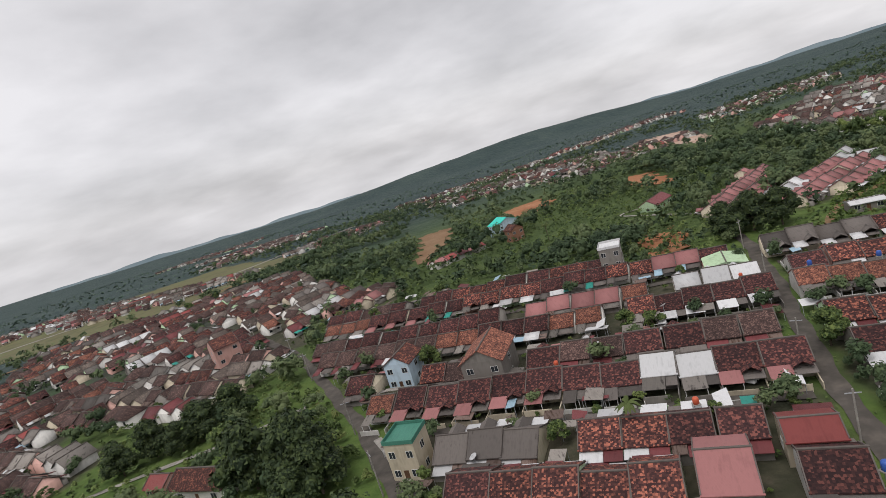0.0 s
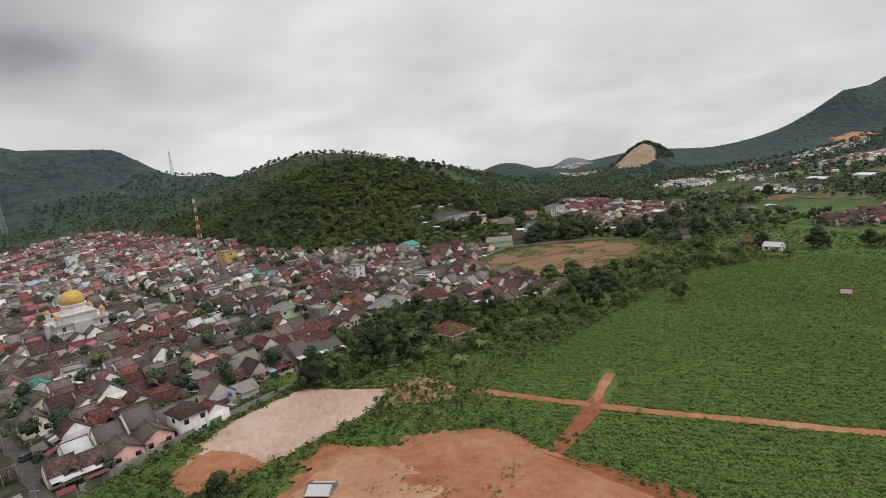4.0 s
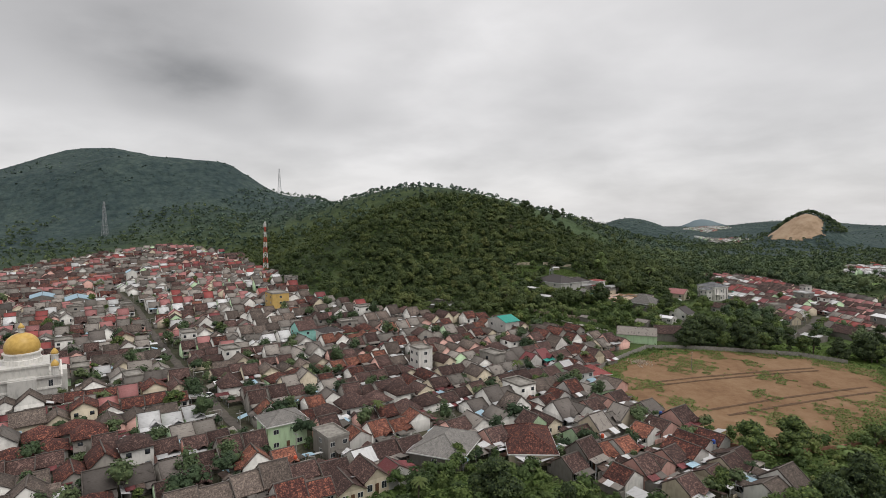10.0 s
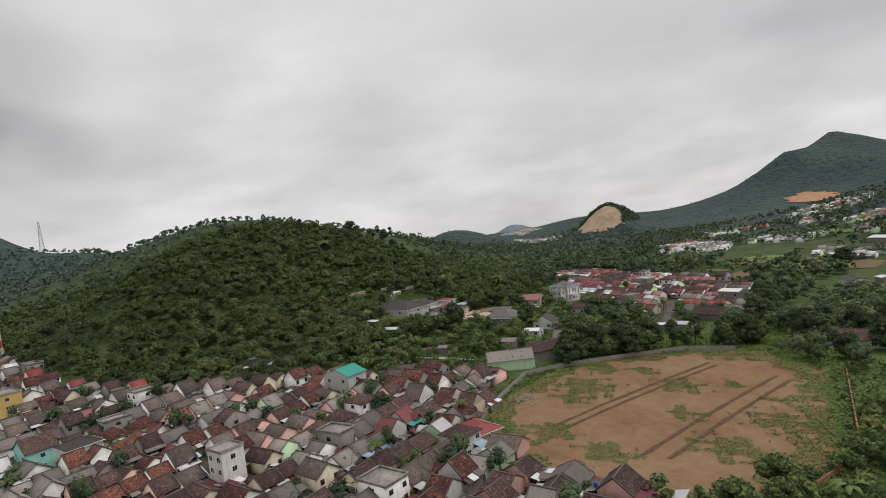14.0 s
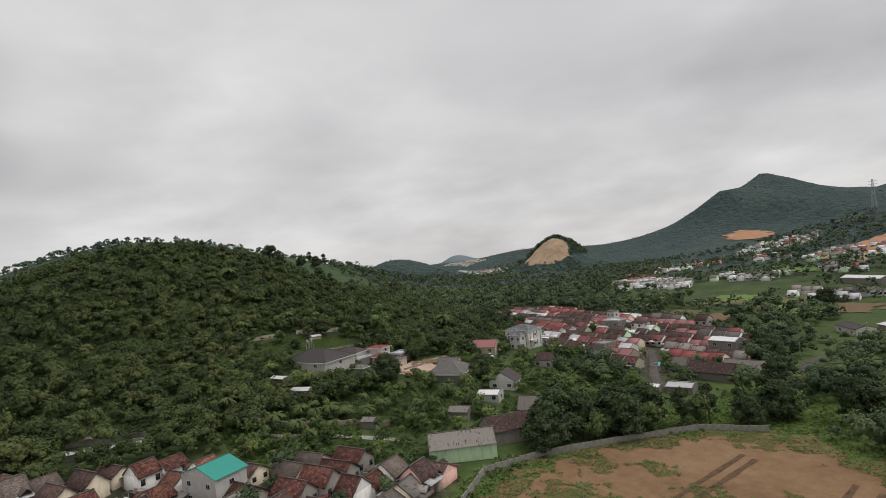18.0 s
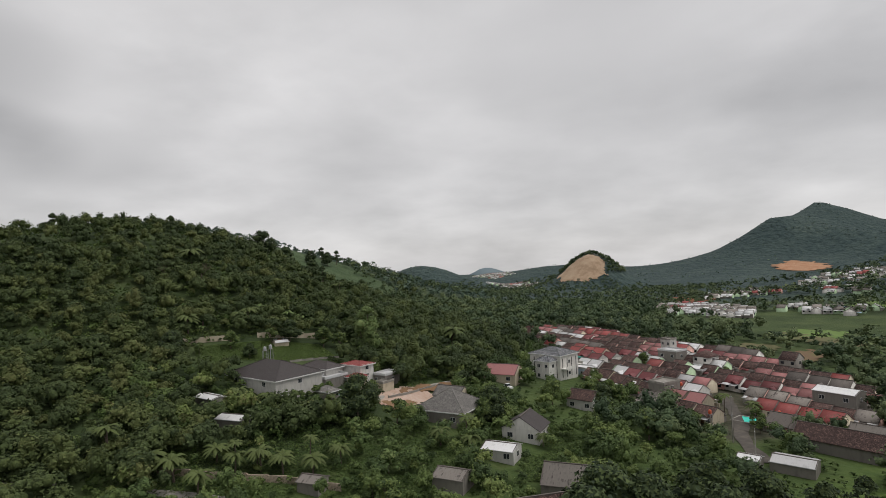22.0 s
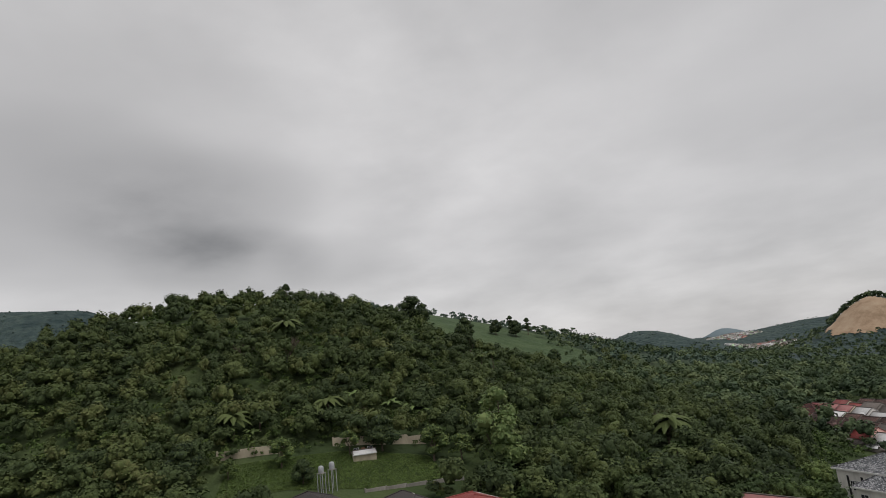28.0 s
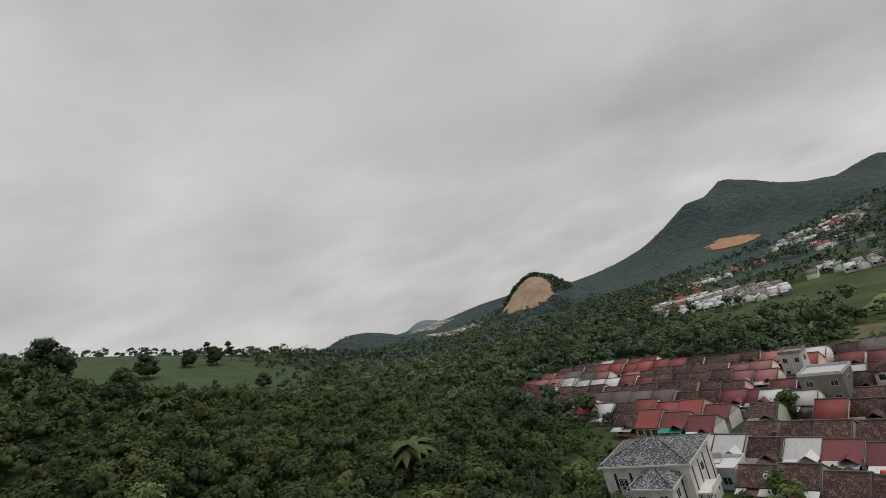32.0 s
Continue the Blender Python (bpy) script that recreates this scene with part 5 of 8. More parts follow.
def far_houses():
    """The rest of the town, joined into one mesh."""
    slots, V, L, S, MI, nv, nl = [], [], [], [], [], 0, 0
    for k, places in FAR_HOUSES.items():
        src = house(*TEMPLATES[k][0], windows="plain")
        tv, tl, ts, tm, n, ln = [], [], [], [], 0, 0
        for o in src.children_recursive:
            if o.name.startswith(("post", "yard_wall", "door")):
                continue
            me = o.data
            co = np.empty(len(me.vertices) * 3)
            me.vertices.foreach_get("co", co)
            lp = np.empty(len(me.loops), int)
            me.loops.foreach_get("vertex_index", lp)
            st = np.empty(len(me.polygons), int)
            me.polygons.foreach_get("loop_start", st)
            if me.materials[0] not in slots:
                slots.append(me.materials[0])
            tv.append(co.reshape(-1, 3))
            tl.append(lp + n)
            ts.append(st + ln)
            tm.append(np.full(len(st), slots.index(me.materials[0])))
            n, ln = n + len(tv[-1]), ln + len(lp)
        for o in (*src.children_recursive, src):
            bpy.data.objects.remove(o)
        tv, tl, ts, tm = map(np.concatenate, (tv, tl, ts, tm))
        for m in places:
            a = np.array(m)
            V.append(tv @ a[:3, :3].T + a[:3, 3])
            L.append(tl + nv)
            S.append(ts + nl)
            MI.append(tm)
            nv, nl = nv + n, nl + ln
    V, L, S, MI = map(np.concatenate, (V, L, S, MI))
    me = bpy.data.meshes.new("town_houses")
    me.vertices.add(len(V))
    me.vertices.foreach_set("co", V.astype(np.float32).ravel())
    me.loops.add(len(L))
    me.loops.foreach_set("vertex_index", L.astype(np.int32))
    me.polygons.add(len(S))
    me.polygons.foreach_set("loop_start", S.astype(np.int32))
    for m in slots:
        me.materials.append(m)
    me.polygons.foreach_set("material_index", MI.astype(np.int32))
    me.update(calc_edges=True)
    tagged(new("town_houses", me), "crowded low houses with tile and sheet roofs filling the town", "houses", kind="stuff")


def clear_of(x, y, r, slack=0.0):
    for line, wd in ROADS:
        if line_dist(line, x, y) < wd / 2 + r * (1.15 if x > 180 else 0.68) + slack:
            return False
    for px, py, pr in KEEP_CLEAR:
        if math.hypot(x - px, y - py) < pr + r:
            return False
    return True


def fill_rows(poly, turn, group, pick, back=13.2, front=15.0, miss=0.06, wobble=1.0, start=None, beyond=None, pale=()):
    """Rows of houses in a block, back to back and front to front; turn: the way the rows run, in degrees."""
    c, s = math.cos(radians(turn)), math.sin(radians(turn))
    us = [x * c + y * s for x, y in poly]
    vs = [-x * s + y * c for x, y in poly]
    v, row = min(vs) + 3, 0
    if start is not None:
        v = start - math.ceil((start - min(vs)) / (back + front)) * (back + front)
    while v < max(vs):
        u = min(us) + rng.uniform(0, 3)
        k, left = pick(), 0
        while u < max(us):
            if left <= 0:
                k, left = pick(), rng.choice((1, 2, 2, 3, 4))
                if TEMPLATES[k][2] == 99:
                    left = 1
            left -= 1
            w = TEMPLATES[k][0][0]
            uc = u + w / 2
            x, y = uc * c - v * s, uc * s + v * c
            if beyond and rng.random() < 0.6 * min(1.0, max(0.0, (x + y - beyond) / 200)):
                k, left = rng.choice(pale), 0
            if inside(poly, x, y) and rng.random() > miss and clear_of(x, y, 3.3):
                face = turn if row % 2 == 0 else turn + 180
                jx = rng.uniform(-1.1, 1.1) * wobble
                if wobble > 0.8 and rng.random() < 0.17:
                    face += rng.choice((90, -90))
                place_house(k, x - s * jx, y + c * jx, face + rng.uniform(-4, 4) * wobble, group)
                FOOT.append((x, y))
            u += w + rng.choice((0.02, 0.02, 0.02, 1.2 * wobble, 0.4 * wobble))
        v += back if row % 2 == 0 else front
        row += 1


WEIGHT = {0: 5, 1: 11, 2: 10, 3: 4, 4: 7, 5: 5, 6: 3, 7: 4, 8: 3, 9: 2, 10: 1, 11: 2, 12: 3, 13: 3, 14: 1, 15: 2, 16: 1, 17: 2, 18: 6, 19: 4}
LOW = [k for k, t in enumerate(TEMPLATES) if t[2] < 30 for _ in range(WEIGHT[t[2]])]
TALL = [k for k, t in enumerate(TEMPLATES) if t[2] == 99]

# ---- landmark buildings ----
def landmark(x, y, turn, w, d, h, kind, roof, wall, storeys=1, label="", category="house", clear=None, **more):
    more.setdefault("all_round", h > 2.6 and category not in ("shed", "warehouse", "workshop", "carport", "porch"))
    ob = house(w, d, h, kind, roof, wall, storeys=storeys, label=label, category=category, **more)
    ob.matrix_basis = pose(x, y, hz(x, y), 0, 0, turn)
    KEEP_CLEAR.append((x, y, clear or max(w, d) * (0.38 if x > 370 else 0.33)))
    if kind == "hip":
        # white fascia boards, and caps along the hips
        top, hx, hy = h * storeys, w / 2 + 0.5, d / 2 + 0.5
        peak = top + (more.get("rise") or 0.304 * w)
        bm = bmesh.new()
        for x0, y0, x1, y1 in ((-hx - 0.08, -hy - 0.08, hx + 0.08, -hy - 0.004), (-hx - 0.08, hy + 0.004, hx + 0.08, hy + 0.08), (-hx - 0.08, -hy - 0.003, -hx - 0.004, hy + 0.003), (hx + 0.004, -hy - 0.003, hx + 0.08, hy + 0.003)):
            box(bm, x0, y0, top - 0.42, x1, y1, top - 0.12)
        part("fascia", bm, M_FRAME, ob)
        ends = ((hy - hx, 0), (hx - hy, 0)) if w >= d else ((0, hx - hy), (0, hy - hx))
        for cx, cy in ((-hx, -hy), (hx, -hy), (hx, hy), (-hx, hy)):
            ex, ey = min(ends, key=lambda e: math.hypot(e[0] - cx, e[1] - cy))
            bm = bmesh.new()
            p, q = Vector((cx, cy, top - 0.13)), Vector((ex, ey, peak + 0.04))
            m = (q - p).to_track_quat("Z", "Y").to_matrix()
            ra = [bm.verts.new(p + m @ Vector((0.12 * math.cos(t), 0.12 * math.sin(t), 0))) for t in (0, 1.257, 2.513, 3.77, 5.027)]
            rb = [bm.verts.new(q + m @ Vector((0.12 * math.cos(t), 0.12 * math.sin(t), 0))) for t in (0, 1.257, 2.513, 3.77, 5.027)]
            for k in range(5):
                bm.faces.new((ra[k], ra[(k + 1) % 5], rb[(k + 1) % 5], rb[k]))
            part("hip_cap", bm, roof, ob)
    return ob


def lathe(profile, sides=24):
    bm = bmesh.new()
    prev = None
    for r, z in profile:
        ring = [bm.verts.new((r * math.cos(6.28319 * k / sides), r * math.sin(6.28319 * k / sides), z)) for k in range(sides)]
        if prev:
            for k in range(sides):
                bm.faces.new((prev[k], prev[(k + 1) % sides], ring[(k + 1) % sides], ring[k]))
        else:
            bm.faces.new(ring[::-1])
        prev = ring
    bm.faces.new(prev)
    return bm


def mosque(x, y, turn):
    ob = new("mosque")
    bm = bmesh.new()
    box(bm, -12, -11, -2, 12, 11, 10)
    box(bm, -13.5, -4, -2, 13.5, 4, 10.4)
    box(bm, -4, -13, -2, 4, 13, 10.4)
    part("hall", bm, M_WALL_WHITE, ob)
    for z, g in ((10.0, 0.5), (6.2, 0.25)):
        for a, b, c, e in ((-12 - g, -11 - g, 12 + g, -11), (-12 - g, 11, 12 + g, 11 + g), (-12 - g, -11, -12, 11), (12, -11, 12 + g, 11)):
            bm = bmesh.new()
            box(bm, a, b, z, c, e, z + 0.7)
            part("cornice", bm, M_WALL_WHITE, ob)
    bm = bmesh.new()
    box(bm, -8, -7.5, 10.0, 8, 7.5, 13.4)
    box(bm, -8.4, -7.9, 13.4, 8.4, 7.9, 14.0)
    part("upper_tier", bm, M_WALL_WHITE, ob)
    part("drum", lathe([(5.9, 14.0), (5.9, 15.6), (5.4, 15.7), (5.4, 17.4), (5.9, 17.5), (5.9, 18.0)], 32), M_WALL_WHITE, ob)
    part("dome", lathe([(5.0, 18.0), (5.4, 19.0), (5.4, 20.2), (5.0, 21.6), (4.2, 22.9), (3.0, 23.9), (1.6, 24.5), (0.8, 24.7)], 32), M_GOLD, ob, "ribbed gold dome", True)
    lan = part("lantern", lathe([(0.9, 24.5), (0.9, 26.0), (1.2, 26.1), (1.2, 26.4)], 16), M_WALL_WHITE, ob)
    part("lantern_dome", lathe([(1.0, 26.4), (1.0, 27.0), (0.5, 27.6), (0.1, 28.3)], 16), M_GOLD, lan, "", True)
    for sx in (-1, 1):
        for sy in (-1, 1):
            tu = part("turret", lathe([(1.2, 0), (1.2, 3.2), (1.5, 3.3), (1.5, 3.6)], 12), M_WALL_WHITE, ob)
            tu.matrix_basis = pose(sx * 10.4, sy * 9.4, 10.0)
            part("turret_dome", lathe([(1.2, 3.6), (1.3, 4.2), (0.9, 5.0), (0.1, 5.9)], 12), M_GOLD, tu, "", True)
    for k in range(-2, 3):
        for z in (1.2, 7.0):
            for side, f in ((-11.0, "-y"), (11.0, "+y")):
                if abs(k) > 0:
                    window_on(ob, k * 4.2, side, z, 1.3, 2.2, f)
            for side, f in ((-12.0, "-x"), (12.0, "+x")):
                if abs(k) == 2:
                    window_on(ob, side, k * 4.0, z, 1.3, 2.2, f)
    ob.matrix_basis = pose(x, y, hz(x, y), 0, 0, turn)
    KEEP_CLEAR.append((x, y, 14))
    return tagged(ob, "white mosque with a large gold dome and corner turrets", "mosque")


def lattice_tower(x, y, tall, base, label, bands=True, arms=False):
    ob = new("lattice_tower")
    n = 10

    def leg(k, a):
        s = base * (1 - 0.8 * k / n)
        return Vector((s * math.cos(a), s * math.sin(a), tall * k / n - 0.5))

    for k in range(n):
        bm = bmesh.new()
        paint_ = (M_RED_PAINT if k % 2 == 0 else M_WHITE_PAINT) if bands else M_STEEL
        for a in (0.785, 2.356, 3.927, 5.498):
            for j_, (p, q, r) in enumerate(((leg(k, a), leg(k + 1, a), 0.16), (leg(k, a), leg(k + 1, a + 1.571), 0.08), (leg(k + 1, a), leg(k, a + 1.571), 0.08), (leg(k + 1, a), leg(k + 1, a + 1.571), 0.08))):
                d = (q - p).to_track_quat("Z", "Y").to_matrix()
                ra = [bm.verts.new(p + d @ Vector((r * math.cos(t), r * math.sin(t), 0))) for t in (0, 1.571, 3.142, 4.712)]
                rb = [bm.verts.new(q + d @ Vector((r * math.cos(t), r * math.sin(t), 0))) for t in (0, 1.571, 3.142, 4.712)]
                for j in range(4):
                    bm.faces.new((ra[j], ra[(j + 1) % 4], rb[(j + 1) % 4], rb[j]))
                if bands:
                    part("leg" if j_ == 0 else "brace", bm, paint_, ob)
                    bm = bmesh.new()
        if bands:
            bm.free()
        else:
            part("section", bm, paint_, ob)
    if bands:
        for a in range(3):
            bm = bmesh.new()
            box(bm, 0.9, -0.2, tall - 4.5, 1.15, 0.2, tall - 2.0)
            part("antenna", bm, M_WHITE_PAINT, ob).matrix_basis = pose(0, 0, 0, 0, 0, a * 120)
    if arms:
        for z in (0.72, 0.82, 0.92):
            bm = bmesh.new()
            box(bm, -5, -0.15, tall * z, 5, 0.15, tall * z + 0.4)
            part("crossarm", bm, M_STEEL, ob)
    ob.matrix_basis = pose(x, y, hz(x, y))
    KEEP_CLEAR.append((x, y, base + 1))
    return tagged(ob, label, "tower")


mosque(352, 113, 27)
lattice_tower(590, 68, 41, 2.6, "red and white banded cell tower at the forest edge")
lattice_tower(392, -726, 46, 4.0, "grey steel power pylon on the far slope", False, True)
lattice_tower(560, -900, 40, 4.0, "grey steel power pylon above the cutting", False, True)
lattice_tower(930, 330, 45, 4.5, "grey steel power pylon in the forest", False, True)
lattice_tower(1180, 140, 45, 4.5, "grey steel power pylon on the ridge", False, True)

landmark(295, 15, -63, 11, 10, 3.6, "hip", M_TILE_GREY, M_WALL_GREEN, 2, "pale green two-storey house with grey hip roof", rise=2.2)
landmark(355, -31, 27, 6.5, 6.5, 3.2, "flat", M_CONCRETE, M_WALL_WHITE, 3, "narrow white three-storey tower house")
landmark(404, 8, -63, 10, 9, 3.6, "hip", M_SHEET_SLATE, M_WALL_WHITE, 2, "white two-storey house with dark hip roof", rise=1.8)
landmark(414, 21, 27, 11, 9, 3.4, "across", M_TILE_DARK, M_WALL_MINT, 2, "mint green house with dark gable roof")
landmark(478, 43, 27, 13, 10, 3.4, "flat", M_CONCRETE, M_WALL_YELLOW, 3, "ochre yellow three-storey block")
landmark(450, -47, 72, 10, 2.4, 1.7, "along", M_SHEET_WHITE, M_WALL_GREY, 1, "long low shed with pale roof at the foot of the hill", "shed", rise=0.3)
landmark(446, -61, 72, 10, 2.4, 1.7, "along", M_SHEET_WHITE, M_WALL_GREY, 1, "long low shed with pale roof at the foot of the hill", "shed", rise=0.3)
landmark(456, -54, 72, 9, 2.4, 1.7, "along", M_SHEET_GREY, M_WALL_GREY, 1, "long low shed with grey roof at the foot of the hill", "shed", rise=0.3)
landmark(402, -77, 27, 13, 9, 3.6, "across", M_SHEET_TEAL, M_WALL_WHITE, 2, "white house with teal green metal roof", rise=2.2)
landmark(333, -94, 10, 11, 8, 3.0, "hip", M_SHEET_RED, M_WALL_PINK, 1, "pink house with red hip roof beside the bare field", rise=1.8)
landmark(442, -173, 33, 15, 14, 3.6, "hip", M_TILE_GREY, M_WALL_GREY, 1, "large villa with grey hip roof", rise=4.6)
landmark(452, -179, 33, 9, 7, 3.2, "along", M_TILE_GREY, M_WALL_CREAM, 1, "annex with grey tile roof beside the villa")
landmark(476, -131, 25, 24, 17, 3.0, "hip", M_SHEET_SLATE, M_WALL_WHITE, 1, "wide pale villa with dark brown hip roof", rise=3.8)
landmark(480, -147, 25, 12, 7, 2.5, "hip", M_SHEET_SLATE, M_WALL_WHITE, 1, "white annex with dark brown roof", rise=1.7)
landmark(475, -157.5, 25, 8, 6, 2.6, "hip", M_SHEET_RED, M_WALL_WHITE, 2, "two-storey pavilion with red metal hip roof", rise=0.8)
landmark(469.5, -155, 25, 4.6, 4.2, 3.4, "hip", M_SHEET_RED, M_WALL_CREAM, 1, "small porch with red metal hip roof before the pavilion", "porch", rise=0.9)
landmark(463.8, -143.8, 25, 5, 4, 2.2, "hip", M_TILE_GREY, M_WALL_GREY, 1, "small garden pavilion with grey hip roof beside the pool", "pavilion", rise=1.2)
landmark(502, -139, 98, 5, 2.4, 1.2, "along", M_SHEET_WHITE, M_WALL_CREAM, 1, "small shed with white roof by the compound wall", "shed", rise=0.5)
landmark(466, -112, 25, 9, 4, 2.4, "along", M_SHEET_WHITE, M_WALL_GREY, 1, "white terrace roof beside the wide villa", "annex", rise=0.5)
landmark(472, -147.5, 25, 5, 9, 2.5, "flat", M_SHEET_WHITE, M_WALL_GREY, 1, "white carport roof between the villa and the pavilion", "carport")
landmark(466, -163, 25, 3, 5, 2.4, "flat", M_CONCRETE, M_WALL_CREAM, 1, "tan outbuilding with flat concrete roof", "annex")
landmark(406, -153, 35, 7, 6, 2.8, "along", M_SHEET_GREY, M_WALL_GREY, 1, "low shed with pale sheet roof among garden trees", "shed", rise=1.0)
landmark(453, -116, 40, 8, 4, 2.4, "along", M_SHEET_WHITE, M_WALL_GREY, 1, "small shed with white sheet roof in the orchard", "shed", rise=0.7)
landmark(417, -126, 40, 5, 4, 2.4, "along", M_SHEET_GREY, M_WALL_GREY, 1, "small hut with grey sheet roof by the lane", "hut", rise=0.7)
landmark(566, -297, 20, 12, 11, 3.0, "hip", M_TILE_MAROON, M_WALL_WHITE, 1, "white house with dark maroon hip roof ending the rows", rise=3.2)
landmark(471, -250, 10, 7, 6, 3.0, "flat", M_SHEET_WHITE, M_WALL_BLUE, 1, "low building with white roof beside the modern villa")
landmark(472, -304, 5, 9, 8, 3.4, "flat", M_SHEET_WHITE, M_WALL_GREY, 2, "grey two-storey block with white sheet roof among the rows")
landmark(-57, 104, -28, 15, 7, 3.2, "along", M_TILE_RED, M_WALL_WHITE, 1, "long white house with mottled dark red roof", rise=2.2)
landmark(-69, 111, -28, 6, 5, 2.8, "along", M_SHEET_RED, M_WALL_PINK, 1, "small house with red sheet roof")
landmark(471.5, -166, 25, 5, 7, 2.9, "flat", M_SHEET_WHITE, M_WALL_GREY, 1, "low annex with white sheet roof")
landmark(474, -238, 15, 14, 12, 4.4, "hip", M_TILE_SLATE, M_WALL_WHITE, 2, "white modern villa with slate hip roof and balcony", rise=2.2, clear=8)
KEEP_CLEAR.append((464, -229, 6))
landmark(469.5, -230.5, 15, 6, 5, 3.5, "hip", M_TILE_SLATE, M_WALL_WHITE, 2, "front wing of the modern villa with slate hip roof", "villa wing", rise=1.6)
landmark(470, -211, 35, 12, 9, 3.2, "along", M_SHEET_PINK, M_WALL_CREAM, 1, "tan house with faded red roof", rise=2.6)
landmark(437, -219, 20, 9, 7, 3.4, "along", M_TILE_DARK, M_WALL_WHITE, 1, "white house with dark red gable roof")
landmark(423, -185, 35, 10, 9, 3.2, "across", M_SHEET_SLATE, M_WALL_WHITE, 1, "white house with slate grey gable roof")
landmark(414, -171, 35, 8, 6, 2.8, "along", M_SHEET_WHITE, M_WALL_WHITE, 1, "small white house with low sheet roof", rise=0.8)
landmark(398, -290, 5, 12, 8, 3.4, "along", M_SHEET_WHITE, M_WALL_GREY, 2, "grey two-storey building with pale sheet roof", rise=1.0)
landmark(377, -227, 20, 9, 7, 2.5, "along", M_SHEET_WHITE, M_WALL_GREY, 1, "low building with bright white sheet roof", rise=0.7)
landmark(384, -221, 20, 5, 4, 2.2, "along", M_SHEET_WHITE, M_WALL_GREY, 1, "small shed with white sheet roof", "shed", rise=0.5)
landmark(378, -250, 10, 20, 9, 3.4, "along", M_TILE_DARK, M_WALL_GREY, 1, "long shed with dark tile roof", "shed")
landmark(372, -262, 10, 18, 8, 3.2, "along", M_SHEET_GREY, M_WALL_GREY, 1, "long shed with grey sheet roof", "shed")
landmark(482, -314, 5, 5, 5, 3.2, "flat", M_CONCRETE, M_WALL_WHITE, 3, "slim white water tower building", "tower")
landmark(382, -137, 62, 18, 9, 4.0, "along", M_SHEET_GREY, M_WALL_GREEN, 1, "long green-walled warehouse with grey sheet roof", "warehouse")
landmark(383, -156, 75, 18, 9, 4.0, "along", M_TILE_DARK, M_WALL_GREY, 1, "long warehouse with brown roof", "warehouse")
landmark(391, -173, 40, 12, 9, 3.8, "along", M_SHEET_GREY, M_WALL_GREY, 1, "warehouse with grey sheet roof", "warehouse")
landmark(376, -360, -38, 16, 9, 3.4, "along", M_SHEET_SLATE, M_WALL_WHITE, 1, "long white hall with dark sheet roof", "hall", rise=1.2)
landmark(366, -372, -38, 8, 7, 2.8, "along", M_SHEET_WHITE, M_WALL_GREY, 1, "white-roofed shed beside the hall", "shed", rise=0.6)
landmark(428, -512, -20, 30, 11, 4.0, "along", M_SHEET_WHITE, M_WALL_GREY, 1, "long warehouse with pale sheet roof in the valley", "warehouse", rise=1.4)
landmark(396, -532, -20, 26, 11, 4.0, "along", M_SHEET_WHITE, M_WALL_WHITE, 1, "long warehouse with white sheet roof in the valley", "warehouse", rise=1.4)
landmark(455, -296, 5, 12, 9, 3.0, "flat", M_SHEET_WHITE, M_WALL_GREY, 1, "low block with broad white sheet roof among the rows", clear=3)
landmark(130, 26, 60, 7.5, 4.5, 2.2, "along", M_SHEET_WHITE, M_WALL_WHITE, 1, "white shed on the red soil terrace", "shed", rise=1.2)
landmark(134, 20, 60, 5, 4, 2.2, "along", M_SHEET_WHITE, M_WALL_GREY, 1, "small white lean-to shed", "shed", rise=0.8)
landmark(115, 61, -26, 11, 9, 5.2, "along", M_SHEET_WHITE, M_WALL_CREAM, 1, "workshop with pale sheet roof", "workshop", rise=0.8)
landmark(107, 51, -26, 9, 11, 4.4, "along", M_SHEET_ORANGE, M_WALL_GREY, 1, "workshop with bright orange roof", "workshop", rise=0.7)
landmark(101, 43, -26, 8, 9, 3.4, "flat", M_SHEET_WHITE, M_WALL_BLUE, 1, "low workshop annex with white sheet roof", "workshop")
landmark(118, 106, -26, 8, 11, 3.3, "along", M_TILE_ORANGE, M_WALL_GREY, 3, "grey three-storey house with orange tile roof and balconies")
landmark(-15, 85, -26, 5.5, 6.0, 3.5, "flat", M_SHEET_GREEN, M_WALL_CREAM, 2, "tall beige tower house with green flat roof")
landmark(24.3, 55.2, -26, 6.6, 11, 4.4, "along", M_SHEET_PINK, M_WALL_GREY, 1, "house with broad faded pink metal roof", rise=2.0, clear=2.2)
landmark(37.4, 57.2, -26, 6.8, 6.4, 3.8, "along", M_SHEET_RED, M_WALL_CREAM, 1, "corner house with bright red metal roof", rise=1.2, clear=2.2)
landmark(-14, 125, -26, 6.5, 8, 3.2, "across", M_TILE_RED, M_WALL_BLUE, 2, "pale blue two-storey gabled house")
landmark(5, 110, -26, 9, 12, 3.4, "across", M_TILE_ORANGE, M_WALL_GREY, 2, "two-storey grey house with orange tile roof", rise=2.6)
landmark(-78, 196, 30, 9, 9, 3.3, "along", M_TILE_RED, M_WALL_PINK, 3, "tan three-storey house with red roof")
landmark(52, 151, -26, 6, 7, 3.2, "flat", M_SHEET_WHITE, M_WALL_GREY, 3, "bare grey three-storey house")
landmark(71, 126, -26, 9, 9, 3.0, "across", M_WALL_GREEN, M_WALL_GREEN, 1, "house with pale green sheet roof", rise=0.9)
landmark(53, 309, 20, 15, 10, 3.4, "across", M_TARP, M_WALL_BLUE, 2, "house wrapped in bright teal sheeting", rise=3.0)
landmark(50, 271, 20, 7, 7, 3.2, "across", M_TILE_RED, M_BRICK, 2, "bare brick house with red roof")
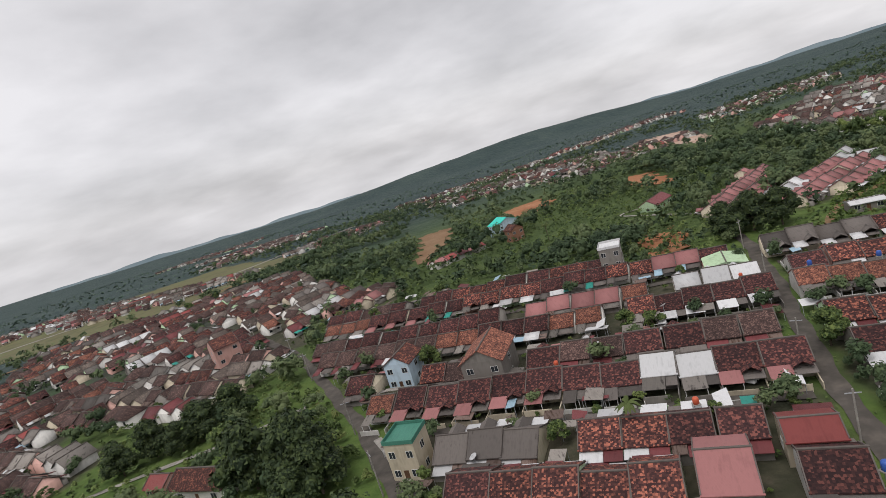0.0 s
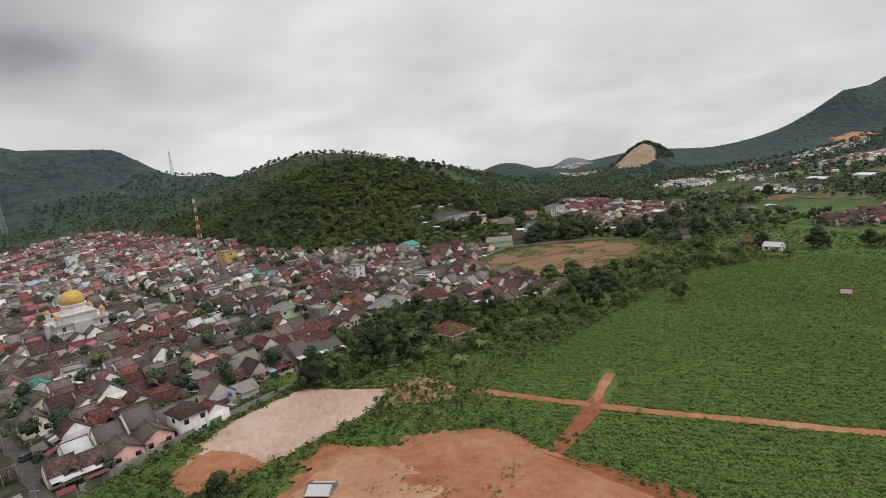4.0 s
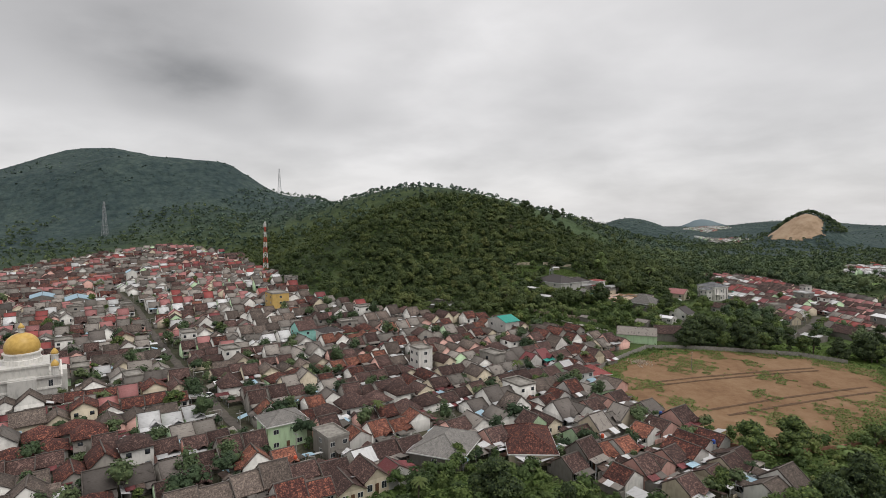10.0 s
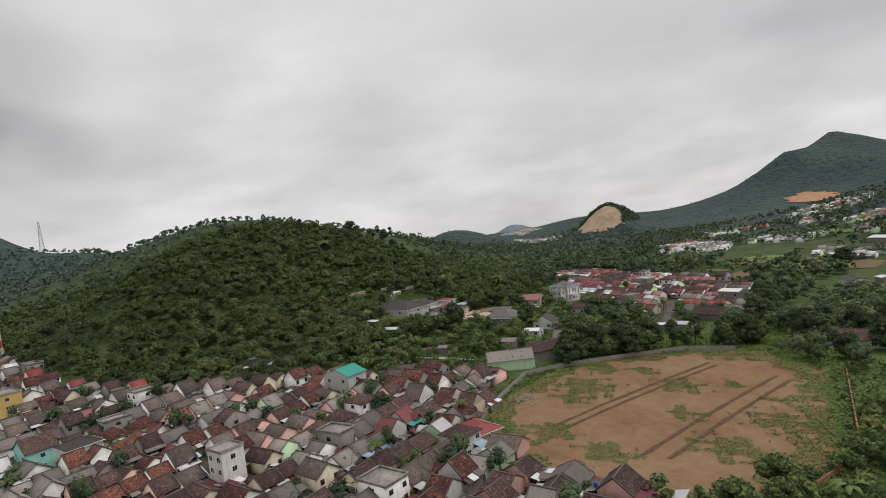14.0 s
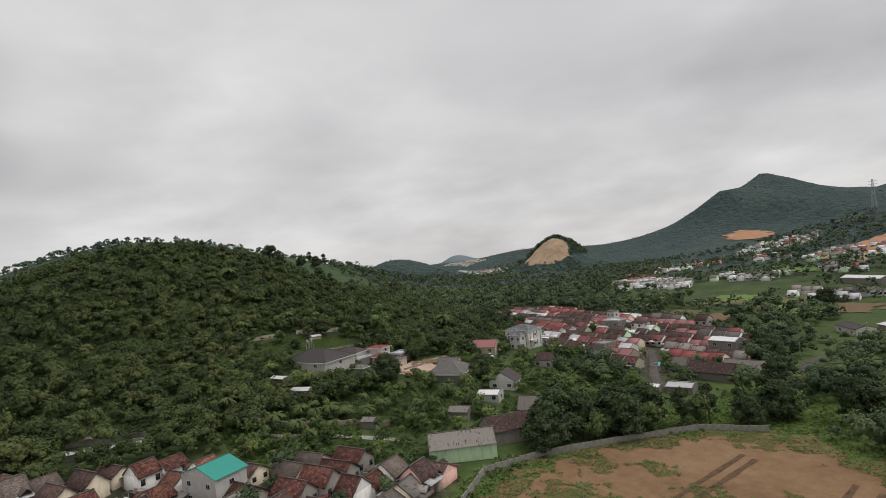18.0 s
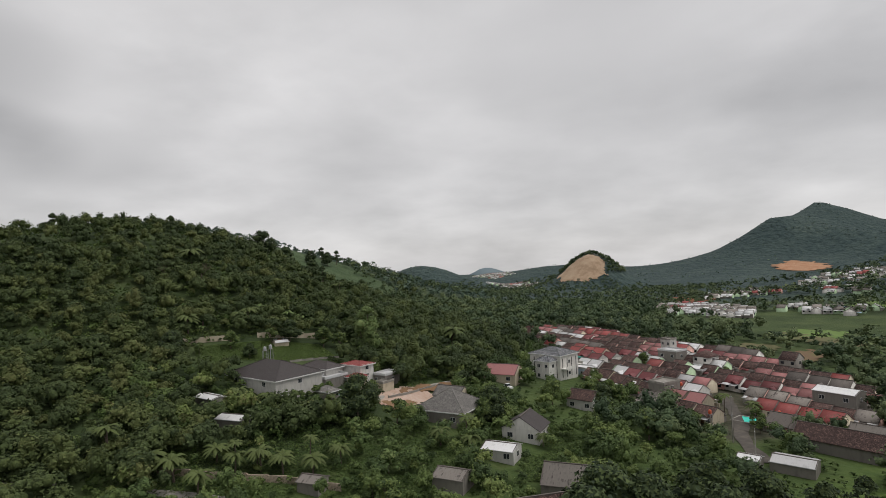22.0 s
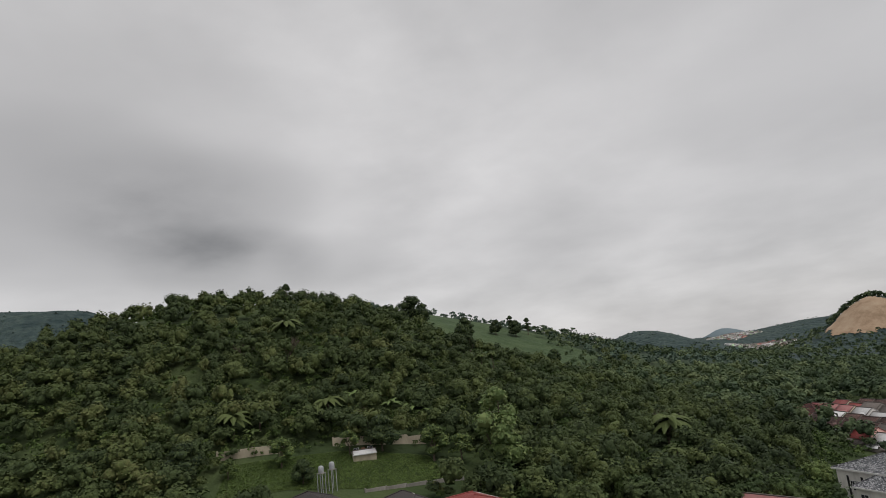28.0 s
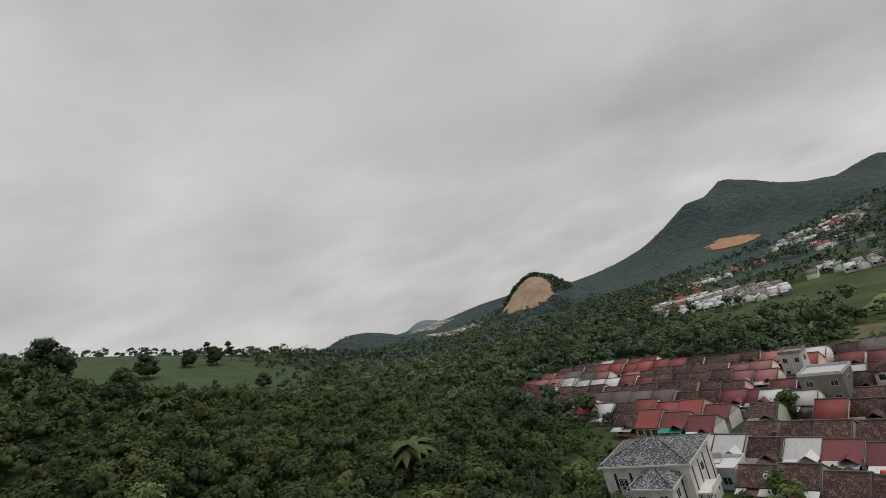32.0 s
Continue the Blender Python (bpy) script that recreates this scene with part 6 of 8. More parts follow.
landmark(217, -38, 20, 13, 11, 3.0, "hip", M_TILE_RED, M_WALL_CREAM, 1, "house with red tile hip roof among trees", rise=3.0)
landmark(279, -30, -30, 18, 14, 3.2, "hip", M_TILE_GREY, M_WALL_GREY, 1, "wide hall with weathered grey hip roof", "hall", rise=3.0)
landmark(277, -52, -10, 18, 12, 3.2, "hip", M_TILE_RED, M_WALL_CREAM, 1, "wide house with red tile hip roof", rise=3.2)
landmark(243, -227, 20, 9, 6, 2.8, "along", M_SHEET_WHITE, M_WALL_WHITE, 1, "white hut behind the hedge", "hut")
landmark(262, -232, 20, 8, 6, 3.0, "along", M_TILE_DARK, M_BRICK, 1, "brick hut with dark tile roof", "hut")
landmark(166, -169, 30, 3.5, 3, 1.8, "along", M_SHEET_GREY, M_BRICK, 1, "small field hut in the grass", "hut")
landmark(311, -234, 35, 18, 9, 3.2, "along", M_TILE_DARK, M_WALL_WHITE, 1, "row of white units with dark roofs", "row house")
landmark(176, 193, -38, 8, 6, 3.0, "along", M_SHEET_WHITE, M_BRICK, 1, "brick house with white sheet roof on the slope")
landmark(109, 236, 40, 17, 8, 3.2, "along", M_SHEET_MAROON, M_WALL_GREEN, 1, "long pale green house with maroon metal roof", rise=2.2)
landmark(122, 138, -26, 9, 5, 2.6, "along", M_SHEET_WHITE, M_WALL_GREY, 1, "open shed with white sheet roof on the slope", "shed", rise=0.5)
landmark(200, 173, 20, 9, 7, 3.2, "across", M_SHEET_RED, M_WALL_WHITE, 1, "house with red roof and white walls")
landmark(256, 102, 27, 9, 8, 3.6, "along", M_SHEET_TEAL, M_WALL_WHITE, 1, "house with dark green sheet roof")
landmark(627, 182, 27, 12, 7, 5.0, "along", M_SHEET_BLUE, M_WALL_WHITE, 2, "white hall with curved blue gable", "hall")
landmark(545, 185, 27, 24, 14, 4.5, "along", M_SHEET_BLUE, M_WALL_GREY, 1, "market hall with blue sheet roof", "hall", rise=2.0)
landmark(560, 215, 27, 24, 14, 4.5, "along", M_SHEET_BLUE, M_WALL_GREY, 1, "market hall with blue sheet roof", "hall", rise=2.0)

# black stripes of the modern villa
for k in range(4):
    bm = bmesh.new()
    box(bm, -4 + k * 2.6, -6.05, 0.2, -3.6 + k * 2.6, -6.0, 7.4)
    st = part("stripe_panel", bm, M_STRIPE)
    st.parent = next(o for o in bpy.data.objects if o.get("label", "").startswith("white modern villa"))
for k in range(5):
    bm = bmesh.new()
    box(bm, -5.6 + k * 2.6, 6.0, 0.2, -5.2 + k * 2.6, 6.05, 7.4)
    part("stripe_panel", bm, M_STRIPE, st.parent)
for k in range(4):
    bm = bmesh.new()
    box(bm, -7.05, -4.8 + k * 3.0, 0.2, -7.0, -4.4 + k * 3.0, 7.4)
    part("stripe_panel", bm, M_STRIPE, st.parent)
for k in range(4):
    for z in (0.9, 4.8):
        window_on(st.parent, -4.1 + k * 2.6, 6.0, z, 1.2, 1.5, "+y")
bm = bmesh.new()
box(bm, -9.4, 0.5, 3.6, -7.0, 5.5, 3.85)
box(bm, -9.4, 0.5, 3.85, -9.3, 5.5, 4.7)
part("balcony", bm, M_WALL_WHITE, st.parent)
bm = bmesh.new()
box(bm, -7.8, -8.2, 3.7, -1, -6.0, 3.95)
box(bm, -7.8, -8.2, 3.95, -1, -8.1, 4.9)
part("balcony", bm, M_WALL_WHITE, st.parent)


def pond(name, x, y, w, d, turn, material, label, category):
    ob = new(name)
    bm = bmesh.new()
    for a, b, c, e in ((-w / 2 - 0.4, -d / 2 - 0.4, w / 2 + 0.4, -d / 2), (-w / 2 - 0.4, d / 2, w / 2 + 0.4, d / 2 + 0.4), (-w / 2 - 0.4, -d / 2, -w / 2, d / 2), (w / 2, -d / 2, w / 2 + 0.4, d / 2)):
        box(bm, a, b, -1.5, c, e, 0.45)
    part("rim", bm, M_CONCRETE, ob)
    bm = bmesh.new()
    box(bm, -w / 2, -d / 2, -1.5, w / 2, d / 2, 0.3)
    part("water", bm, material, ob)
    ob.matrix_basis = pose(x, y, hz(x, y), 0, 0, turn)
    KEEP_CLEAR.append((x, y, max(w, d) * 0.55))
    return tagged(ob, label, category)


pond("pool", 464, -149, 7, 4, 25, M_POOL, "small blue swimming pool by the villa", "pool")
for cx, cy, cr in ((455, -162, 5), (459, -170, 4), (463, -177, 4), (467, -184, 3), (494, -118, 6), (496, -128, 6), (497, -138, 6), (496, -148, 5), (464, -137, 3)):
    KEEP_CLEAR.append((cx, cy, cr))
pond("pond", 406, -255, 7, 6, 10, M_TARP, "green pond with a low rim", "pond")


def wall_along(line, high, material, label, thick=0.25, step=4.0):
    """A boundary wall, panel by panel, that steps with the ground."""
    ob = new("boundary_wall")
    ob.location = (line[0][0], line[0][1], hz(*line[0]))
    for (x0, y0), (x1, y1) in zip(line, line[1:]):
        n = max(1, round(math.hypot(x1 - x0, y1 - y0) / step))
        ln = math.hypot(x1 - x0, y1 - y0) / n
        for k in range(n):
            cx, cy = x0 + (x1 - x0) * (k + 0.5) / n, y0 + (y1 - y0) * (k + 0.5) / n
            bm = bmesh.new()
            box(bm, -ln / 2, -thick / 2, -1.5, ln / 2, thick / 2, high)
            box(bm, -ln / 2, -thick / 2 - 0.08, high, -ln / 2 + 0.3, thick / 2 + 0.08, high + 0.2)
            p = part("panel", bm, material, ob)
            p.matrix_basis = Matrix.Translation(-ob.location) @ pose(cx, cy, hz(cx, cy), 0, 0, math.degrees(math.atan2(y1 - y0, x1 - x0)))
    return tagged(ob, label, "wall")


wall_along([(338, -96), (349, -108), (368, -134), (366, -152), (359, -172), (350, -195), (336, -206)], 1.9, M_CONCRETE, "pale concrete wall round the bare field")
wall_along([(280, -94), (263, -115), (266, -150), (297, -203)], 1.3, M_BRICK, "low brick wall along the bare field")
wall_along([(162, 67), (184, 40), (199, 20)], 1.9, M_CONCRETE, "grey concrete wall beside the gravel lot")
wall_along([(503, -108), (505, -122)], 1.8, M_WALL_CREAM, "pale compound wall below the forest")
wall_along([(507, -132), (508.5, -153)], 1.9, M_WALL_CREAM, "pale compound wall below the forest")
wall_along([(437, -98), (431, -107), (422, -122), (414, -131)], 1.5, M_STONE, "stone retaining wall of the orchard terrace")
wall_along([(452, -42), (448, -60), (441, -76)], 1.3, M_CONCRETE, "low pale wall at the foot of the hill")
wall_along([(459, -38), (455, -56), (449, -74)], 1.3, M_CONCRETE, "low pale wall at the foot of the hill")
wall_along([(446, -30), (452, -45), (448, -66), (440, -80)], 1.5, M_CONCRETE, "low pale wall at the foot of the hill")

for k, (tx, ty) in enumerate(((8, 262), (14, 266), (20, 269.5), (26, 273), (32, 276.5))):
    landmark(tx, ty, 211, 6.6, 7, 2.8, "along", (M_SHEET_PINK, M_SHEET_RED, M_SHEET_MAROON)[k % 3], M_WALL_WHITE, 1, "terraced house with red sheet roof on the slope", canopy=M_SHEET_WHITE, rise=1.5, windows="plain", all_round=False)
KEEP_CLEAR += [(460, -147, 3.2), (461, -152, 3.2)]
for cx, cy, cr in TREE_BELT:
    KEEP_CLEAR.append((cx, cy, cr + 1))
ROW_RED = [k for k in LOW for _ in range({1: 1, 10: 8, 14: 8, 15: 5, 16: 7, 17: 4}.get(TEMPLATES[k][2], 0))]
ROW_DARK = [k for k in LOW for _ in range({1: 2, 2: 1, 4: 1, 13: 2, 14: 6, 17: 4}.get(TEMPLATES[k][2], 0))]
PINK_TERRACED = [k for k in LOW if TEMPLATES[k][2] == 16]
PINKISH = [k for k in LOW if TEMPLATES[k][2] in (14, 16)]
PALE = [k for k in LOW if TEMPLATES[k][2] in (5, 9, 10)]
W14 = [k for k in LOW if TEMPLATES[k][2] == 14]
GREYS = [k for k in LOW if TEMPLATES[k][2] in (9, 13, 17, 18, 19)]
fill_rows(ROW_BLOCK, -26, "row houses west of the street", lambda: rng.choice(ROWISH), back=11.6, front=19.4, wobble=0.5, miss=0.02, start=60)
fill_rows(EAST_BLOCK, -26, "row houses east of the street", lambda: rng.choice(ROWISH), back=11.6, front=19.4, wobble=0.5, miss=0.02, start=60)
cr, sr = math.cos(radians(-26)), math.sin(radians(-26))
for poly, us in ((ROW_BLOCK, range(-130, 60, 2)), (EAST_BLOCK, range(-20, 110, 2))):
    for v in (50.3, 81.3, 112.3, 143.3, 174.3):
        run = [(u * cr - v * sr, u * sr + v * cr) for u in us if inside(poly, u * cr - v * sr, u * sr + v * cr)]
        if len(run) > 4:
            strip("lane", [run[0], run[len(run) // 2], run[-1]], 2.6, M_ROAD, label="narrow lane between the row houses")
fill_rows(TOWN, -63, "houses of the old town", lambda: rng.choice(LOW * 3 + GREYS * 3 + PALE * 2 + PINKISH) if rng.random() > 0.1 else rng.choice(TALL), back=10.6, front=12.4, miss=0.09, beyond=430, pale=PINK_TERRACED * 4 + W14 * 2 + PALE)
fill_rows(ROW_TOWN, 5, "row houses below the hill", lambda: rng.choice(ROW_RED), back=10.0, front=12.5, miss=0.02, wobble=0.3)
fill_rows(ROW_TOWN_WEST, 5, "row houses below the hill", lambda: rng.choice(ROW_DARK + ROW_RED) if rng.random() > 0.06 else rng.choice(TALL), back=10.5, front=13.0, miss=0.08, wobble=0.6)
fill_rows(NORTH_TOWN, 40, "", lambda: rng.choice(LOW + ROWISH * 2 + PALE), back=11.5, front=12.5, miss=0.16)
fill_rows(WEST_TOWN, 40, "", lambda: rng.choice(LOW + ROWISH), back=12, front=13.5, miss=0.28)
fill_rows(PINK_ROWS, 40, "", lambda: rng.choice(PINK_TERRACED), back=8.6, front=9.6, miss=0.0, wobble=0.2)
fill_rows(PINK_TERRACE, 30, "", lambda: rng.choice(PINK_TERRACED * 3 + W14), back=8.6, front=9.6, miss=0.0, wobble=0.2)
fill_rows(GROVE_ROWS, -32, "", lambda: rng.choice(LOW), back=11, front=12, miss=0.06)
fill_rows(GROVE_HOUSES, -32, "", lambda: rng.choice(LOW), back=11, front=12, miss=0.08)
fill_rows(FAR_TOWN, -63, "", lambda: rng.choice(LOW + PALE * 3 + PINKISH * 3), miss=0.15)
fill_rows(BACK_TOWN, -63, "", lambda: rng.choice(LOW + PALE * 2 + W14 + PINK_TERRACED * 14), back=11, front=12, miss=0.06)
fill_rows(SOUTH_TOWN, 60, "", lambda: rng.choice(LOW), miss=0.25)
VILLAGES = ([(600, -690), (556, -673), (590, -740), (640, -750)], [(469, -548), (445, -545), (452, -590), (492, -592)], [(700, -640), (740, -690), (720, -760), (660, -720)], [(600, -780), (690, -790), (690, -870), (600, -860)], [(450, -600), (540, -640), (540, -720), (420, -690)],
            [(700, 250), (800, 230), (800, 330), (700, 330)], [(-420, 600), (-200, 480), (-150, 560), (-380, 720)], [(150, 480), (330, 560), (300, 660), (120, 560)],
            [(-460, 600), (-380, 640), (-420, 760), (-520, 700)], [(-300, 800), (-180, 820), (-150, 920), (-300, 930)], [(40, 640), (260, 640), (260, 740), (40, 740)], [(-150, 640), (-60, 600), (0, 680), (-100, 720)],
            [(-300, 880), (-150, 900), (-120, 1010), (-260, 1000)], [(-560, 1300), (-350, 1350), (-350, 1500), (-560, 1480)], [(0, 900), (250, 900), (300, 1000), (0, 980)], [(300, 1000), (600, 1050), (600, 1150), (350, 1130)],
            [(40, 580), (130, 572), (280, 690), (270, 730), (90, 690)], [(400, 640), (560, 640), (640, 760), (450, 760)], [(-380, 1040), (-200, 1060), (-200, 1120), (-380, 1110)], [(400, -432), (450, -434), (455, -470), (400, -480)], [(500, -520), (560, -530), (560, -565), (500, -560)], [(2050, -1280), (2300, -1330), (2300, -1420), (2050, -1380)], [(1250, -780), (1400, -800), (1400, -880), (1250, -860)])
for v in VILLAGES:
    fill_rows(v, 20, "", lambda: rng.choice(PALE + W14 * 4) if v[0][1] < 0 else rng.choice(LOW + PALE * 2 + PINKISH * 2), miss=0.4, wobble=2.0)
WHITE_ROW = [(614, -470), (542, -480), (572, -524), (655, -566), (672, -530)]
fill_rows(WHITE_ROW, 30, "", lambda: rng.choice(PALE + [k for k in LOW if TEMPLATES[k][2] == 14] * 4), back=11, front=12, miss=0.05)
far_houses()
wall_along([(489, -139), (490.5, -147), (493, -159)], 0.6, M_CONCRETE, "low stone edge below the lawn")
wall_along([(459, -161), (461, -169), (466, -181)], 0.9, M_CONCRETE, "low broken wall along the earth bank")

# ---- vegetation ----
GOLD = (1 + 5 ** 0.5) / 2
ICO_V = np.array([(s * a, t * b, 0) for a, b in ((1, GOLD),) for s in (-1, 1) for t in (-1, 1)] + [(0, s, t * GOLD) for s in (-1, 1) for t in (-1, 1)] + [(t * GOLD, 0, s) for s in (-1, 1) for t in (-1, 1)], float)
ICO_V /= np.linalg.norm(ICO_V[0])
ICO_F = np.array([(a, b, c) for a in range(12) for b in range(a + 1, 12) for c in range(b + 1, 12)
                  if max(np.linalg.norm(ICO_V[a] - ICO_V[b]), np.linalg.norm(ICO_V[b] - ICO_V[c]), np.linalg.norm(ICO_V[a] - ICO_V[c])) < 1.1])
ICO_F = np.array([f if np.dot(np.cross(ICO_V[f[1]] - ICO_V[f[0]], ICO_V[f[2]] - ICO_V[f[0]]), ICO_V[f[0]]) > 0 else f[::-1] for f in ICO_F])


def tuft(n, centre, radii, size, seed, up_bias=0.5):
    """n leaf-clump quads over an ellipsoid: vertices and faces."""
    r = np.random.RandomState(seed)
    p = r.normal(size=(n, 3))
    p /= np.linalg.norm(p, axis=1)[:, None]
    p[:, 2] = np.where(p[:, 2] < -0.3, -p[:, 2] * 0.6, p[:, 2])
    rad = 0.72 + 0.28 * r.random((n, 1))
    c = np.asarray(centre) + p * rad * np.asarray(radii)
    nrm = p + r.normal(scale=0.45, size=(n, 3)) + (0, 0, up_bias)
    nrm /= np.linalg.norm(nrm, axis=1)[:, None]
    a = np.cross(nrm, r.normal(size=(n, 3)))
    a /= np.linalg.norm(a, axis=1)[:, None]
    b = np.cross(nrm, a)
    s = size * (0.6 + 0.8 * r.random((n, 1)))
    bend = nrm * s * 0.25
    v = np.stack([c - a * s - bend, c + a * s * 0.9 - bend, c + b * s * 1.1], 1).reshape(-1, 3)
    f = np.arange(3 * n).reshape(n, 3)
    core = np.asarray(centre) + ICO_V * (0.5 + 0.3 * r.random((12, 1))) * np.asarray(radii)
    return np.concatenate([v, core]), np.concatenate([f, ICO_F + 3 * n])


def tree(seed, tall, wide, material, size=0.36, clumps=18, per=84, base=0.3):
    """A broadleaf tree: tapered trunk with limbs and a ragged crown of leaf clumps."""
    r = random.Random(seed)
    ob = new("tree")
    bm = bmesh.new()

    def limb(p0, p1, r0, r1):
        d = (Vector(p1) - Vector(p0))
        q = d.to_track_quat("Z", "Y").to_matrix()
        ra = [bm.verts.new(Vector(p0) + q @ Vector((r0 * math.cos(t), r0 * math.sin(t), 0))) for t in (0, 1.257, 2.513, 3.77, 5.027)]
        rb = [bm.verts.new(Vector(p1) + q @ Vector((r1 * math.cos(t), r1 * math.sin(t), 0))) for t in (0, 1.257, 2.513, 3.77, 5.027)]
        for k in range(5):
            bm.faces.new((ra[k], ra[(k + 1) % 5], rb[(k + 1) % 5], rb[k]))

    fork = tall * base
    limb((0, 0, -0.5), (0.1, 0, fork), tall * 0.032, tall * 0.022)
    V, F, n = [], [], 0
    for k in range(clumps):
        t = r.uniform(0, 6.283)
        q = math.sqrt(r.random())
        z = fork + (tall - fork) * r.uniform(0.12, 1.0)
        shape = math.sin(min(1, (z - fork) / (tall - fork) * 0.85 + 0.18) * math.pi) ** 0.6
        x, y = q * wide * 0.4 * shape * math.cos(t), q * wide * 0.4 * shape * math.sin(t)
        rad = wide * r.uniform(0.15, 0.24)
        if k % 3 == 0:
            limb((0.1, 0, fork * r.uniform(0.85, 1.0)), (x, y, z), tall * 0.014, tall * 0.004)
        v, f = tuft(per, (x, y, z - rad * 0.3), (rad, rad, rad * 0.8), size, seed * 97 + k)
        V.append(v)
        F.append(f + n)
        n += len(v)
    part("trunk", bm, M_BARK, ob)
    crown = new("crown", quads("crown", np.concatenate(V), np.concatenate(F), material))
    crown.parent = ob
    return ob


def palm(seed, tall, fronds=13, reach=2.6):
    r = random.Random(seed)
    ob = new("palm_tree")
    bm = bmesh.new()
    prev = None
    for k in range(7):
        z, rad = tall * k / 6 - 0.3, 0.2 - 0.012 * k
        ring = [bm.verts.new((0.35 * (k / 6) ** 2 + rad * math.cos(t * 1.047), rad * math.sin(t * 1.047), z)) for t in range(6)]
        if prev:
            for j in range(6):
                bm.faces.new((prev[j], prev[(j + 1) % 6], ring[(j + 1) % 6], ring[j]))
        prev = ring
    part("trunk", bm, M_BARK, ob)
    for k in range(fronds):
        a = 6.283 * k / fronds + r.uniform(-0.2, 0.2)
        lift = r.uniform(0.2, 1.3)
        V, F = [], []
        for j in range(7):
            s = j / 6
            rr = reach * s
            zz_ = tall - 0.3 + reach * (lift * s - (0.55 + lift * 0.6) * s * s)
            wd = reach * 0.16 * math.sin(0.35 + 2.7 * s) + 0.02
            V += [(0.35 + rr * math.cos(a) - wd * math.sin(a), rr * math.sin(a) + wd * math.cos(a), zz_ - wd * 0.5), (0.35 + rr * math.cos(a), rr * math.sin(a), zz_),
                  (0.35 + rr * math.cos(a) + wd * math.sin(a), rr * math.sin(a) - wd * math.cos(a), zz_ - wd * 0.5)]
        for j in range(6):
            F += [(3 * j, 3 * j + 1, 3 * j + 4, 3 * j + 3), (3 * j + 1, 3 * j + 2, 3 * j + 5, 3 * j + 4)]
        part("frond", (V, F), M_PALM, ob)
    return ob


TREES = [
    tagged(tree(1, 9.0, 8.5, M_LEAF, size=0.34, clumps=22, per=110, base=0.24), "spreading broadleaf tree with mid-green crown", "tree"),
    tagged(tree(2, 10.0, 10.5, M_LEAF_DARK, size=0.34, clumps=30, per=130, base=0.22), "dense dark green broadleaf tree", "tree"),
    tagged(tree(3, 7.0, 6.0, M_LEAF, clumps=13), "small rounded broadleaf tree", "tree"),
    tagged(tree(4, 12.0, 7.0, M_LEAF_DARK, size=0.34, clumps=24, per=110, base=0.2), "tall dark green broadleaf tree", "tree"),
    tagged(tree(5, 5.0, 5.0, M_LEAF_BRIGHT, clumps=12, base=0.2), "low bright green fruit tree", "tree"),
    tagged(tree(6, 4.0, 4.5, M_LEAF, clumps=11, base=0.15), "low leafy shrub tree", "tree"),
]
FEATHERY = tagged(tree(7, 14.0, 9.0, M_LEAF_BRIGHT, size=0.3, clumps=34, per=120, base=0.15), "tall light green feathery tree", "tree")
PALMS = [tagged(palm(11, 8.0), "coconut palm with drooping fronds", "palm tree"), tagged(palm(12, 3.4, 19, 2.7), "young palm with arching fronds", "palm tree")]
FIRST = set()


def plant(src, x, y, s=1.0, group="garden and roadside trees"):
    m = pose(x, y, hz(x, y), 0, 0, rng.uniform(0, 360))
    if src.name not in FIRST:
        FIRST.add(src.name)
        src.matrix_basis = m @ Matrix.Diagonal((s, s, s, 1))
        ob = src
    else:
        ob = repeat(src, m @ Matrix.Diagonal((s, s, s * rng.uniform(0.9, 1.1), 1)))
    ob["group"] = group
    return ob


def house_free(x, y):
    """Away from every building that stands alone, with more room before its front than behind it."""
    x, y = np.asarray(x, float), np.asarray(y, float)
    r = np.ones(x.shape, bool)
    for px, py, pr in KEEP_CLEAR:
        r &= np.hypot(x - px, y - py) > pr + 2.0
        if px > 370 and py < -85:
            r &= line_dist([(px, py), (px - 7, py + 4)], x, y) > pr + 0.5
    return r


# belts of trees: line, how many, sideways spread, kinds
BELTS = (
    ([(176, -30), (205, -70), (225, -105), (240, -150), (250, -190)], 25, 9, (0, 1, 2, 5, 5)),
    ([(190, 10), (215, -10), (235, -35), (225, -60), (205, -45)], 33, 14, (0, 1, 2, 3, 5)),
    ([(262, -115), (255, -150), (262, -185), (285, -212)], 14, 8, (0, 2, 5)),
    ([(372, -150), (365, -180), (345, -215), (320, -225)], 18, 8, (1, 3, 1, 0)),
    ([(250, -230), (200, -262), (170, -300)], 12, 5, (1, 5, 2)),
    ([(122, 33), (110, 28), (97, 24), (84, 16)], 16, 4, (2, 5, 5, 4)),
    ([(-30, 60), (-45, 90), (-50, 110)], 5, 6, (1, 0, 2)),
    ([(-62, 140), (-85, 165), (-105, 190)], 7, 9, (0, 2, 4, 5)),
    ([(300, -230), (340, -240), (375, -255), (390, -275)], 18, 14, (1, 3, 0, 2)),
    ([(400, -140), (430, -120), (455, -150), (430, -190)], 33, 18, (0, 1, 2, 4, 5)),
    ([(410, -200), (440, -225), (470, -235)], 18, 10, (0, 1, 2, 4)),
    ([(250, 195), (300, 150), (200, 150)], 6, 10, (0, 2)),
)
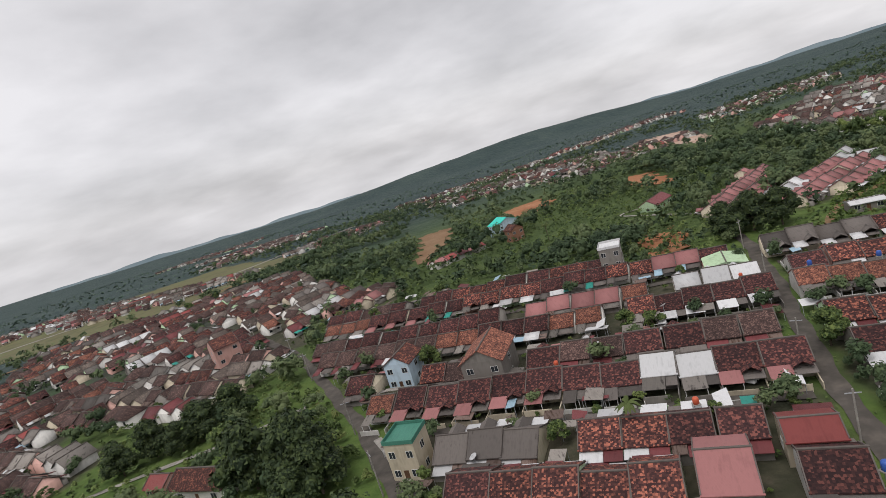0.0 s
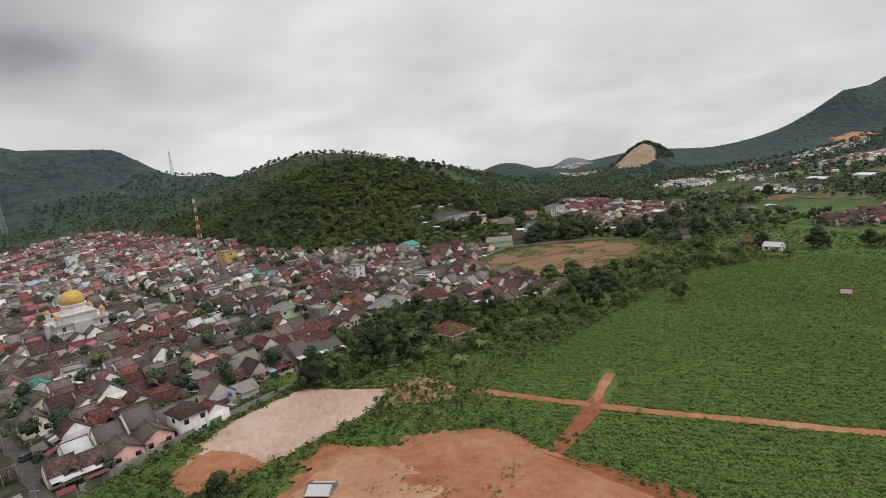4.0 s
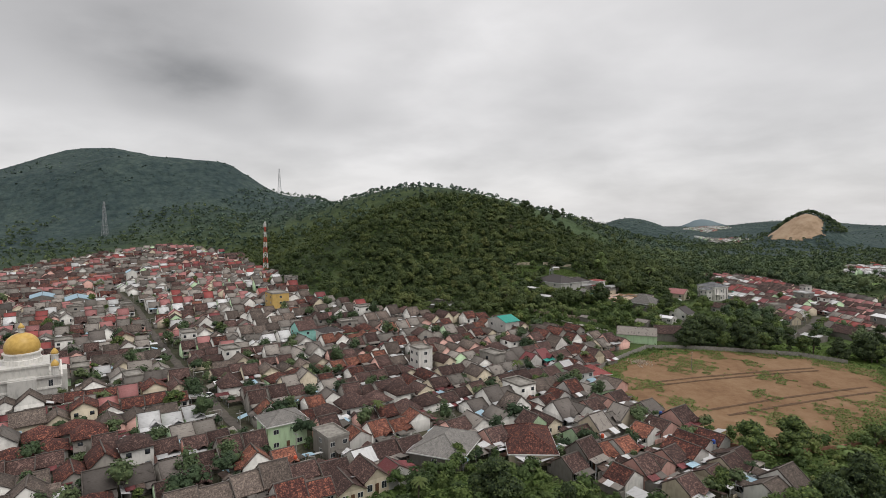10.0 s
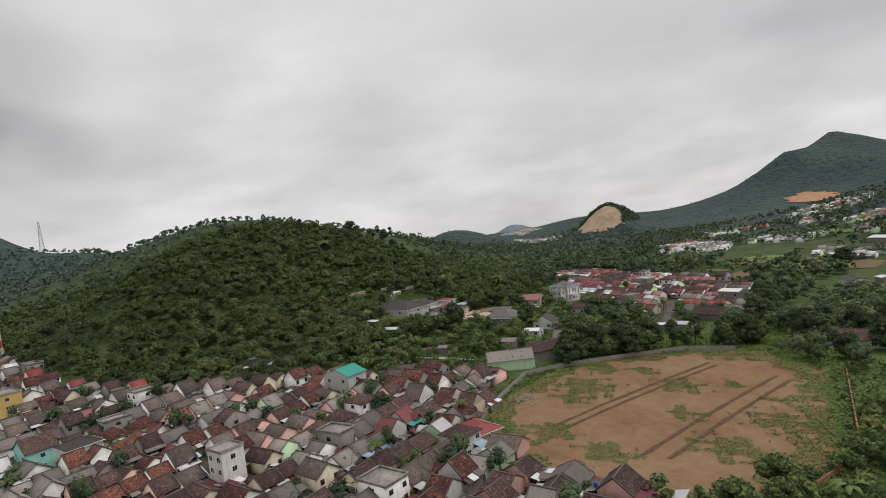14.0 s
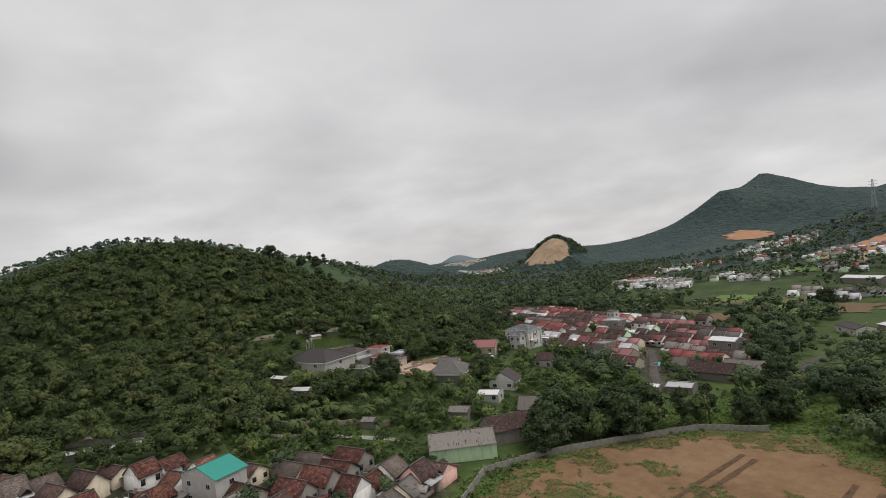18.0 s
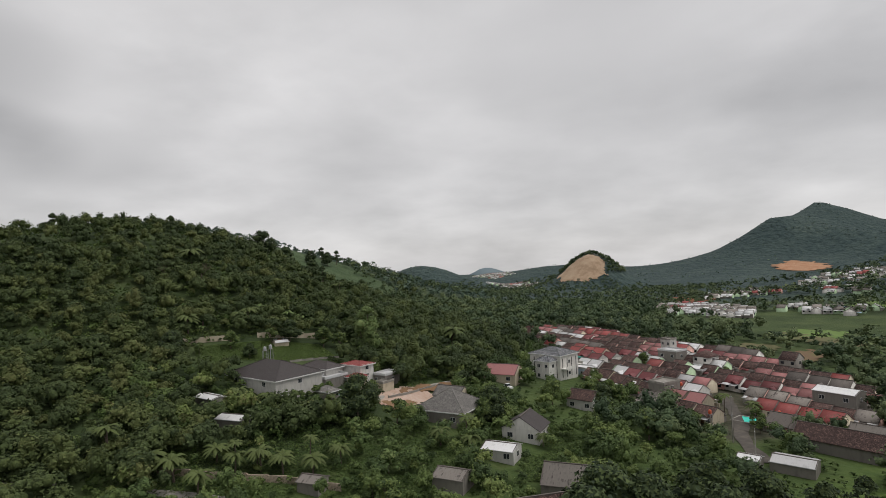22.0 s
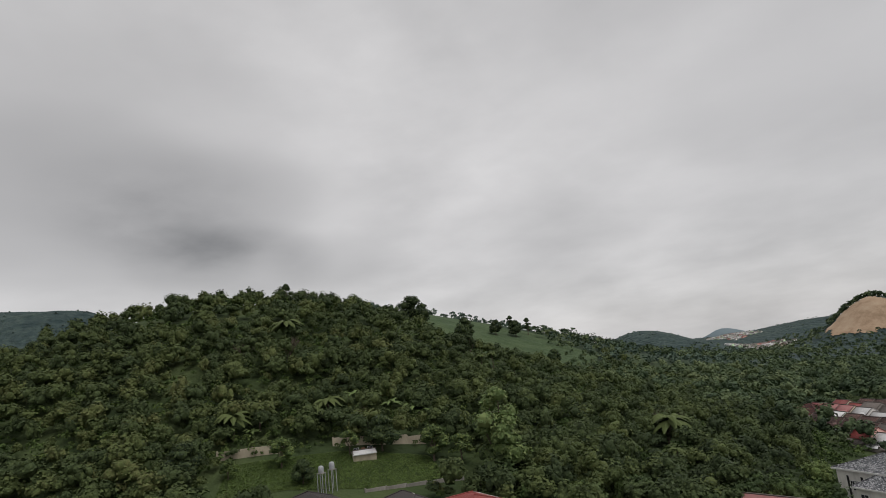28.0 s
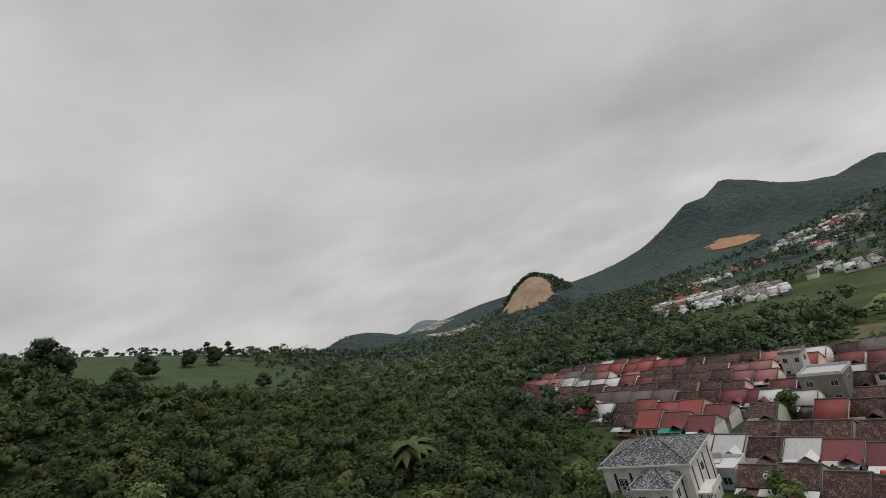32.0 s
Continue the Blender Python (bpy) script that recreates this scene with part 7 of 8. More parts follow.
for line, count, wide_, kinds in BELTS:
    seg = [math.hypot(b[0] - a[0], b[1] - a[1]) for a, b in zip(line, line[1:])]
    for _ in range(count):
        t = rng.uniform(0, sum(seg))
        for (a, b), ln in zip(zip(line, line[1:]), seg):
            if t <= ln:
                break
            t -= ln
        x = a[0] + (b[0] - a[0]) * t / ln + rng.gauss(0, wide_ * 0.55)
        y = a[1] + (b[1] - a[1]) * t / ln + rng.gauss(0, wide_ * 0.55)
        if not clear_of(x, y, 0.5) or not house_free(x, y) or (148 < x < 192 and -48 < y < 50) or (412 < x < 456 and -142 < y < -90) or any(abs(x - hx) < 5.5 and abs(y - hy) < 5.5 for hx, hy in FOOT) or line_dist(ROAD_TOWN, x, y) < 3:
            continue
        plant(TREES[rng.choice(kinds)], x, y, rng.uniform(0.7, 1.15))
for poly, count in ((TOWN, 60), (ROW_BLOCK, 16), (EAST_BLOCK, 8), (NORTH_TOWN, 10), (ROW_TOWN_WEST, 14)):
    xs, ys = [p[0] for p in poly], [p[1] for p in poly]
    n = 0
    for _ in range(count * 12):
        x, y = rng.uniform(min(xs), max(xs)), rng.uniform(min(ys), max(ys))
        if n < count and inside(poly, x, y) and not any(math.hypot(x - hx, y - hy) < 5.2 for hx, hy in FOOT) and clear_of(x, y, 0.5):
            plant(TREES[rng.choice((0, 2, 5, 5))], x, y, rng.uniform(0.5, 0.85))
            n += 1


def forest(name, label, count, region, material, size, quads_per, tall, seed, grow=1.0, flat=0.5, ragged=0.3, lobes=7, sink=0.0):
    """Many crowns as one mesh, thrown over a region where accept(x, y) holds; each crown is a bunch of leafy lobes."""
    r = np.random.RandomState(seed)
    x0, y0, x1, y1, accept = region
    x, y = r.uniform(x0, x1, count * 5), r.uniform(y0, y1, count * 5)
    ok = accept(x, y)
    x, y = x[ok][:count], y[ok][:count]
    z = height(x, y) - sink
    solid = quads_per >= 60
    if solid:
        quads_per, lobes = int(quads_per * 0.82), lobes if quads_per > 150 else 5
    n = len(x)
    s = (0.45 + 1.0 * r.random(n) ** 1.8) * grow
    slim = 0.8 + 0.55 * r.random(n) ** 2
    reach = np.stack([tall * 0.42 * s / slim ** 0.4, tall * 0.42 * s / slim ** 0.4, tall * 0.46 * s * slim], -1)[:, None, :]
    hub = r.normal(size=(n, lobes, 3))
    hub /= np.linalg.norm(hub, axis=2)[..., None]
    hub[..., 2] = np.abs(hub[..., 2]) * 1.1 - 0.25
    hub *= 0.58
    hub[:, 0] = (0, 0, 0.15)
    which = r.randint(0, lobes, (n, quads_per))
    bulge = (0.34 + 0.2 * r.random((n, lobes)))
    bulge[:, 0] = 0.62
    at = np.take_along_axis(hub, which[..., None], 1)
    big = np.take_along_axis(bulge, which, 1)[..., None]
    p = r.normal(size=(n, quads_per, 3))
    p /= np.linalg.norm(p, axis=2)[..., None]
    p[..., 2] = np.where(p[..., 2] < -0.35, -p[..., 2], p[..., 2])
    c = np.stack([x, y, z + tall * 0.5 * s], -1)[:, None, :] + (at + p * big * (0.82 + 0.3 * r.random((n, quads_per, 1)))) * reach
    nrm = p + r.normal(scale=ragged, size=p.shape) + (0, 0, flat)
    nrm /= np.linalg.norm(nrm, axis=2)[..., None]
    a = np.cross(nrm, r.normal(size=p.shape))
    a /= np.linalg.norm(a, axis=2)[..., None]
    b = np.cross(nrm, a)
    q = (size * (0.6 + 0.8 * r.random((n, quads_per, 1)))) * (0.55 + 0.45 * s / grow)[:, None, None]
    bend = nrm * q * 0.3
    v = np.stack([c - a * q - bend, c + a * q * 0.9 - bend, c + b * q * 1.15], 2).reshape(-1, 3)
    f = np.arange(len(v)).reshape(-1, 3)
    tint = 0.5 + 0.5 * np.sin(x * 0.013 + 1.3) * np.sin(y * 0.017 + x * 0.006)
    tint = np.clip(0.3 * tint + 0.7 * r.random(n) ** 1.2, 0, 1)
    shade = np.repeat(tint, quads_per * 3)
    if solid:
        # lumpy cores that close the crowns under the leaves
        core = np.stack([x, y, z + tall * 0.5 * s], -1)[:, None, None, :] + (hub[:, :, None, :] + ICO_V * bulge[:, :, None, None] * (0.42 + 0.34 * r.random((n, lobes, 12, 1)))) * reach[:, :, None, :]
        k = len(v)
        v = np.concatenate([v, core.reshape(-1, 3)])
        f = np.concatenate([f, (ICO_F[None] + k + 12 * np.arange(n * lobes)[:, None, None]).reshape(-1, 3)])
        shade = np.concatenate([shade, np.repeat(tint, lobes * 12)])
    me = quads(name, v, f, material)
    me.attributes.new("tint", "FLOAT", "POINT").data.foreach_set("value", shade.astype(np.float32))
    if solid:
        me.polygons.foreach_set("use_smooth", np.arange(len(f)) >= n * quads_per)
    return tagged(new(name, me), label, "forest", kind="stuff")


def not_in(polys):
    def ok(x, y):
        r = np.zeros(x.shape, bool)
        for p in polys:
            r |= inside(p, x, y)
        for line, wd in ROADS:
            r |= line_dist(line, x, y) < wd / 2 + 3
        return ~r
    return ok


PLAIN = [(-420, 420), (-180, 420), (-60, 560), (-250, 800), (-560, 700)]
MEADOW = [(345, -203), (360, -188), (372, -202), (356, -236), (322, -240), (320, -218)]
OPEN = not_in(list(TOWNS) + list(BARE) + list(CUTTINGS) + list(FARMED) + [MEADOW, WHITE_ROW, DIRT_FIELD, SOIL, LOT, FIELD, PLAIN])


def rise_of(x, y):
    return mound(NEAR_HILLS, x, y)


COMPOUND = [(488, -108), (486, -140), (486, -164), (503, -164), (508, -146), (501, -110)]
GARDEN = not_in([COMPOUND])
CUTS = not_in([QUARRY, *CUTTINGS])


def crown_rise(x, y):
    return mound(MOUNTAINS, x, y)


def wild(x, y):
    return OPEN(x, y) & GARDEN(x, y) & house_free(x, y)


ORCHARD = [(424, -100), (448, -88), (456, -112), (440, -134), (420, -142), (412, -128)]
forest("hill_forest", "dense mixed forest covering the near hill", 2500, (440, -300, 570, 0, lambda x, y: wild(x, y) & (rise_of(x, y) > 7)), F_HILL, 0.36, 230, 7.0, 5, ragged=0.2, lobes=7)
forest("hill_forest", "mixed forest on the upper slope of the near hill", 1700, (420, -330, 680, 130, lambda x, y: wild(x, y) & (rise_of(x, y) > 9) & ~((x < 570) & (y > -300) & (y < 0)) & ~inside(CREST, x, y)), F_HILL, 0.44, 160, 6.6, 4, ragged=0.22, lobes=9)
forest("foot_trees", "trees along the foot of the hill behind the town", 330, (425, -100, 560, 60, lambda x, y: wild(x, y) & (rise_of(x, y) < 9)), F_HILL, 0.36, 200, 7.5, 44, ragged=0.25)
forest("hilltop_forest", "mixed forest on the top of the near hill", 1100, (680, -330, 820, 130, lambda x, y: (rise_of(x, y) > 9) & ~inside(CREST, x, y)), F_HILL, 0.75, 60, 7.0, 25)
forest("near_undergrowth", "thick undergrowth between the nearest trees of the hill", 3200, (440, -300, 575, 0, lambda x, y: wild(x, y) & (rise_of(x, y) > 5)), F_SCRUB, 0.34, 40, 3.4, 45)
forest("hill_undergrowth", "low bright undergrowth between the trees of the hill", 2600, (400, -330, 700, 130, lambda x, y: wild(x, y) & (rise_of(x, y) > 6) & ~((x < 570) & (y < 0))), F_SCRUB, 0.36, 34, 4.0, 15)
forest("ridge_forest", "forest on the ridge behind the near hill", 3400, (780, -450, 1300, 350, lambda x, y: (rise_of(x, y) > 6) & ~inside(CREST, x, y)), F_FAR_HAZE, 1.2, 26, 6, 6)
forest("garden_trees", "mixed garden trees round the villas", 520, (380, -245, 490, -85, lambda x, y: wild(x, y) & ~inside(ORCHARD, x, y)), F_GARDEN, 0.3, 240, 5.5, 31, ragged=0.25)
forest("villa_trees", "garden trees before the wide villa", 16, (457, -141, 465, -112, lambda x, y: house_free(x, y)), F_GARDEN, 0.3, 260, 4.2, 96, ragged=0.25)
forest("hollow_trees", "tall dark trees between the row houses and the valley fields", 260, (500, -425, 690, -345, wild), F_DARK, 0.6, 150, 9.5, 97, ragged=0.25)
forest("garden_scrub", "low shrubs and plants between the villas", 1500, (372, -260, 520, -85, wild), F_SCRUB, 0.3, 22, 1.6, 32)
forest("valley_edge_trees", "trees between the bare field and the row houses", 330, (290, -340, 420, -205, wild), F_DARK, 0.36, 220, 8.0, 33, ragged=0.25)
def in_belt(x, y):
    d = np.full(x.shape, 1e9)
    for px, py, pr in TREE_BELT:
        d = np.minimum(d, np.hypot(x - px, y - py) / pr)
    return d < 1.0


forest("town_tree_belt", "belt of trees between the houses of the town", 330, (195, 155, 310, 285, in_belt), F_GARDEN, 0.42, 130, 8.5, 77, ragged=0.25)
forest("town_edge_trees", "clumps of trees at the far edge of the town", 120, (680, 370, 760, 520, lambda x, y: np.sin(x * 0.09) + np.sin(y * 0.07) > 0.3), F_DARK, 0.9, 40, 7.5, 78)
forest("hedge_belt", "dense shrubs and small trees between the town and the green field", 850, (160, -215, 280, 12, lambda x, y: wild(x, y) & ~((x < 192) & (y > -48))), F_GARDEN, 0.36, 120, 5.0, 42, ragged=0.25)
forest("hollow_woods", "dense woods below the row houses", 1300, (395, -520, 760, -270, lambda x, y: wild(x, y) & ~((x > 580) & (x < 650) & (y < -460)) & ~((x < 570) & (y < -400))), F_DARK, 0.6, 80, 8.5, 43, ragged=0.25)
forest("valley_woods", "tree belts in the valley", 5200, (400, -900, 1350, -290, lambda x, y: wild(x, y) & CUTS(x, y) & (np.sin(x * 0.021 + y * 0.013) + np.sin(y * 0.031 - x * 0.011) > -0.75)), F_DARK, 1.1, 28, 8, 8)
forest("south_woods", "tree belts beyond the green field", 1700, (130, -900, 400, -300, lambda x, y: wild(x, y) & (np.sin(x * 0.031 + y * 0.017) + np.sin(y * 0.027 - x * 0.013) > 0.0)), F_DARK, 1.0, 36, 8, 18)
forest("north_woods", "tree belts in the northern valley", 6000, (-300, 150, 1000, 900, lambda x, y: wild(x, y) & (np.sin(x * 0.027 + y * 0.011) + np.sin(y * 0.023 - x * 0.017) > -0.9)), F_DARK, 0.9, 36, 7.0, 9)
forest("street_grove", "grove of garden trees west of the street", 120, (-130, 80, -32, 215, lambda x, y: wild(x, y) & (np.sin(x * 0.09) + np.sin(y * 0.07 + 1) > -0.2)), F_DARK, 0.34, 170, 6.5, 41)
forest("lane_shrubs", "shrubs and small trees along the street and its canal", 70, (-60, 40, 0, 150, lambda x, y: (line_dist(ROAD_LEFT, x, y) > 2.8) & (line_dist(ROAD_LEFT, x, y) < 6.5) & house_free(x, y)), F_GARDEN, 0.3, 160, 3.0, 98, ragged=0.25)
forest("valley_scrub", "low scrub on the open green slopes", 6000, (-110, 80, 260, 420, wild), F_GARDEN, 0.46, 22, 3.0, 19, flat=1.0)
FEET = np.array(FOOT)


def yard(x, y):
    """Gaps between the houses of the town."""
    r = np.zeros(x.shape, bool)
    for p in TOWNS:
        r |= inside(p, x, y)
    near_house = np.zeros(x.shape, bool)
    for k in range(0, len(x), 4000):
        near_house[k:k + 4000] = (np.hypot(x[k:k + 4000, None] - FEET[:, 0], y[k:k + 4000, None] - FEET[:, 1]) < 5.0).any(1)
    for line, wd in ROADS:
        r &= line_dist(line, x, y) > wd / 2 + 1
    return r & ~near_house & house_free(x, y)


forest("yard_trees", "garden trees between the houses of the town", 420, (-250, -110, 640, 420, yard), F_DARK, 0.36, 170, 5.5, 51)
forest("yard_trees", "larger garden trees between the houses of the town", 330, (170, -110, 470, 170, yard), F_DARK, 0.38, 240, 7.5, 53)


def front_yard(x, y):
    """Gardens between the fronts of the row houses."""
    far = np.ones(x.shape, bool)
    for k in range(0, len(x), 4000):
        far[k:k + 4000] = (np.hypot(x[k:k + 4000, None] - FEET[:, 0], y[k:k + 4000, None] - FEET[:, 1]) > 6.4).all(1)
    v = -x * sr + y * cr
    inside_block = inside(ROW_BLOCK, x, y) | inside(EAST_BLOCK, x, y)
    return far & inside_block & house_free(x, y) & (np.abs((v - 50.3 + 15.5) % 31 - 15.5) > 1.2)


forest("front_gardens", "garden trees before the row houses", 80, (-50, 15, 135, 215, front_yard), F_DARK, 0.3, 260, 4.6, 71)
forest("front_shrubs", "shrubs and potted plants before the row houses", 260, (-50, 15, 135, 215, front_yard), F_GARDEN, 0.26, 60, 2.0, 72)


def lean_to_roofs(name, label, count, region, seed):
    """Low sheet roofs on posts over yards and house fronts, patched from sheets of different age."""
    q = random.Random(seed)
    rs = np.random.RandomState(seed)
    x0, y0, x1, y1, turn, accept = region
    xs, ys = rs.uniform(x0, x1, count * 30), rs.uniform(y0, y1, count * 30)
    ok = accept(xs, ys)
    bm = bmesh.new()
    mats = (M_SHEET_GREY, M_SHEET_GREY, M_SHEET_RUST, M_SHEET_WHITE, M_SHEET_MAROON, M_SHEET_WHITE, M_SHEET_BLUE)
    for x, y in zip(xs[ok][:count], ys[ok][:count]):
        w, d, z, tilt = q.uniform(1.2, 2.6), q.uniform(0.9, 1.7), hz(x, y) + q.uniform(2.0, 2.7), q.uniform(0.1, 0.45)
        a = radians(turn + q.choice((0, 90, 180, 270)) + q.uniform(-4, 4))
        c, s_ = math.cos(a), math.sin(a)

        def at(u, v, h):
            return (x + u * c - v * s_, y + u * s_ + v * c, z + h)

        before = len(bm.faces)
        slab(bm, at(-w, -d, -tilt), at(w, -d, -tilt), at(w, d, tilt), at(-w, d, tilt), 0.05)
        bm.faces.ensure_lookup_table()
        k = q.randrange(len(mats))
        for f in bm.faces[before:]:
            f.material_index = k
        before = len(bm.faces)
        for u, v in ((-w + 0.1, -d + 0.1), (w - 0.1, -d + 0.1), (w - 0.1, d - 0.1), (-w + 0.1, d - 0.1)):
            px, py, pz = at(u, v, (tilt if v > 0 else -tilt) * 0.9 - 0.06)
            box(bm, px - 0.04, py - 0.04, pz - 3.2, px + 0.04, py + 0.04, pz)
        bm.faces.ensure_lookup_table()
        for f in bm.faces[before:]:
            f.material_index = len(mats)
    return tagged(part(name, bm, (*mats, M_STEEL)), label, "sheet roofs", kind="stuff")


lean_to_roofs("lean_to_roofs", "patched sheet roofs over the yards of the row houses", 110, (-50, 15, 135, 215, -26, front_yard), 81)
lean_to_roofs("lean_to_roofs", "patched sheet roofs over the yards of the old town", 700, (140, -110, 480, 170, -63, yard), 82)
forest("yard_plants", "low plants in the yards of the town", 1600, (-60, -110, 500, 300, yard), F_SCRUB, 0.3, 14, 1.4, 52)
forest("mountain_forest", "distant forest on the mountains", 20000, (600, -2900, 2100, 1500, lambda x, y: CUTS(x, y) & (crown_rise(x, y) > 14)), F_FAR_HAZE, 1.5, 6, 2.6, 10, flat=1.5, lobes=2, sink=2.0)
forest("far_woods", "woods on the far plain", 5000, (-900, 600, 1500, 1700, OPEN), F_FAR_HAZE, 2.0, 8, 5, 11, flat=1.2, lobes=3, sink=2.0)
forest("far_woods", "woods on the far plain", 3000, (1200, -2000, 3600, -300, lambda x, y: x > -1e9), F_FAR_HAZE, 2.0, 8, 5, 12, flat=1.2, lobes=3, sink=2.0)
forest("quarry_trees", "dark trees on the rim above the quarry", 650, (1050, -930, 1190, -790, lambda x, y: CUTS(x, y) & (np.hypot(x - KNOLL[0], y - KNOLL[1]) < 62)), F_DARK, 0.9, 60, 7, 27)
PATHS = ([(180, -3), (163, -27), (141, -46), (101, -86), (40, -150)], [(157, -62), (150, -56), (141, -46), (133, -36), (125, -22)])


def leaf_carpet(name, label, count, region, material, size, high, seed, category="weeds", lift=0.1):
    """A low carpet of single leaves, lumpy in height and tinted in drifts."""
    r = np.random.RandomState(seed)
    x0, y0, x1, y1, accept = region
    x, y = r.uniform(x0, x1, count * 3), r.uniform(y0, y1, count * 3)
    ok = accept(x, y)
    x, y = x[ok][:count], y[ok][:count]
    n = len(x)
    lump = 0.5 + 0.25 * np.sin(x * 1.1 + 2 * np.sin(y * 0.33)) * np.sin(y * 0.9 + 1.3) + 0.25 * np.sin(x * 2.3 - y * 1.9)
    c = np.stack([x, y, height(x, y) + (lift(x, y) if callable(lift) else lift) + high * lump * (0.35 + 0.65 * r.random(n))], -1)
    nrm = r.normal(scale=0.38, size=(n, 3)) + (0, 0, 1)
    nrm /= np.linalg.norm(nrm, axis=1)[:, None]
    a = np.cross(nrm, r.normal(size=(n, 3)))
    a /= np.linalg.norm(a, axis=1)[:, None]
    b = np.cross(nrm, a)
    q = size * (0.6 + 0.8 * r.random((n, 1)))
    v = np.stack([c - a * q, c + a * q * 0.9, c + b * q * 1.15], 1).reshape(-1, 3)
    me = quads(name, v, np.arange(len(v)).reshape(-1, 3), material)
    drift = 0.5 + 0.28 * np.sin(x * 0.05 + np.sin(y * 0.07) * 1.7) + 0.22 * np.sin(y * 0.11 - x * 0.06 + 1)
    tint = np.clip(0.35 * drift + 0.3 * lump + 0.35 * r.random(n), 0, 1)
    me.attributes.new("tint", "FLOAT", "POINT").data.foreach_set("value", np.repeat(tint, 3).astype(np.float32))
    return tagged(new(name, me), label, category, kind="stuff")


VERGE = [(168, 0), (182, -5), (186, -14), (174, -22), (163, -20), (165, -8)]


def off_paths(x, y):
    return (line_dist(PATHS[0], x, y) + 0.4 * np.sin(x * 1.3) * np.sin(y * 1.1) > 1.45) & (line_dist(PATHS[1], x, y) + 0.5 * np.sin(x * 1.1 + y) > 2.2) & ~inside(VERGE, x, y)


SOIL_EDGE, LOT_EDGE = SOIL + SOIL[:1], LOT + LOT[:1]
leaf_carpet("field_weeds", "coarse weeds covering the green field", 190000, (60, -230, 240, -20, lambda x, y: inside(FIELD, x, y) & off_paths(x, y)), F_GRASS, 0.36, 0.7, 13)
leaf_carpet("far_field_weeds", "coarse weeds on the far part of the green field", 30000, (-60, -320, 240, -100, lambda x, y: inside(FIELD, x, y) & off_paths(x, y) & ((x < 60) | (y < -230))), F_GRASS, 0.7, 0.7, 23)
leaf_carpet("verge_weeds", "weeds between the gravel lot, the path and the red soil", 26000, (95, -60, 205, 70, lambda x, y: ~inside(SOIL, x, y) & ~inside(LOT, x, y) & OPEN(x, y) & off_paths(x, y)), F_GRASS, 0.36, 0.7, 24)
leaf_carpet("edge_weeds", "weeds along the edges of the bare soil", 9000, (40, -62, 205, 60, lambda x, y: (np.minimum(line_dist(SOIL_EDGE, x, y), line_dist(LOT_EDGE, x, y)) + 1.2 * np.sin(x * 0.45) * np.sin(y * 0.6) < 1.6) & off_paths(x, y)), F_GRASS, 0.34, 0.8, 25, lift=0.45)
leaf_carpet("belt_weeds", "rank weeds under the trees beside the green field", 42000, (160, -215, 300, 14, lambda x, y: OPEN(x, y)), F_GARDEN, 0.45, 1.0, 26)
leaf_carpet("street_weeds", "weeds along the edges of the street between the row houses", 2200, (20, 15, 100, 160, lambda x, y: (line_dist(ROAD_RIGHT, x, y) > 1.7) & (line_dist(ROAD_RIGHT, x, y) + 1.6 * np.sin(x * 0.9) * np.sin(y * 0.7) < 2.3)), F_GARDEN, 0.3, 0.8, 27)
forest("street_shrubs", "shrubs and small trees along the street", 60, (20, 20, 100, 160, lambda x, y: (line_dist(ROAD_RIGHT, x, y) > 2.6) & (line_dist(ROAD_RIGHT, x, y) < 4.6)), F_DARK, 0.3, 200, 4.5, 28)
VALLEY_GREEN = [(110, 138), (150, 134), (174, 155), (196, 192), (172, 188), (150, 166), (128, 157)]
leaf_carpet("slope_grass", "bright grass on the slope between the town and the terraces", 14000, (105, 130, 200, 196, lambda x, y: inside(VALLEY_GREEN, x, y)), F_GRASS, 0.42, 0.6, 91, "grass")
forest("cutting_scrub", "scrub and young trees on the red cutting behind the town", 130, (680, 400, 1020, 730, lambda x, y: inside(CUTTINGS[2], x, y) & (np.sin(x * 0.06) + np.sin(y * 0.05 + x * 0.02) > 0.0)), F_DARK, 0.9, 60, 8.0, 94)
forest("valley_grove", "dark trees across the valley below the bare terrace", 300, (175, 270, 262, 420, lambda x, y: wild(x, y)), F_DARK, 0.55, 90, 9.0, 92)
forest("valley_grove", "dark trees below the row houses at the plain's edge", 420, (-190, 300, 0, 620, lambda x, y: wild(x, y) & (np.sin(x * 0.05) + np.sin(y * 0.04 + 1) > -0.3)), F_DARK, 0.6, 80, 9.0, 93)
forest("valley_trees", "dark trees on the slope behind the row houses", 420, (20, 150, 270, 400, lambda x, y: wild(x, y) & (np.sin(x * 0.045 + 0.6) + np.sin(y * 0.05 - x * 0.02) > 0.1)), F_DARK, 0.5, 110, 8.0, 29)
forest("field_clumps", "taller weed clumps standing in the green field", 900, (50, -300, 240, -20, lambda x, y: inside(FIELD, x, y) & (line_dist(PATHS[0], x, y) > 1.8) & (line_dist(PATHS[1], x, y) > 2.4)), F_GRASS, 0.34, 16, 1.6, 63, flat=2.0, lobes=3)
forest("terrace_scrub", "scrub between the houses and the red soil", 520, (85, -25, 200, 75, wild), F_GARDEN, 0.34, 26, 2.4, 54)
forest("field_margin", "rank weeds along the belts of trees", 7000, (100, -290, 400, 60, wild), F_SCRUB, 0.34, 14, 1.3, 14, flat=1.2)
WEEDY = ((343, -141, 9), (338, -131, 5), (323, -161, 6), (322, -110, 6), (306, -144, 4), (302, -112, 6), (286, -155, 7), (285, -134, 7), (336, -198, 7), (342, -166, 4), (330, -101, 6), (291, -184, 7), (312, -172, 3), (353, -158, 5), (296, -168, 3))


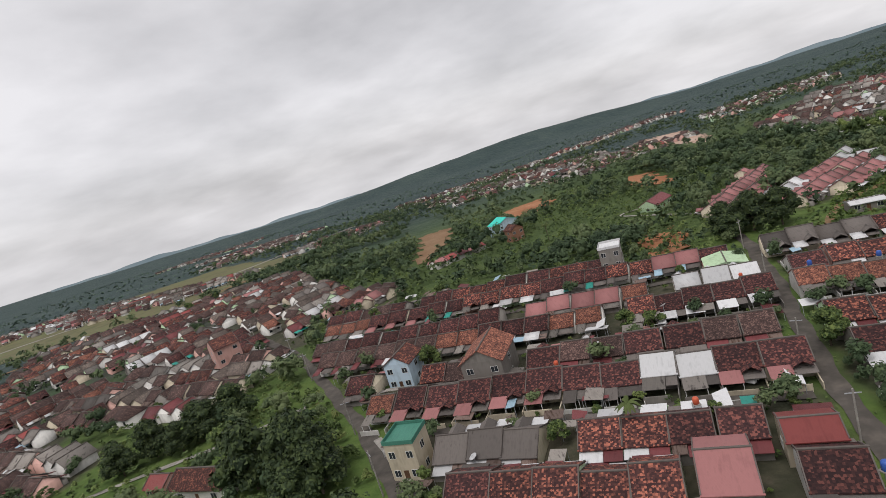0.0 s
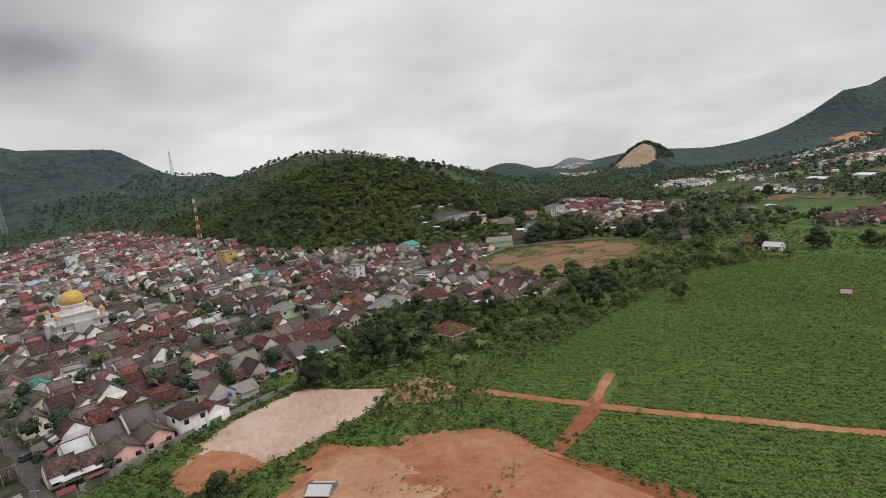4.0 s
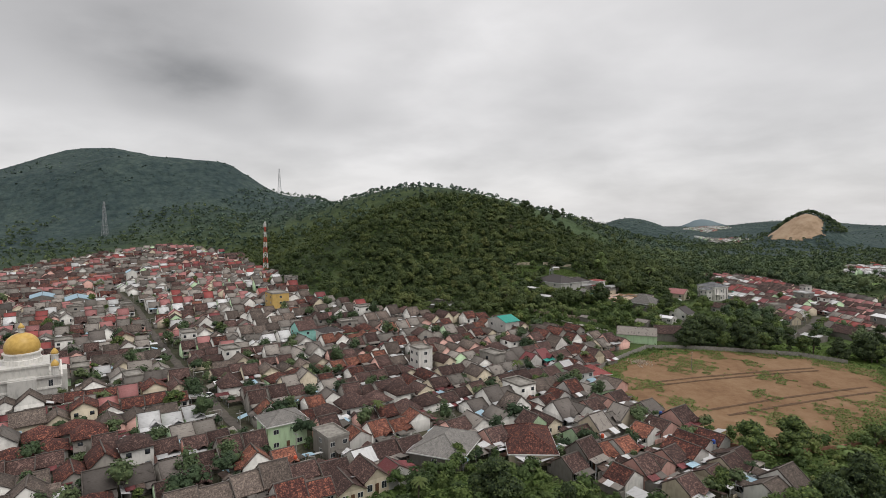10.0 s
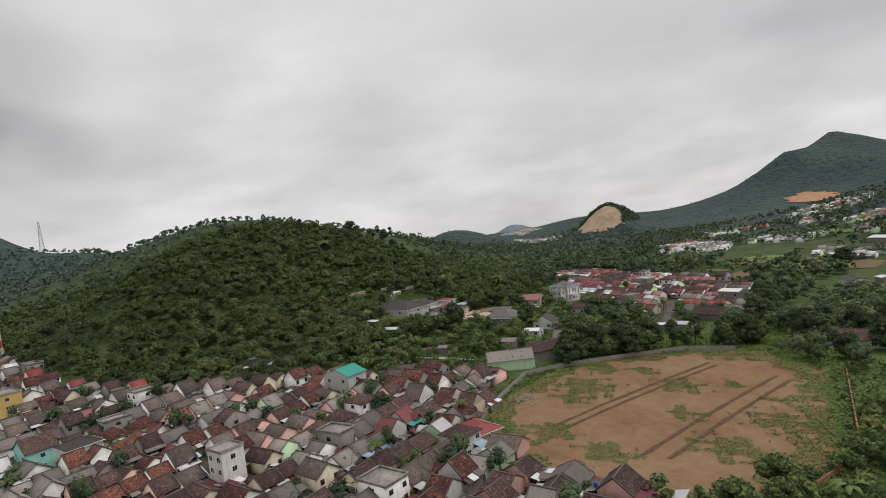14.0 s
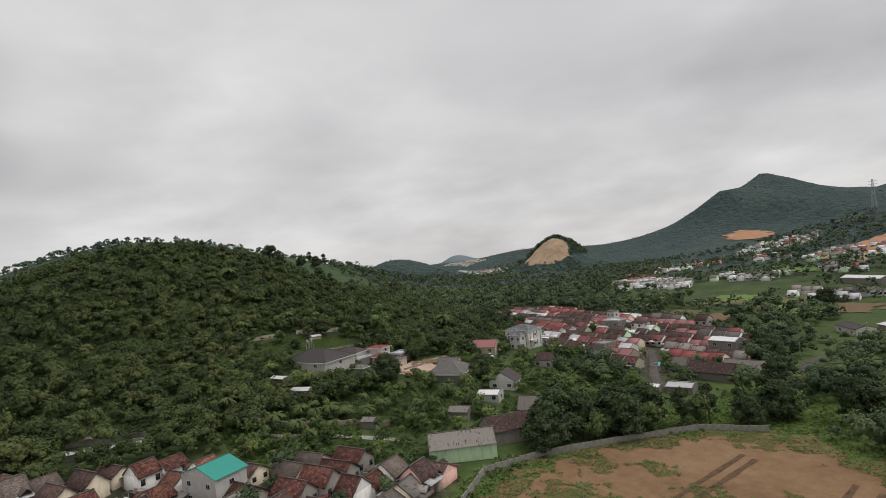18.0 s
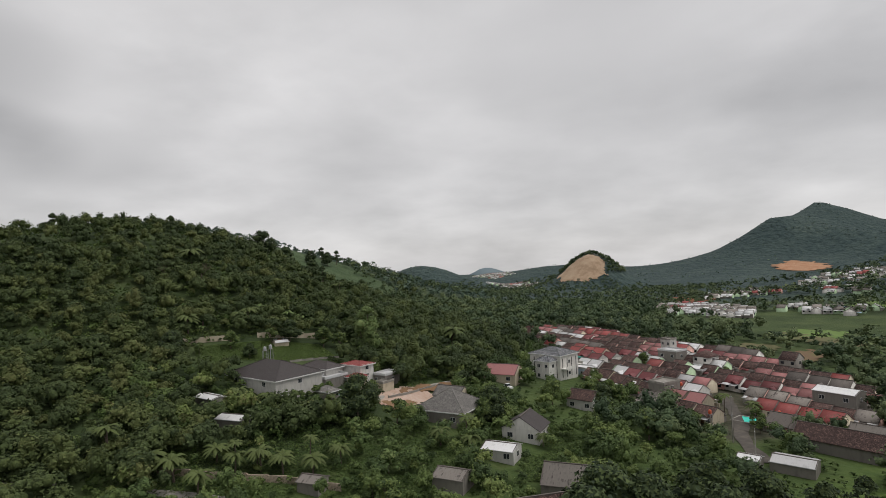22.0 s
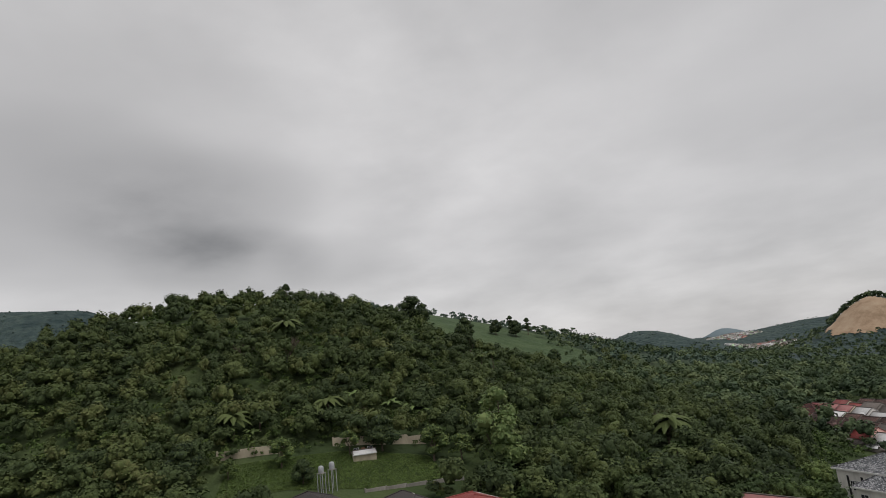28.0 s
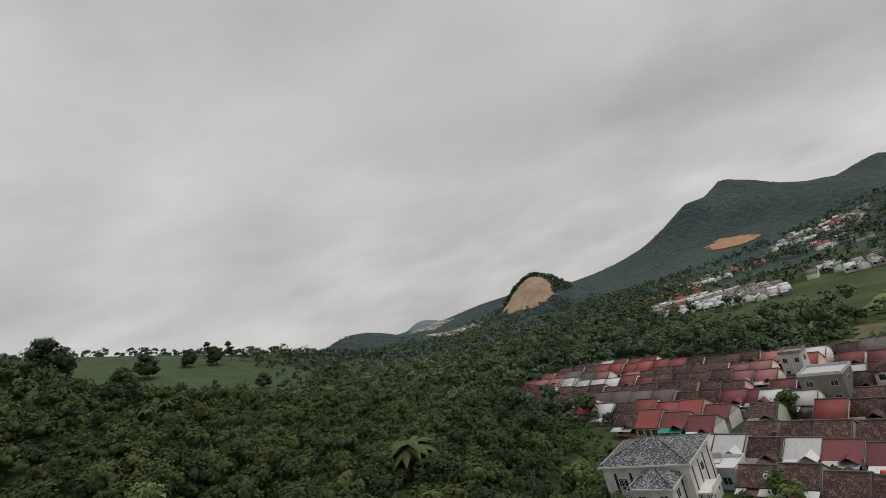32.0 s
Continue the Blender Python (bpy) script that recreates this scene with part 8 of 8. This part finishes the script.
def weedy(x, y):
    d = np.full(x.shape, 1e9)
    for px, py, pr in WEEDY:
        d = np.minimum(d, np.hypot((x - px) * 0.7, y - py) / pr)
    return inside(DIRT_FIELD, x, y) & (d + 0.5 * np.sin(x * 0.7 + np.sin(y * 0.5)) * np.sin(y * 0.8) + 0.25 * np.sin(x * 2.1) * np.sin(y * 1.9) < 0.8)


leaf_carpet("bare_field_weeds", "patches of weeds on the bare field", 52000, (264, -212, 366, -90, weedy), F_MEADOW, 0.22, 0.35, 16, lift=0.3)
EDGE = DIRT_FIELD + DIRT_FIELD[:1]
leaf_carpet("bare_field_margin", "grass creeping in from the edges of the bare field", 30000, (260, -215, 372, -86, lambda x, y: line_dist(EDGE, x, y) + 3.5 * np.sin(x * 0.4) * np.sin(y * 0.5) + 2.5 * np.sin(x * 0.13 + y * 0.09) < 7.0), F_MEADOW, 0.3, 0.4, 36, lift=0.3)
leaf_carpet("lawn_grass", "short bright lawn behind the wide villa", 36000, (486, -158, 508, -108, lambda x, y: inside(VILLA_LAWN, x, y)), F_MEADOW, 0.14, 0.08, 71, "grass", lift=0.1)
leaf_carpet("orchard_grass", "rough grass under the palms and fruit trees", 60000, (400, -200, 475, -85, wild), F_SCRUB, 0.26, 0.45, 73, "grass", lift=0.1)
forest("orchard_shrubs", "shrubs and young fruit trees on the orchard terrace", 150, (408, -150, 466, -86, wild), F_GARDEN, 0.26, 150, 2.8, 74)
leaf_carpet("meadow_grass", "bright grass meadow beside the bare field", 12000, (315, -245, 375, -180, lambda x, y: inside(MEADOW, x, y)), F_GRASS, 0.4, 0.6, 37, "grass")
TUFTS = ((128.7, 9.8, 3), (125, 2.3, 4), (120, -1, 3.5), (113.6, -6, 4), (118, -9, 3), (122.7, -14.6, 3), (101, -25.6, 2.5), (100, -15, 2), (132, 4, 3), (109, 2, 2), (88, -18, 2), (78, -4, 3))


def tufty(x, y):
    d = np.full(x.shape, 1e9)
    for px, py, pr in TUFTS:
        d = np.minimum(d, np.hypot(x - px, y - py) / pr)
    return inside(SOIL, x, y) & (d + 0.6 * np.sin(x * 1.3 + y) * np.sin(y * 1.7) < 0.75)


leaf_carpet("terrace_weeds", "thin tufts of weeds on the red soil", 2600, (60, -40, 150, 32, tufty), F_GRASS, 0.3, 0.5, 17, lift=lambda x, y: 0.35 + terraces(x, y))

# ---- single trees ----
plant(TREES[1], -35, 92, 1.35)
plant(TREES[1], -32, 88, 1.05)
plant(TREES[1], -46, 98, 1.3)
for x, y, s in ((-66, 135, 1.0), (-72, 130, 0.8), (-80, 133, 0.9), (-60, 138, 1.1), (-86, 128, 0.8), (-90, 134, 0.7), (-70, 138, 0.9), (-40, 112, 0.7)):
    plant(TREES[1], x, y, s)
for x, y, s in ((499, -122, 0.7), (503, -136, 0.8), (501, -154, 0.9), (496, -112, 0.6), (493, -127, 0.45), (505, -143, 0.8), (500, -160, 1.0), (495, -104, 0.8)):
    plant(TREES[rng.choice((0, 1, 2))], x, y, s)
for x, y, s in ((97, 151, 1.2), (104, 148, 1.1), (92, 158, 1.0), (99, 160, 0.9), (170, 150, 0.7), (88, 150, 0.8)):
    plant(TREES[1], x, y, s)
plant(TREES[1], 140, 38, 0.72)
plant(TREES[0], 200, -127, 0.95)
plant(TREES[1], 655, -163, 1.75)
for x, y, s in ((379, -286, 1.25), (385, -293, 1.1), (373, -279, 1.0), (417, -430, 1.1), (424, -436, 0.9), (371, -158, 1.3), (369, -170, 1.2), (366, -180, 1.3), (373, -164, 1.4), (362, -190, 1.1)):
    plant(TREES[1], x, y, s)
for x, y, s in ((602, -179, 0.9), (628, -60, 0.8), (560, -40, 0.8), (600, -110, 0.8), (690, -100, 0.8), (705, -205, 0.7), (720, -190, 0.7), (580, -178, 0.8), (760, -240, 0.8), (822, -216, 1.5), (860, -267, 1.3),
                (893, -271, 1.2), (881, -284, 1.2), (773, -271, 1.0), (854, -248, 1.1)):
    plant(TREES[rng.choice((3, 1))], x, y, s)
plant(FEATHERY, 491, -167, 1.35)
for x, y in ((345, -95), (233, -12), (228, -30), (220, -50), (444, -89), (445, -98), (435, -100), (433, -118), (431, -124), (433, -113), (428, -129), (426, -161), (424, -168), (415, -185), (410, -262), (252, -20),
             (495, -203), (575, -250), (20, 72), (58, 240), (300, -12), (205, -20), (199, -33)):
    plant(PALMS[rng.choice((0, 1, 1)) if x > 400 else 0], x + rng.uniform(-1, 1), y + rng.uniform(-1, 1), rng.uniform(0.8, 1.1), "scattered palms")


for x, y, s in ((438, -97, 1.3), (432, -101, 1.4), (437, -110, 1.2), (429, -118, 1.3), (426, -122, 1.2), (431, -113, 1.1), (424, -128, 1.2), (426, -135, 1.1), (425, -105, 1.2), (426, -161, 1.2), (420, -166, 1.2), (465, -119, 1.2), (462, -126, 1.0)):
    plant(PALMS[1], x, y, s, "young palms on the orchard terrace")
for x, y, s in ((442, -89, 1.15), (413, -254, 0.9), (331, -64, 1.0), (494, -206, 0.8), (560, -178, 0.9), (566, -190, 0.9), (571, -184, 0.8)):
    plant(PALMS[0], x, y, s, "scattered palms")
for x, y, s in ((518, -217, 2.3), (561, -116, 2.2), (510, -110, 1.7), (514, -115, 1.5), (517, -131, 1.7), (514, -127, 1.5)):
    plant(PALMS[1], x, y, s, "tall palms among the trees of the hill")
for k in range(12):
    u, v = (-14.2, -9 + 2.6 * k) if k < 8 else (-12 + 4.5 * (k - 8), 10.4)
    plant(TREES[rng.choice((5, 5, 4))], 476 + u * 0.906 - v * 0.423, -131 + u * 0.423 + v * 0.906, rng.uniform(0.5, 0.8))


def banana(seed):
    """A banana plant: a stout sheath and broad arching leaves."""
    r = random.Random(seed)
    ob = new("banana_plant")
    part("stem", lathe([(0.22, -0.4), (0.17, 1.6), (0.1, 2.4)], 8), M_PALM, ob)
    for k in range(9):
        a, up = 6.283 * k / 9 + r.uniform(-0.3, 0.3), r.uniform(0.7, 1.5)
        V, F = [], []
        for j in range(6):
            q = j / 5
            out, z, wd = 2.7 * q, 2.2 + 2.7 * (up * q - (0.5 + 0.5 * up) * q * q), 0.5 * math.sin(0.3 + 2.75 * q)
            ca, sa = math.cos(a), math.sin(a)
            V += [(out * ca - wd * sa, out * sa + wd * ca, z - wd * 0.35), (out * ca, out * sa, z), (out * ca + wd * sa, out * sa - wd * ca, z - wd * 0.35)]
        for j in range(5):
            F += [(3 * j, 3 * j + 1, 3 * j + 4, 3 * j + 3), (3 * j + 1, 3 * j + 2, 3 * j + 5, 3 * j + 4)]
        part("leaf", (V, F), M_LEAF_BRIGHT, ob)
    return tagged(ob, "banana plant with broad pale green leaves", "banana plant")


def bare_tree(seed, tall):
    """A leafless tree: forked limbs that split twice."""
    r = random.Random(seed)
    ob = new("bare_tree")
    bm = bmesh.new()

    def limb(p, d, ln, rad, left):
        e = p + d * ln
        q = d.to_track_quat("Z", "Y").to_matrix()
        lo = [bm.verts.new(p + q @ Vector((rad * math.cos(t), rad * math.sin(t), 0))) for t in (0, 1.571, 3.142, 4.712)]
        hi = [bm.verts.new(e + q @ Vector((rad * 0.6 * math.cos(t), rad * 0.6 * math.sin(t), 0))) for t in (0, 1.571, 3.142, 4.712)]
        for k in range(4):
            bm.faces.new((lo[k], lo[(k + 1) % 4], hi[(k + 1) % 4], hi[k]))
        if left:
            for k in range(4 if left > 1 else 3):
                nd = (d + Vector((r.uniform(-1, 1), r.uniform(-1, 1), r.uniform(-0.1, 0.7))) * 0.75).normalized()
                limb(p + d * ln * r.uniform(0.6, 1.0), nd, ln * r.uniform(0.5, 0.8), rad * 0.55, left - 1)

    limb(Vector((0, 0, -0.5)), Vector((0.05, 0, 1)).normalized(), tall * 0.42, tall * 0.028, 3)
    part("trunk", bm, M_BARK, ob)
    return tagged(ob, "leafless grey tree standing in the forest", "tree")


BANANAS, BARE = [banana(3), banana(8)], [bare_tree(2, 9), bare_tree(5, 6)]
for x, y in ((517, -133), (521, -152), (511, -109), (545, -130), (554, -149), (512, -113), (519, -129), (521, -147), (522, -156), (546, -137), (524, -138), (515, -128), (549, -141), (551, -134), (519, -143), (556, -153),
             (208, -25), (214, -32), (222, -20), (196, -40), (185, -28), (262, -118), (258, -130)):
    for _ in range(1):
        plant(rng.choice(BANANAS), x + rng.uniform(-2.5, 2.5), y + rng.uniform(-2.5, 2.5), rng.uniform(0.8, 1.25), "clumps of banana plants")
for x, y, k in ((527, -223, 0), (547, -118, 0), (549, -117, 1), (518, -217, 0), (515, -140, 1), (546, -105, 0), (700, -260, 0), (720, -280, 0), (352, -200, 1)):
    plant(BARE[k], x, y, rng.uniform(0.9, 1.3), "leafless trees")


# ---- street furniture and yard things ----
def water_tank(material):
    ob = new("water_tank")
    part("tank", lathe([(0.55, 4.4), (0.6, 4.5), (0.6, 5.5), (0.45, 5.75), (0.2, 5.85)], 14), material, ob, "", True)
    bm = bmesh.new()
    box(bm, -0.7, -0.7, 4.25, 0.7, 0.7, 4.4)
    part("platform", bm, M_CONCRETE, ob)
    for sx in (-1, 1):
        for sy in (-1, 1):
            bm = bmesh.new()
            box(bm, sx * 0.6 - 0.06, sy * 0.6 - 0.06, -0.5, sx * 0.6 + 0.06, sy * 0.6 + 0.06, 4.25)
            part("leg", bm, M_STEEL, ob)
    return ob


def dish():
    ob = new("satellite_dish")
    bm = bmesh.new()
    box(bm, -0.05, -0.05, -0.5, 0.05, 0.05, 5.0)
    part("mast", bm, M_STEEL, ob)
    bowl = part("bowl", lathe([(0.1, 0.0), (0.5, 0.08), (0.85, 0.24), (1.05, 0.4), (1.03, 0.42), (0.5, 0.12), (0.1, 0.04)], 18), M_SHEET_WHITE, ob, "", True)
    bowl.matrix_basis = pose(0, 0, 5.0, 28, 0, 0)
    bm = bmesh.new()
    box(bm, -0.02, -0.02, 0, 0.02, 0.02, 0.85)
    part("feed", bm, M_STEEL, bowl)
    return ob


def pole(tall=8.5):
    ob = new("utility_pole")
    part("shaft", lathe([(0.16, -0.5), (0.1, tall)], 8), M_CONCRETE, ob)
    bm = bmesh.new()
    box(bm, -0.9, -0.05, tall - 0.7, 0.9, 0.05, tall - 0.58)
    part("crossarm", bm, M_STEEL, ob)
    return ob


def car(material, long=4.2, pickup=False):
    ob = new("car")
    bm = bmesh.new()
    box(bm, -0.82, -long / 2, 0.3, 0.82, long / 2, 0.95)
    bmesh.ops.bevel(bm, geom=bm.edges[:], offset=0.1, segments=2, affect="EDGES")
    part("body", bm, material, ob)
    bm = bmesh.new()
    y0, y1 = (-long / 2 + 0.5, -0.1) if pickup else (-long / 2 + 0.9, long / 2 - 0.2)
    lo = [bm.verts.new(p) for p in ((-0.76, y0, 0.93), (0.76, y0, 0.93), (0.76, y1, 0.93), (-0.76, y1, 0.93))]
    hi = [bm.verts.new(p) for p in ((-0.66, y0 + 0.5, 1.6), (0.66, y0 + 0.5, 1.6), (0.66, y1 - 0.15, 1.6), (-0.66, y1 - 0.15, 1.6))]
    bm.faces.new(hi)
    for k in range(4):
        bm.faces.new((lo[k], lo[(k + 1) % 4], hi[(k + 1) % 4], hi[k]))
    cab = part("cabin", bm, M_GLASS, ob)
    bm = bmesh.new()
    box(bm, -0.68, y0 + 0.45, 1.58, 0.68, y1 - 0.1, 1.66)
    part("car_roof", bm, material, cab)
    for sx in (-1, 1):
        for y in (-long * 0.3, long * 0.3):
            w = part("wheel", lathe([(0.31, -0.1), (0.33, -0.06), (0.33, 0.06), (0.31, 0.1)], 14), M_TYRE, ob)
            w.matrix_basis = pose(sx * 0.78, y, 0.33, 0, 90, 0)
    return ob


TANKS = [tagged(water_tank(M_TANK_RED), "orange plastic water tank on a stand", "water tank"), tagged(water_tank(M_TANK_BLUE), "blue plastic water tank on a stand", "water tank")]
STEEL_TANK = tagged(water_tank(M_STEEL), "pale steel water tank on a stand behind the villa", "water tank")
for x, y in ((489, -131), (490, -133)):
    plant(STEEL_TANK, x, y, 0.9, "tanks behind the villa")
DISH = tagged(dish(), "white satellite dish on a mast", "satellite dish")
near_spots = [(o.location.x, o.location.y) for o in BUILT_NEAR]
rng.shuffle(near_spots)
for k, (x, y) in enumerate(near_spots[:56]):
    src = DISH if k % 3 == 0 else TANKS[(k // 2) % 2]
    plant(src, x + rng.choice((-3.2, 3.2)), y + rng.choice((-3.6, 3.6)), rng.uniform(0.7, 0.85), "tanks and dishes behind the houses")
POLE = tagged(pole(), "slim concrete utility pole with a crossarm", "utility pole")
for line, wd in ROADS:
    for (x0, y0), (x1, y1) in zip(line, line[1:]):
        d = math.hypot(x1 - x0, y1 - y0)
        if d > 12:
            plant(POLE, x0 - (y1 - y0) / d * (wd / 2 + 0.4), y0 + (x1 - x0) / d * (wd / 2 + 0.4), 1, "poles along the streets")
plant(POLE, 337, -137, 0.8, "poles along the streets")
CARS = [tagged(car(M_CAR_SILVER), "silver people carrier parked on the lane", "car"), tagged(car(M_CAR_WHITE, 4.4, True), "white pickup truck parked by the street", "car"), tagged(car(M_CAR_DARK), "dark blue truck parked by the workshop", "car")]
for k, x, y, a in ((0, 77, 62, 64), (1, 43, 76, -60), (2, 113, 43, 20), (0, 247, -93, 70), (1, 354, -333, 30), (0, 300, 24, 63), (1, 340, 47, 63), (2, 190, 85, 60), (1, 460, -206, 80)):
    src = CARS[k]
    m = pose(x, y, hz(x, y) + 0.25, 0, 0, a)
    if src.name not in FIRST:
        FIRST.add(src.name)
        src.matrix_basis = m
    else:
        repeat(src, m)
bm = bmesh.new()
r_ = random.Random(3)
for _ in range(140):
    x, y, s = r_.gauss(0, 3.2), r_.gauss(0, 2.4), r_.uniform(0.15, 0.4)
    bmesh.ops.create_icosphere(bm, subdivisions=1, radius=s, matrix=Matrix.Translation((x, y, max(0.05, 0.8 - 0.15 * math.hypot(x, y)) * r_.random())))
sp_ = part("stone_heap", bm, M_STONE)
sp_.matrix_basis = pose(349, -121, hz(349, -121) + 0.15)
tagged(sp_, "heap of pale rubble stones on the bare field", "stones", kind="stuff")
bm = bmesh.new()
for k in range(5):
    bmesh.ops.create_icosphere(bm, subdivisions=2, radius=2.2, matrix=Matrix.Translation((k * 1.6, math.sin(k * 2) * 0.8, 0.6)) @ Matrix.Diagonal((1, 0.9, 0.9 - 0.1 * (k % 2), 1)))
gn_ = part("tarpaulin", bm, M_TARP)
gn_.matrix_basis = pose(311, -72, hz(311, -72), 0, 0, -50)
tagged(gn_, "crumpled teal tarpaulin over a heap beside the houses", "tarpaulin")
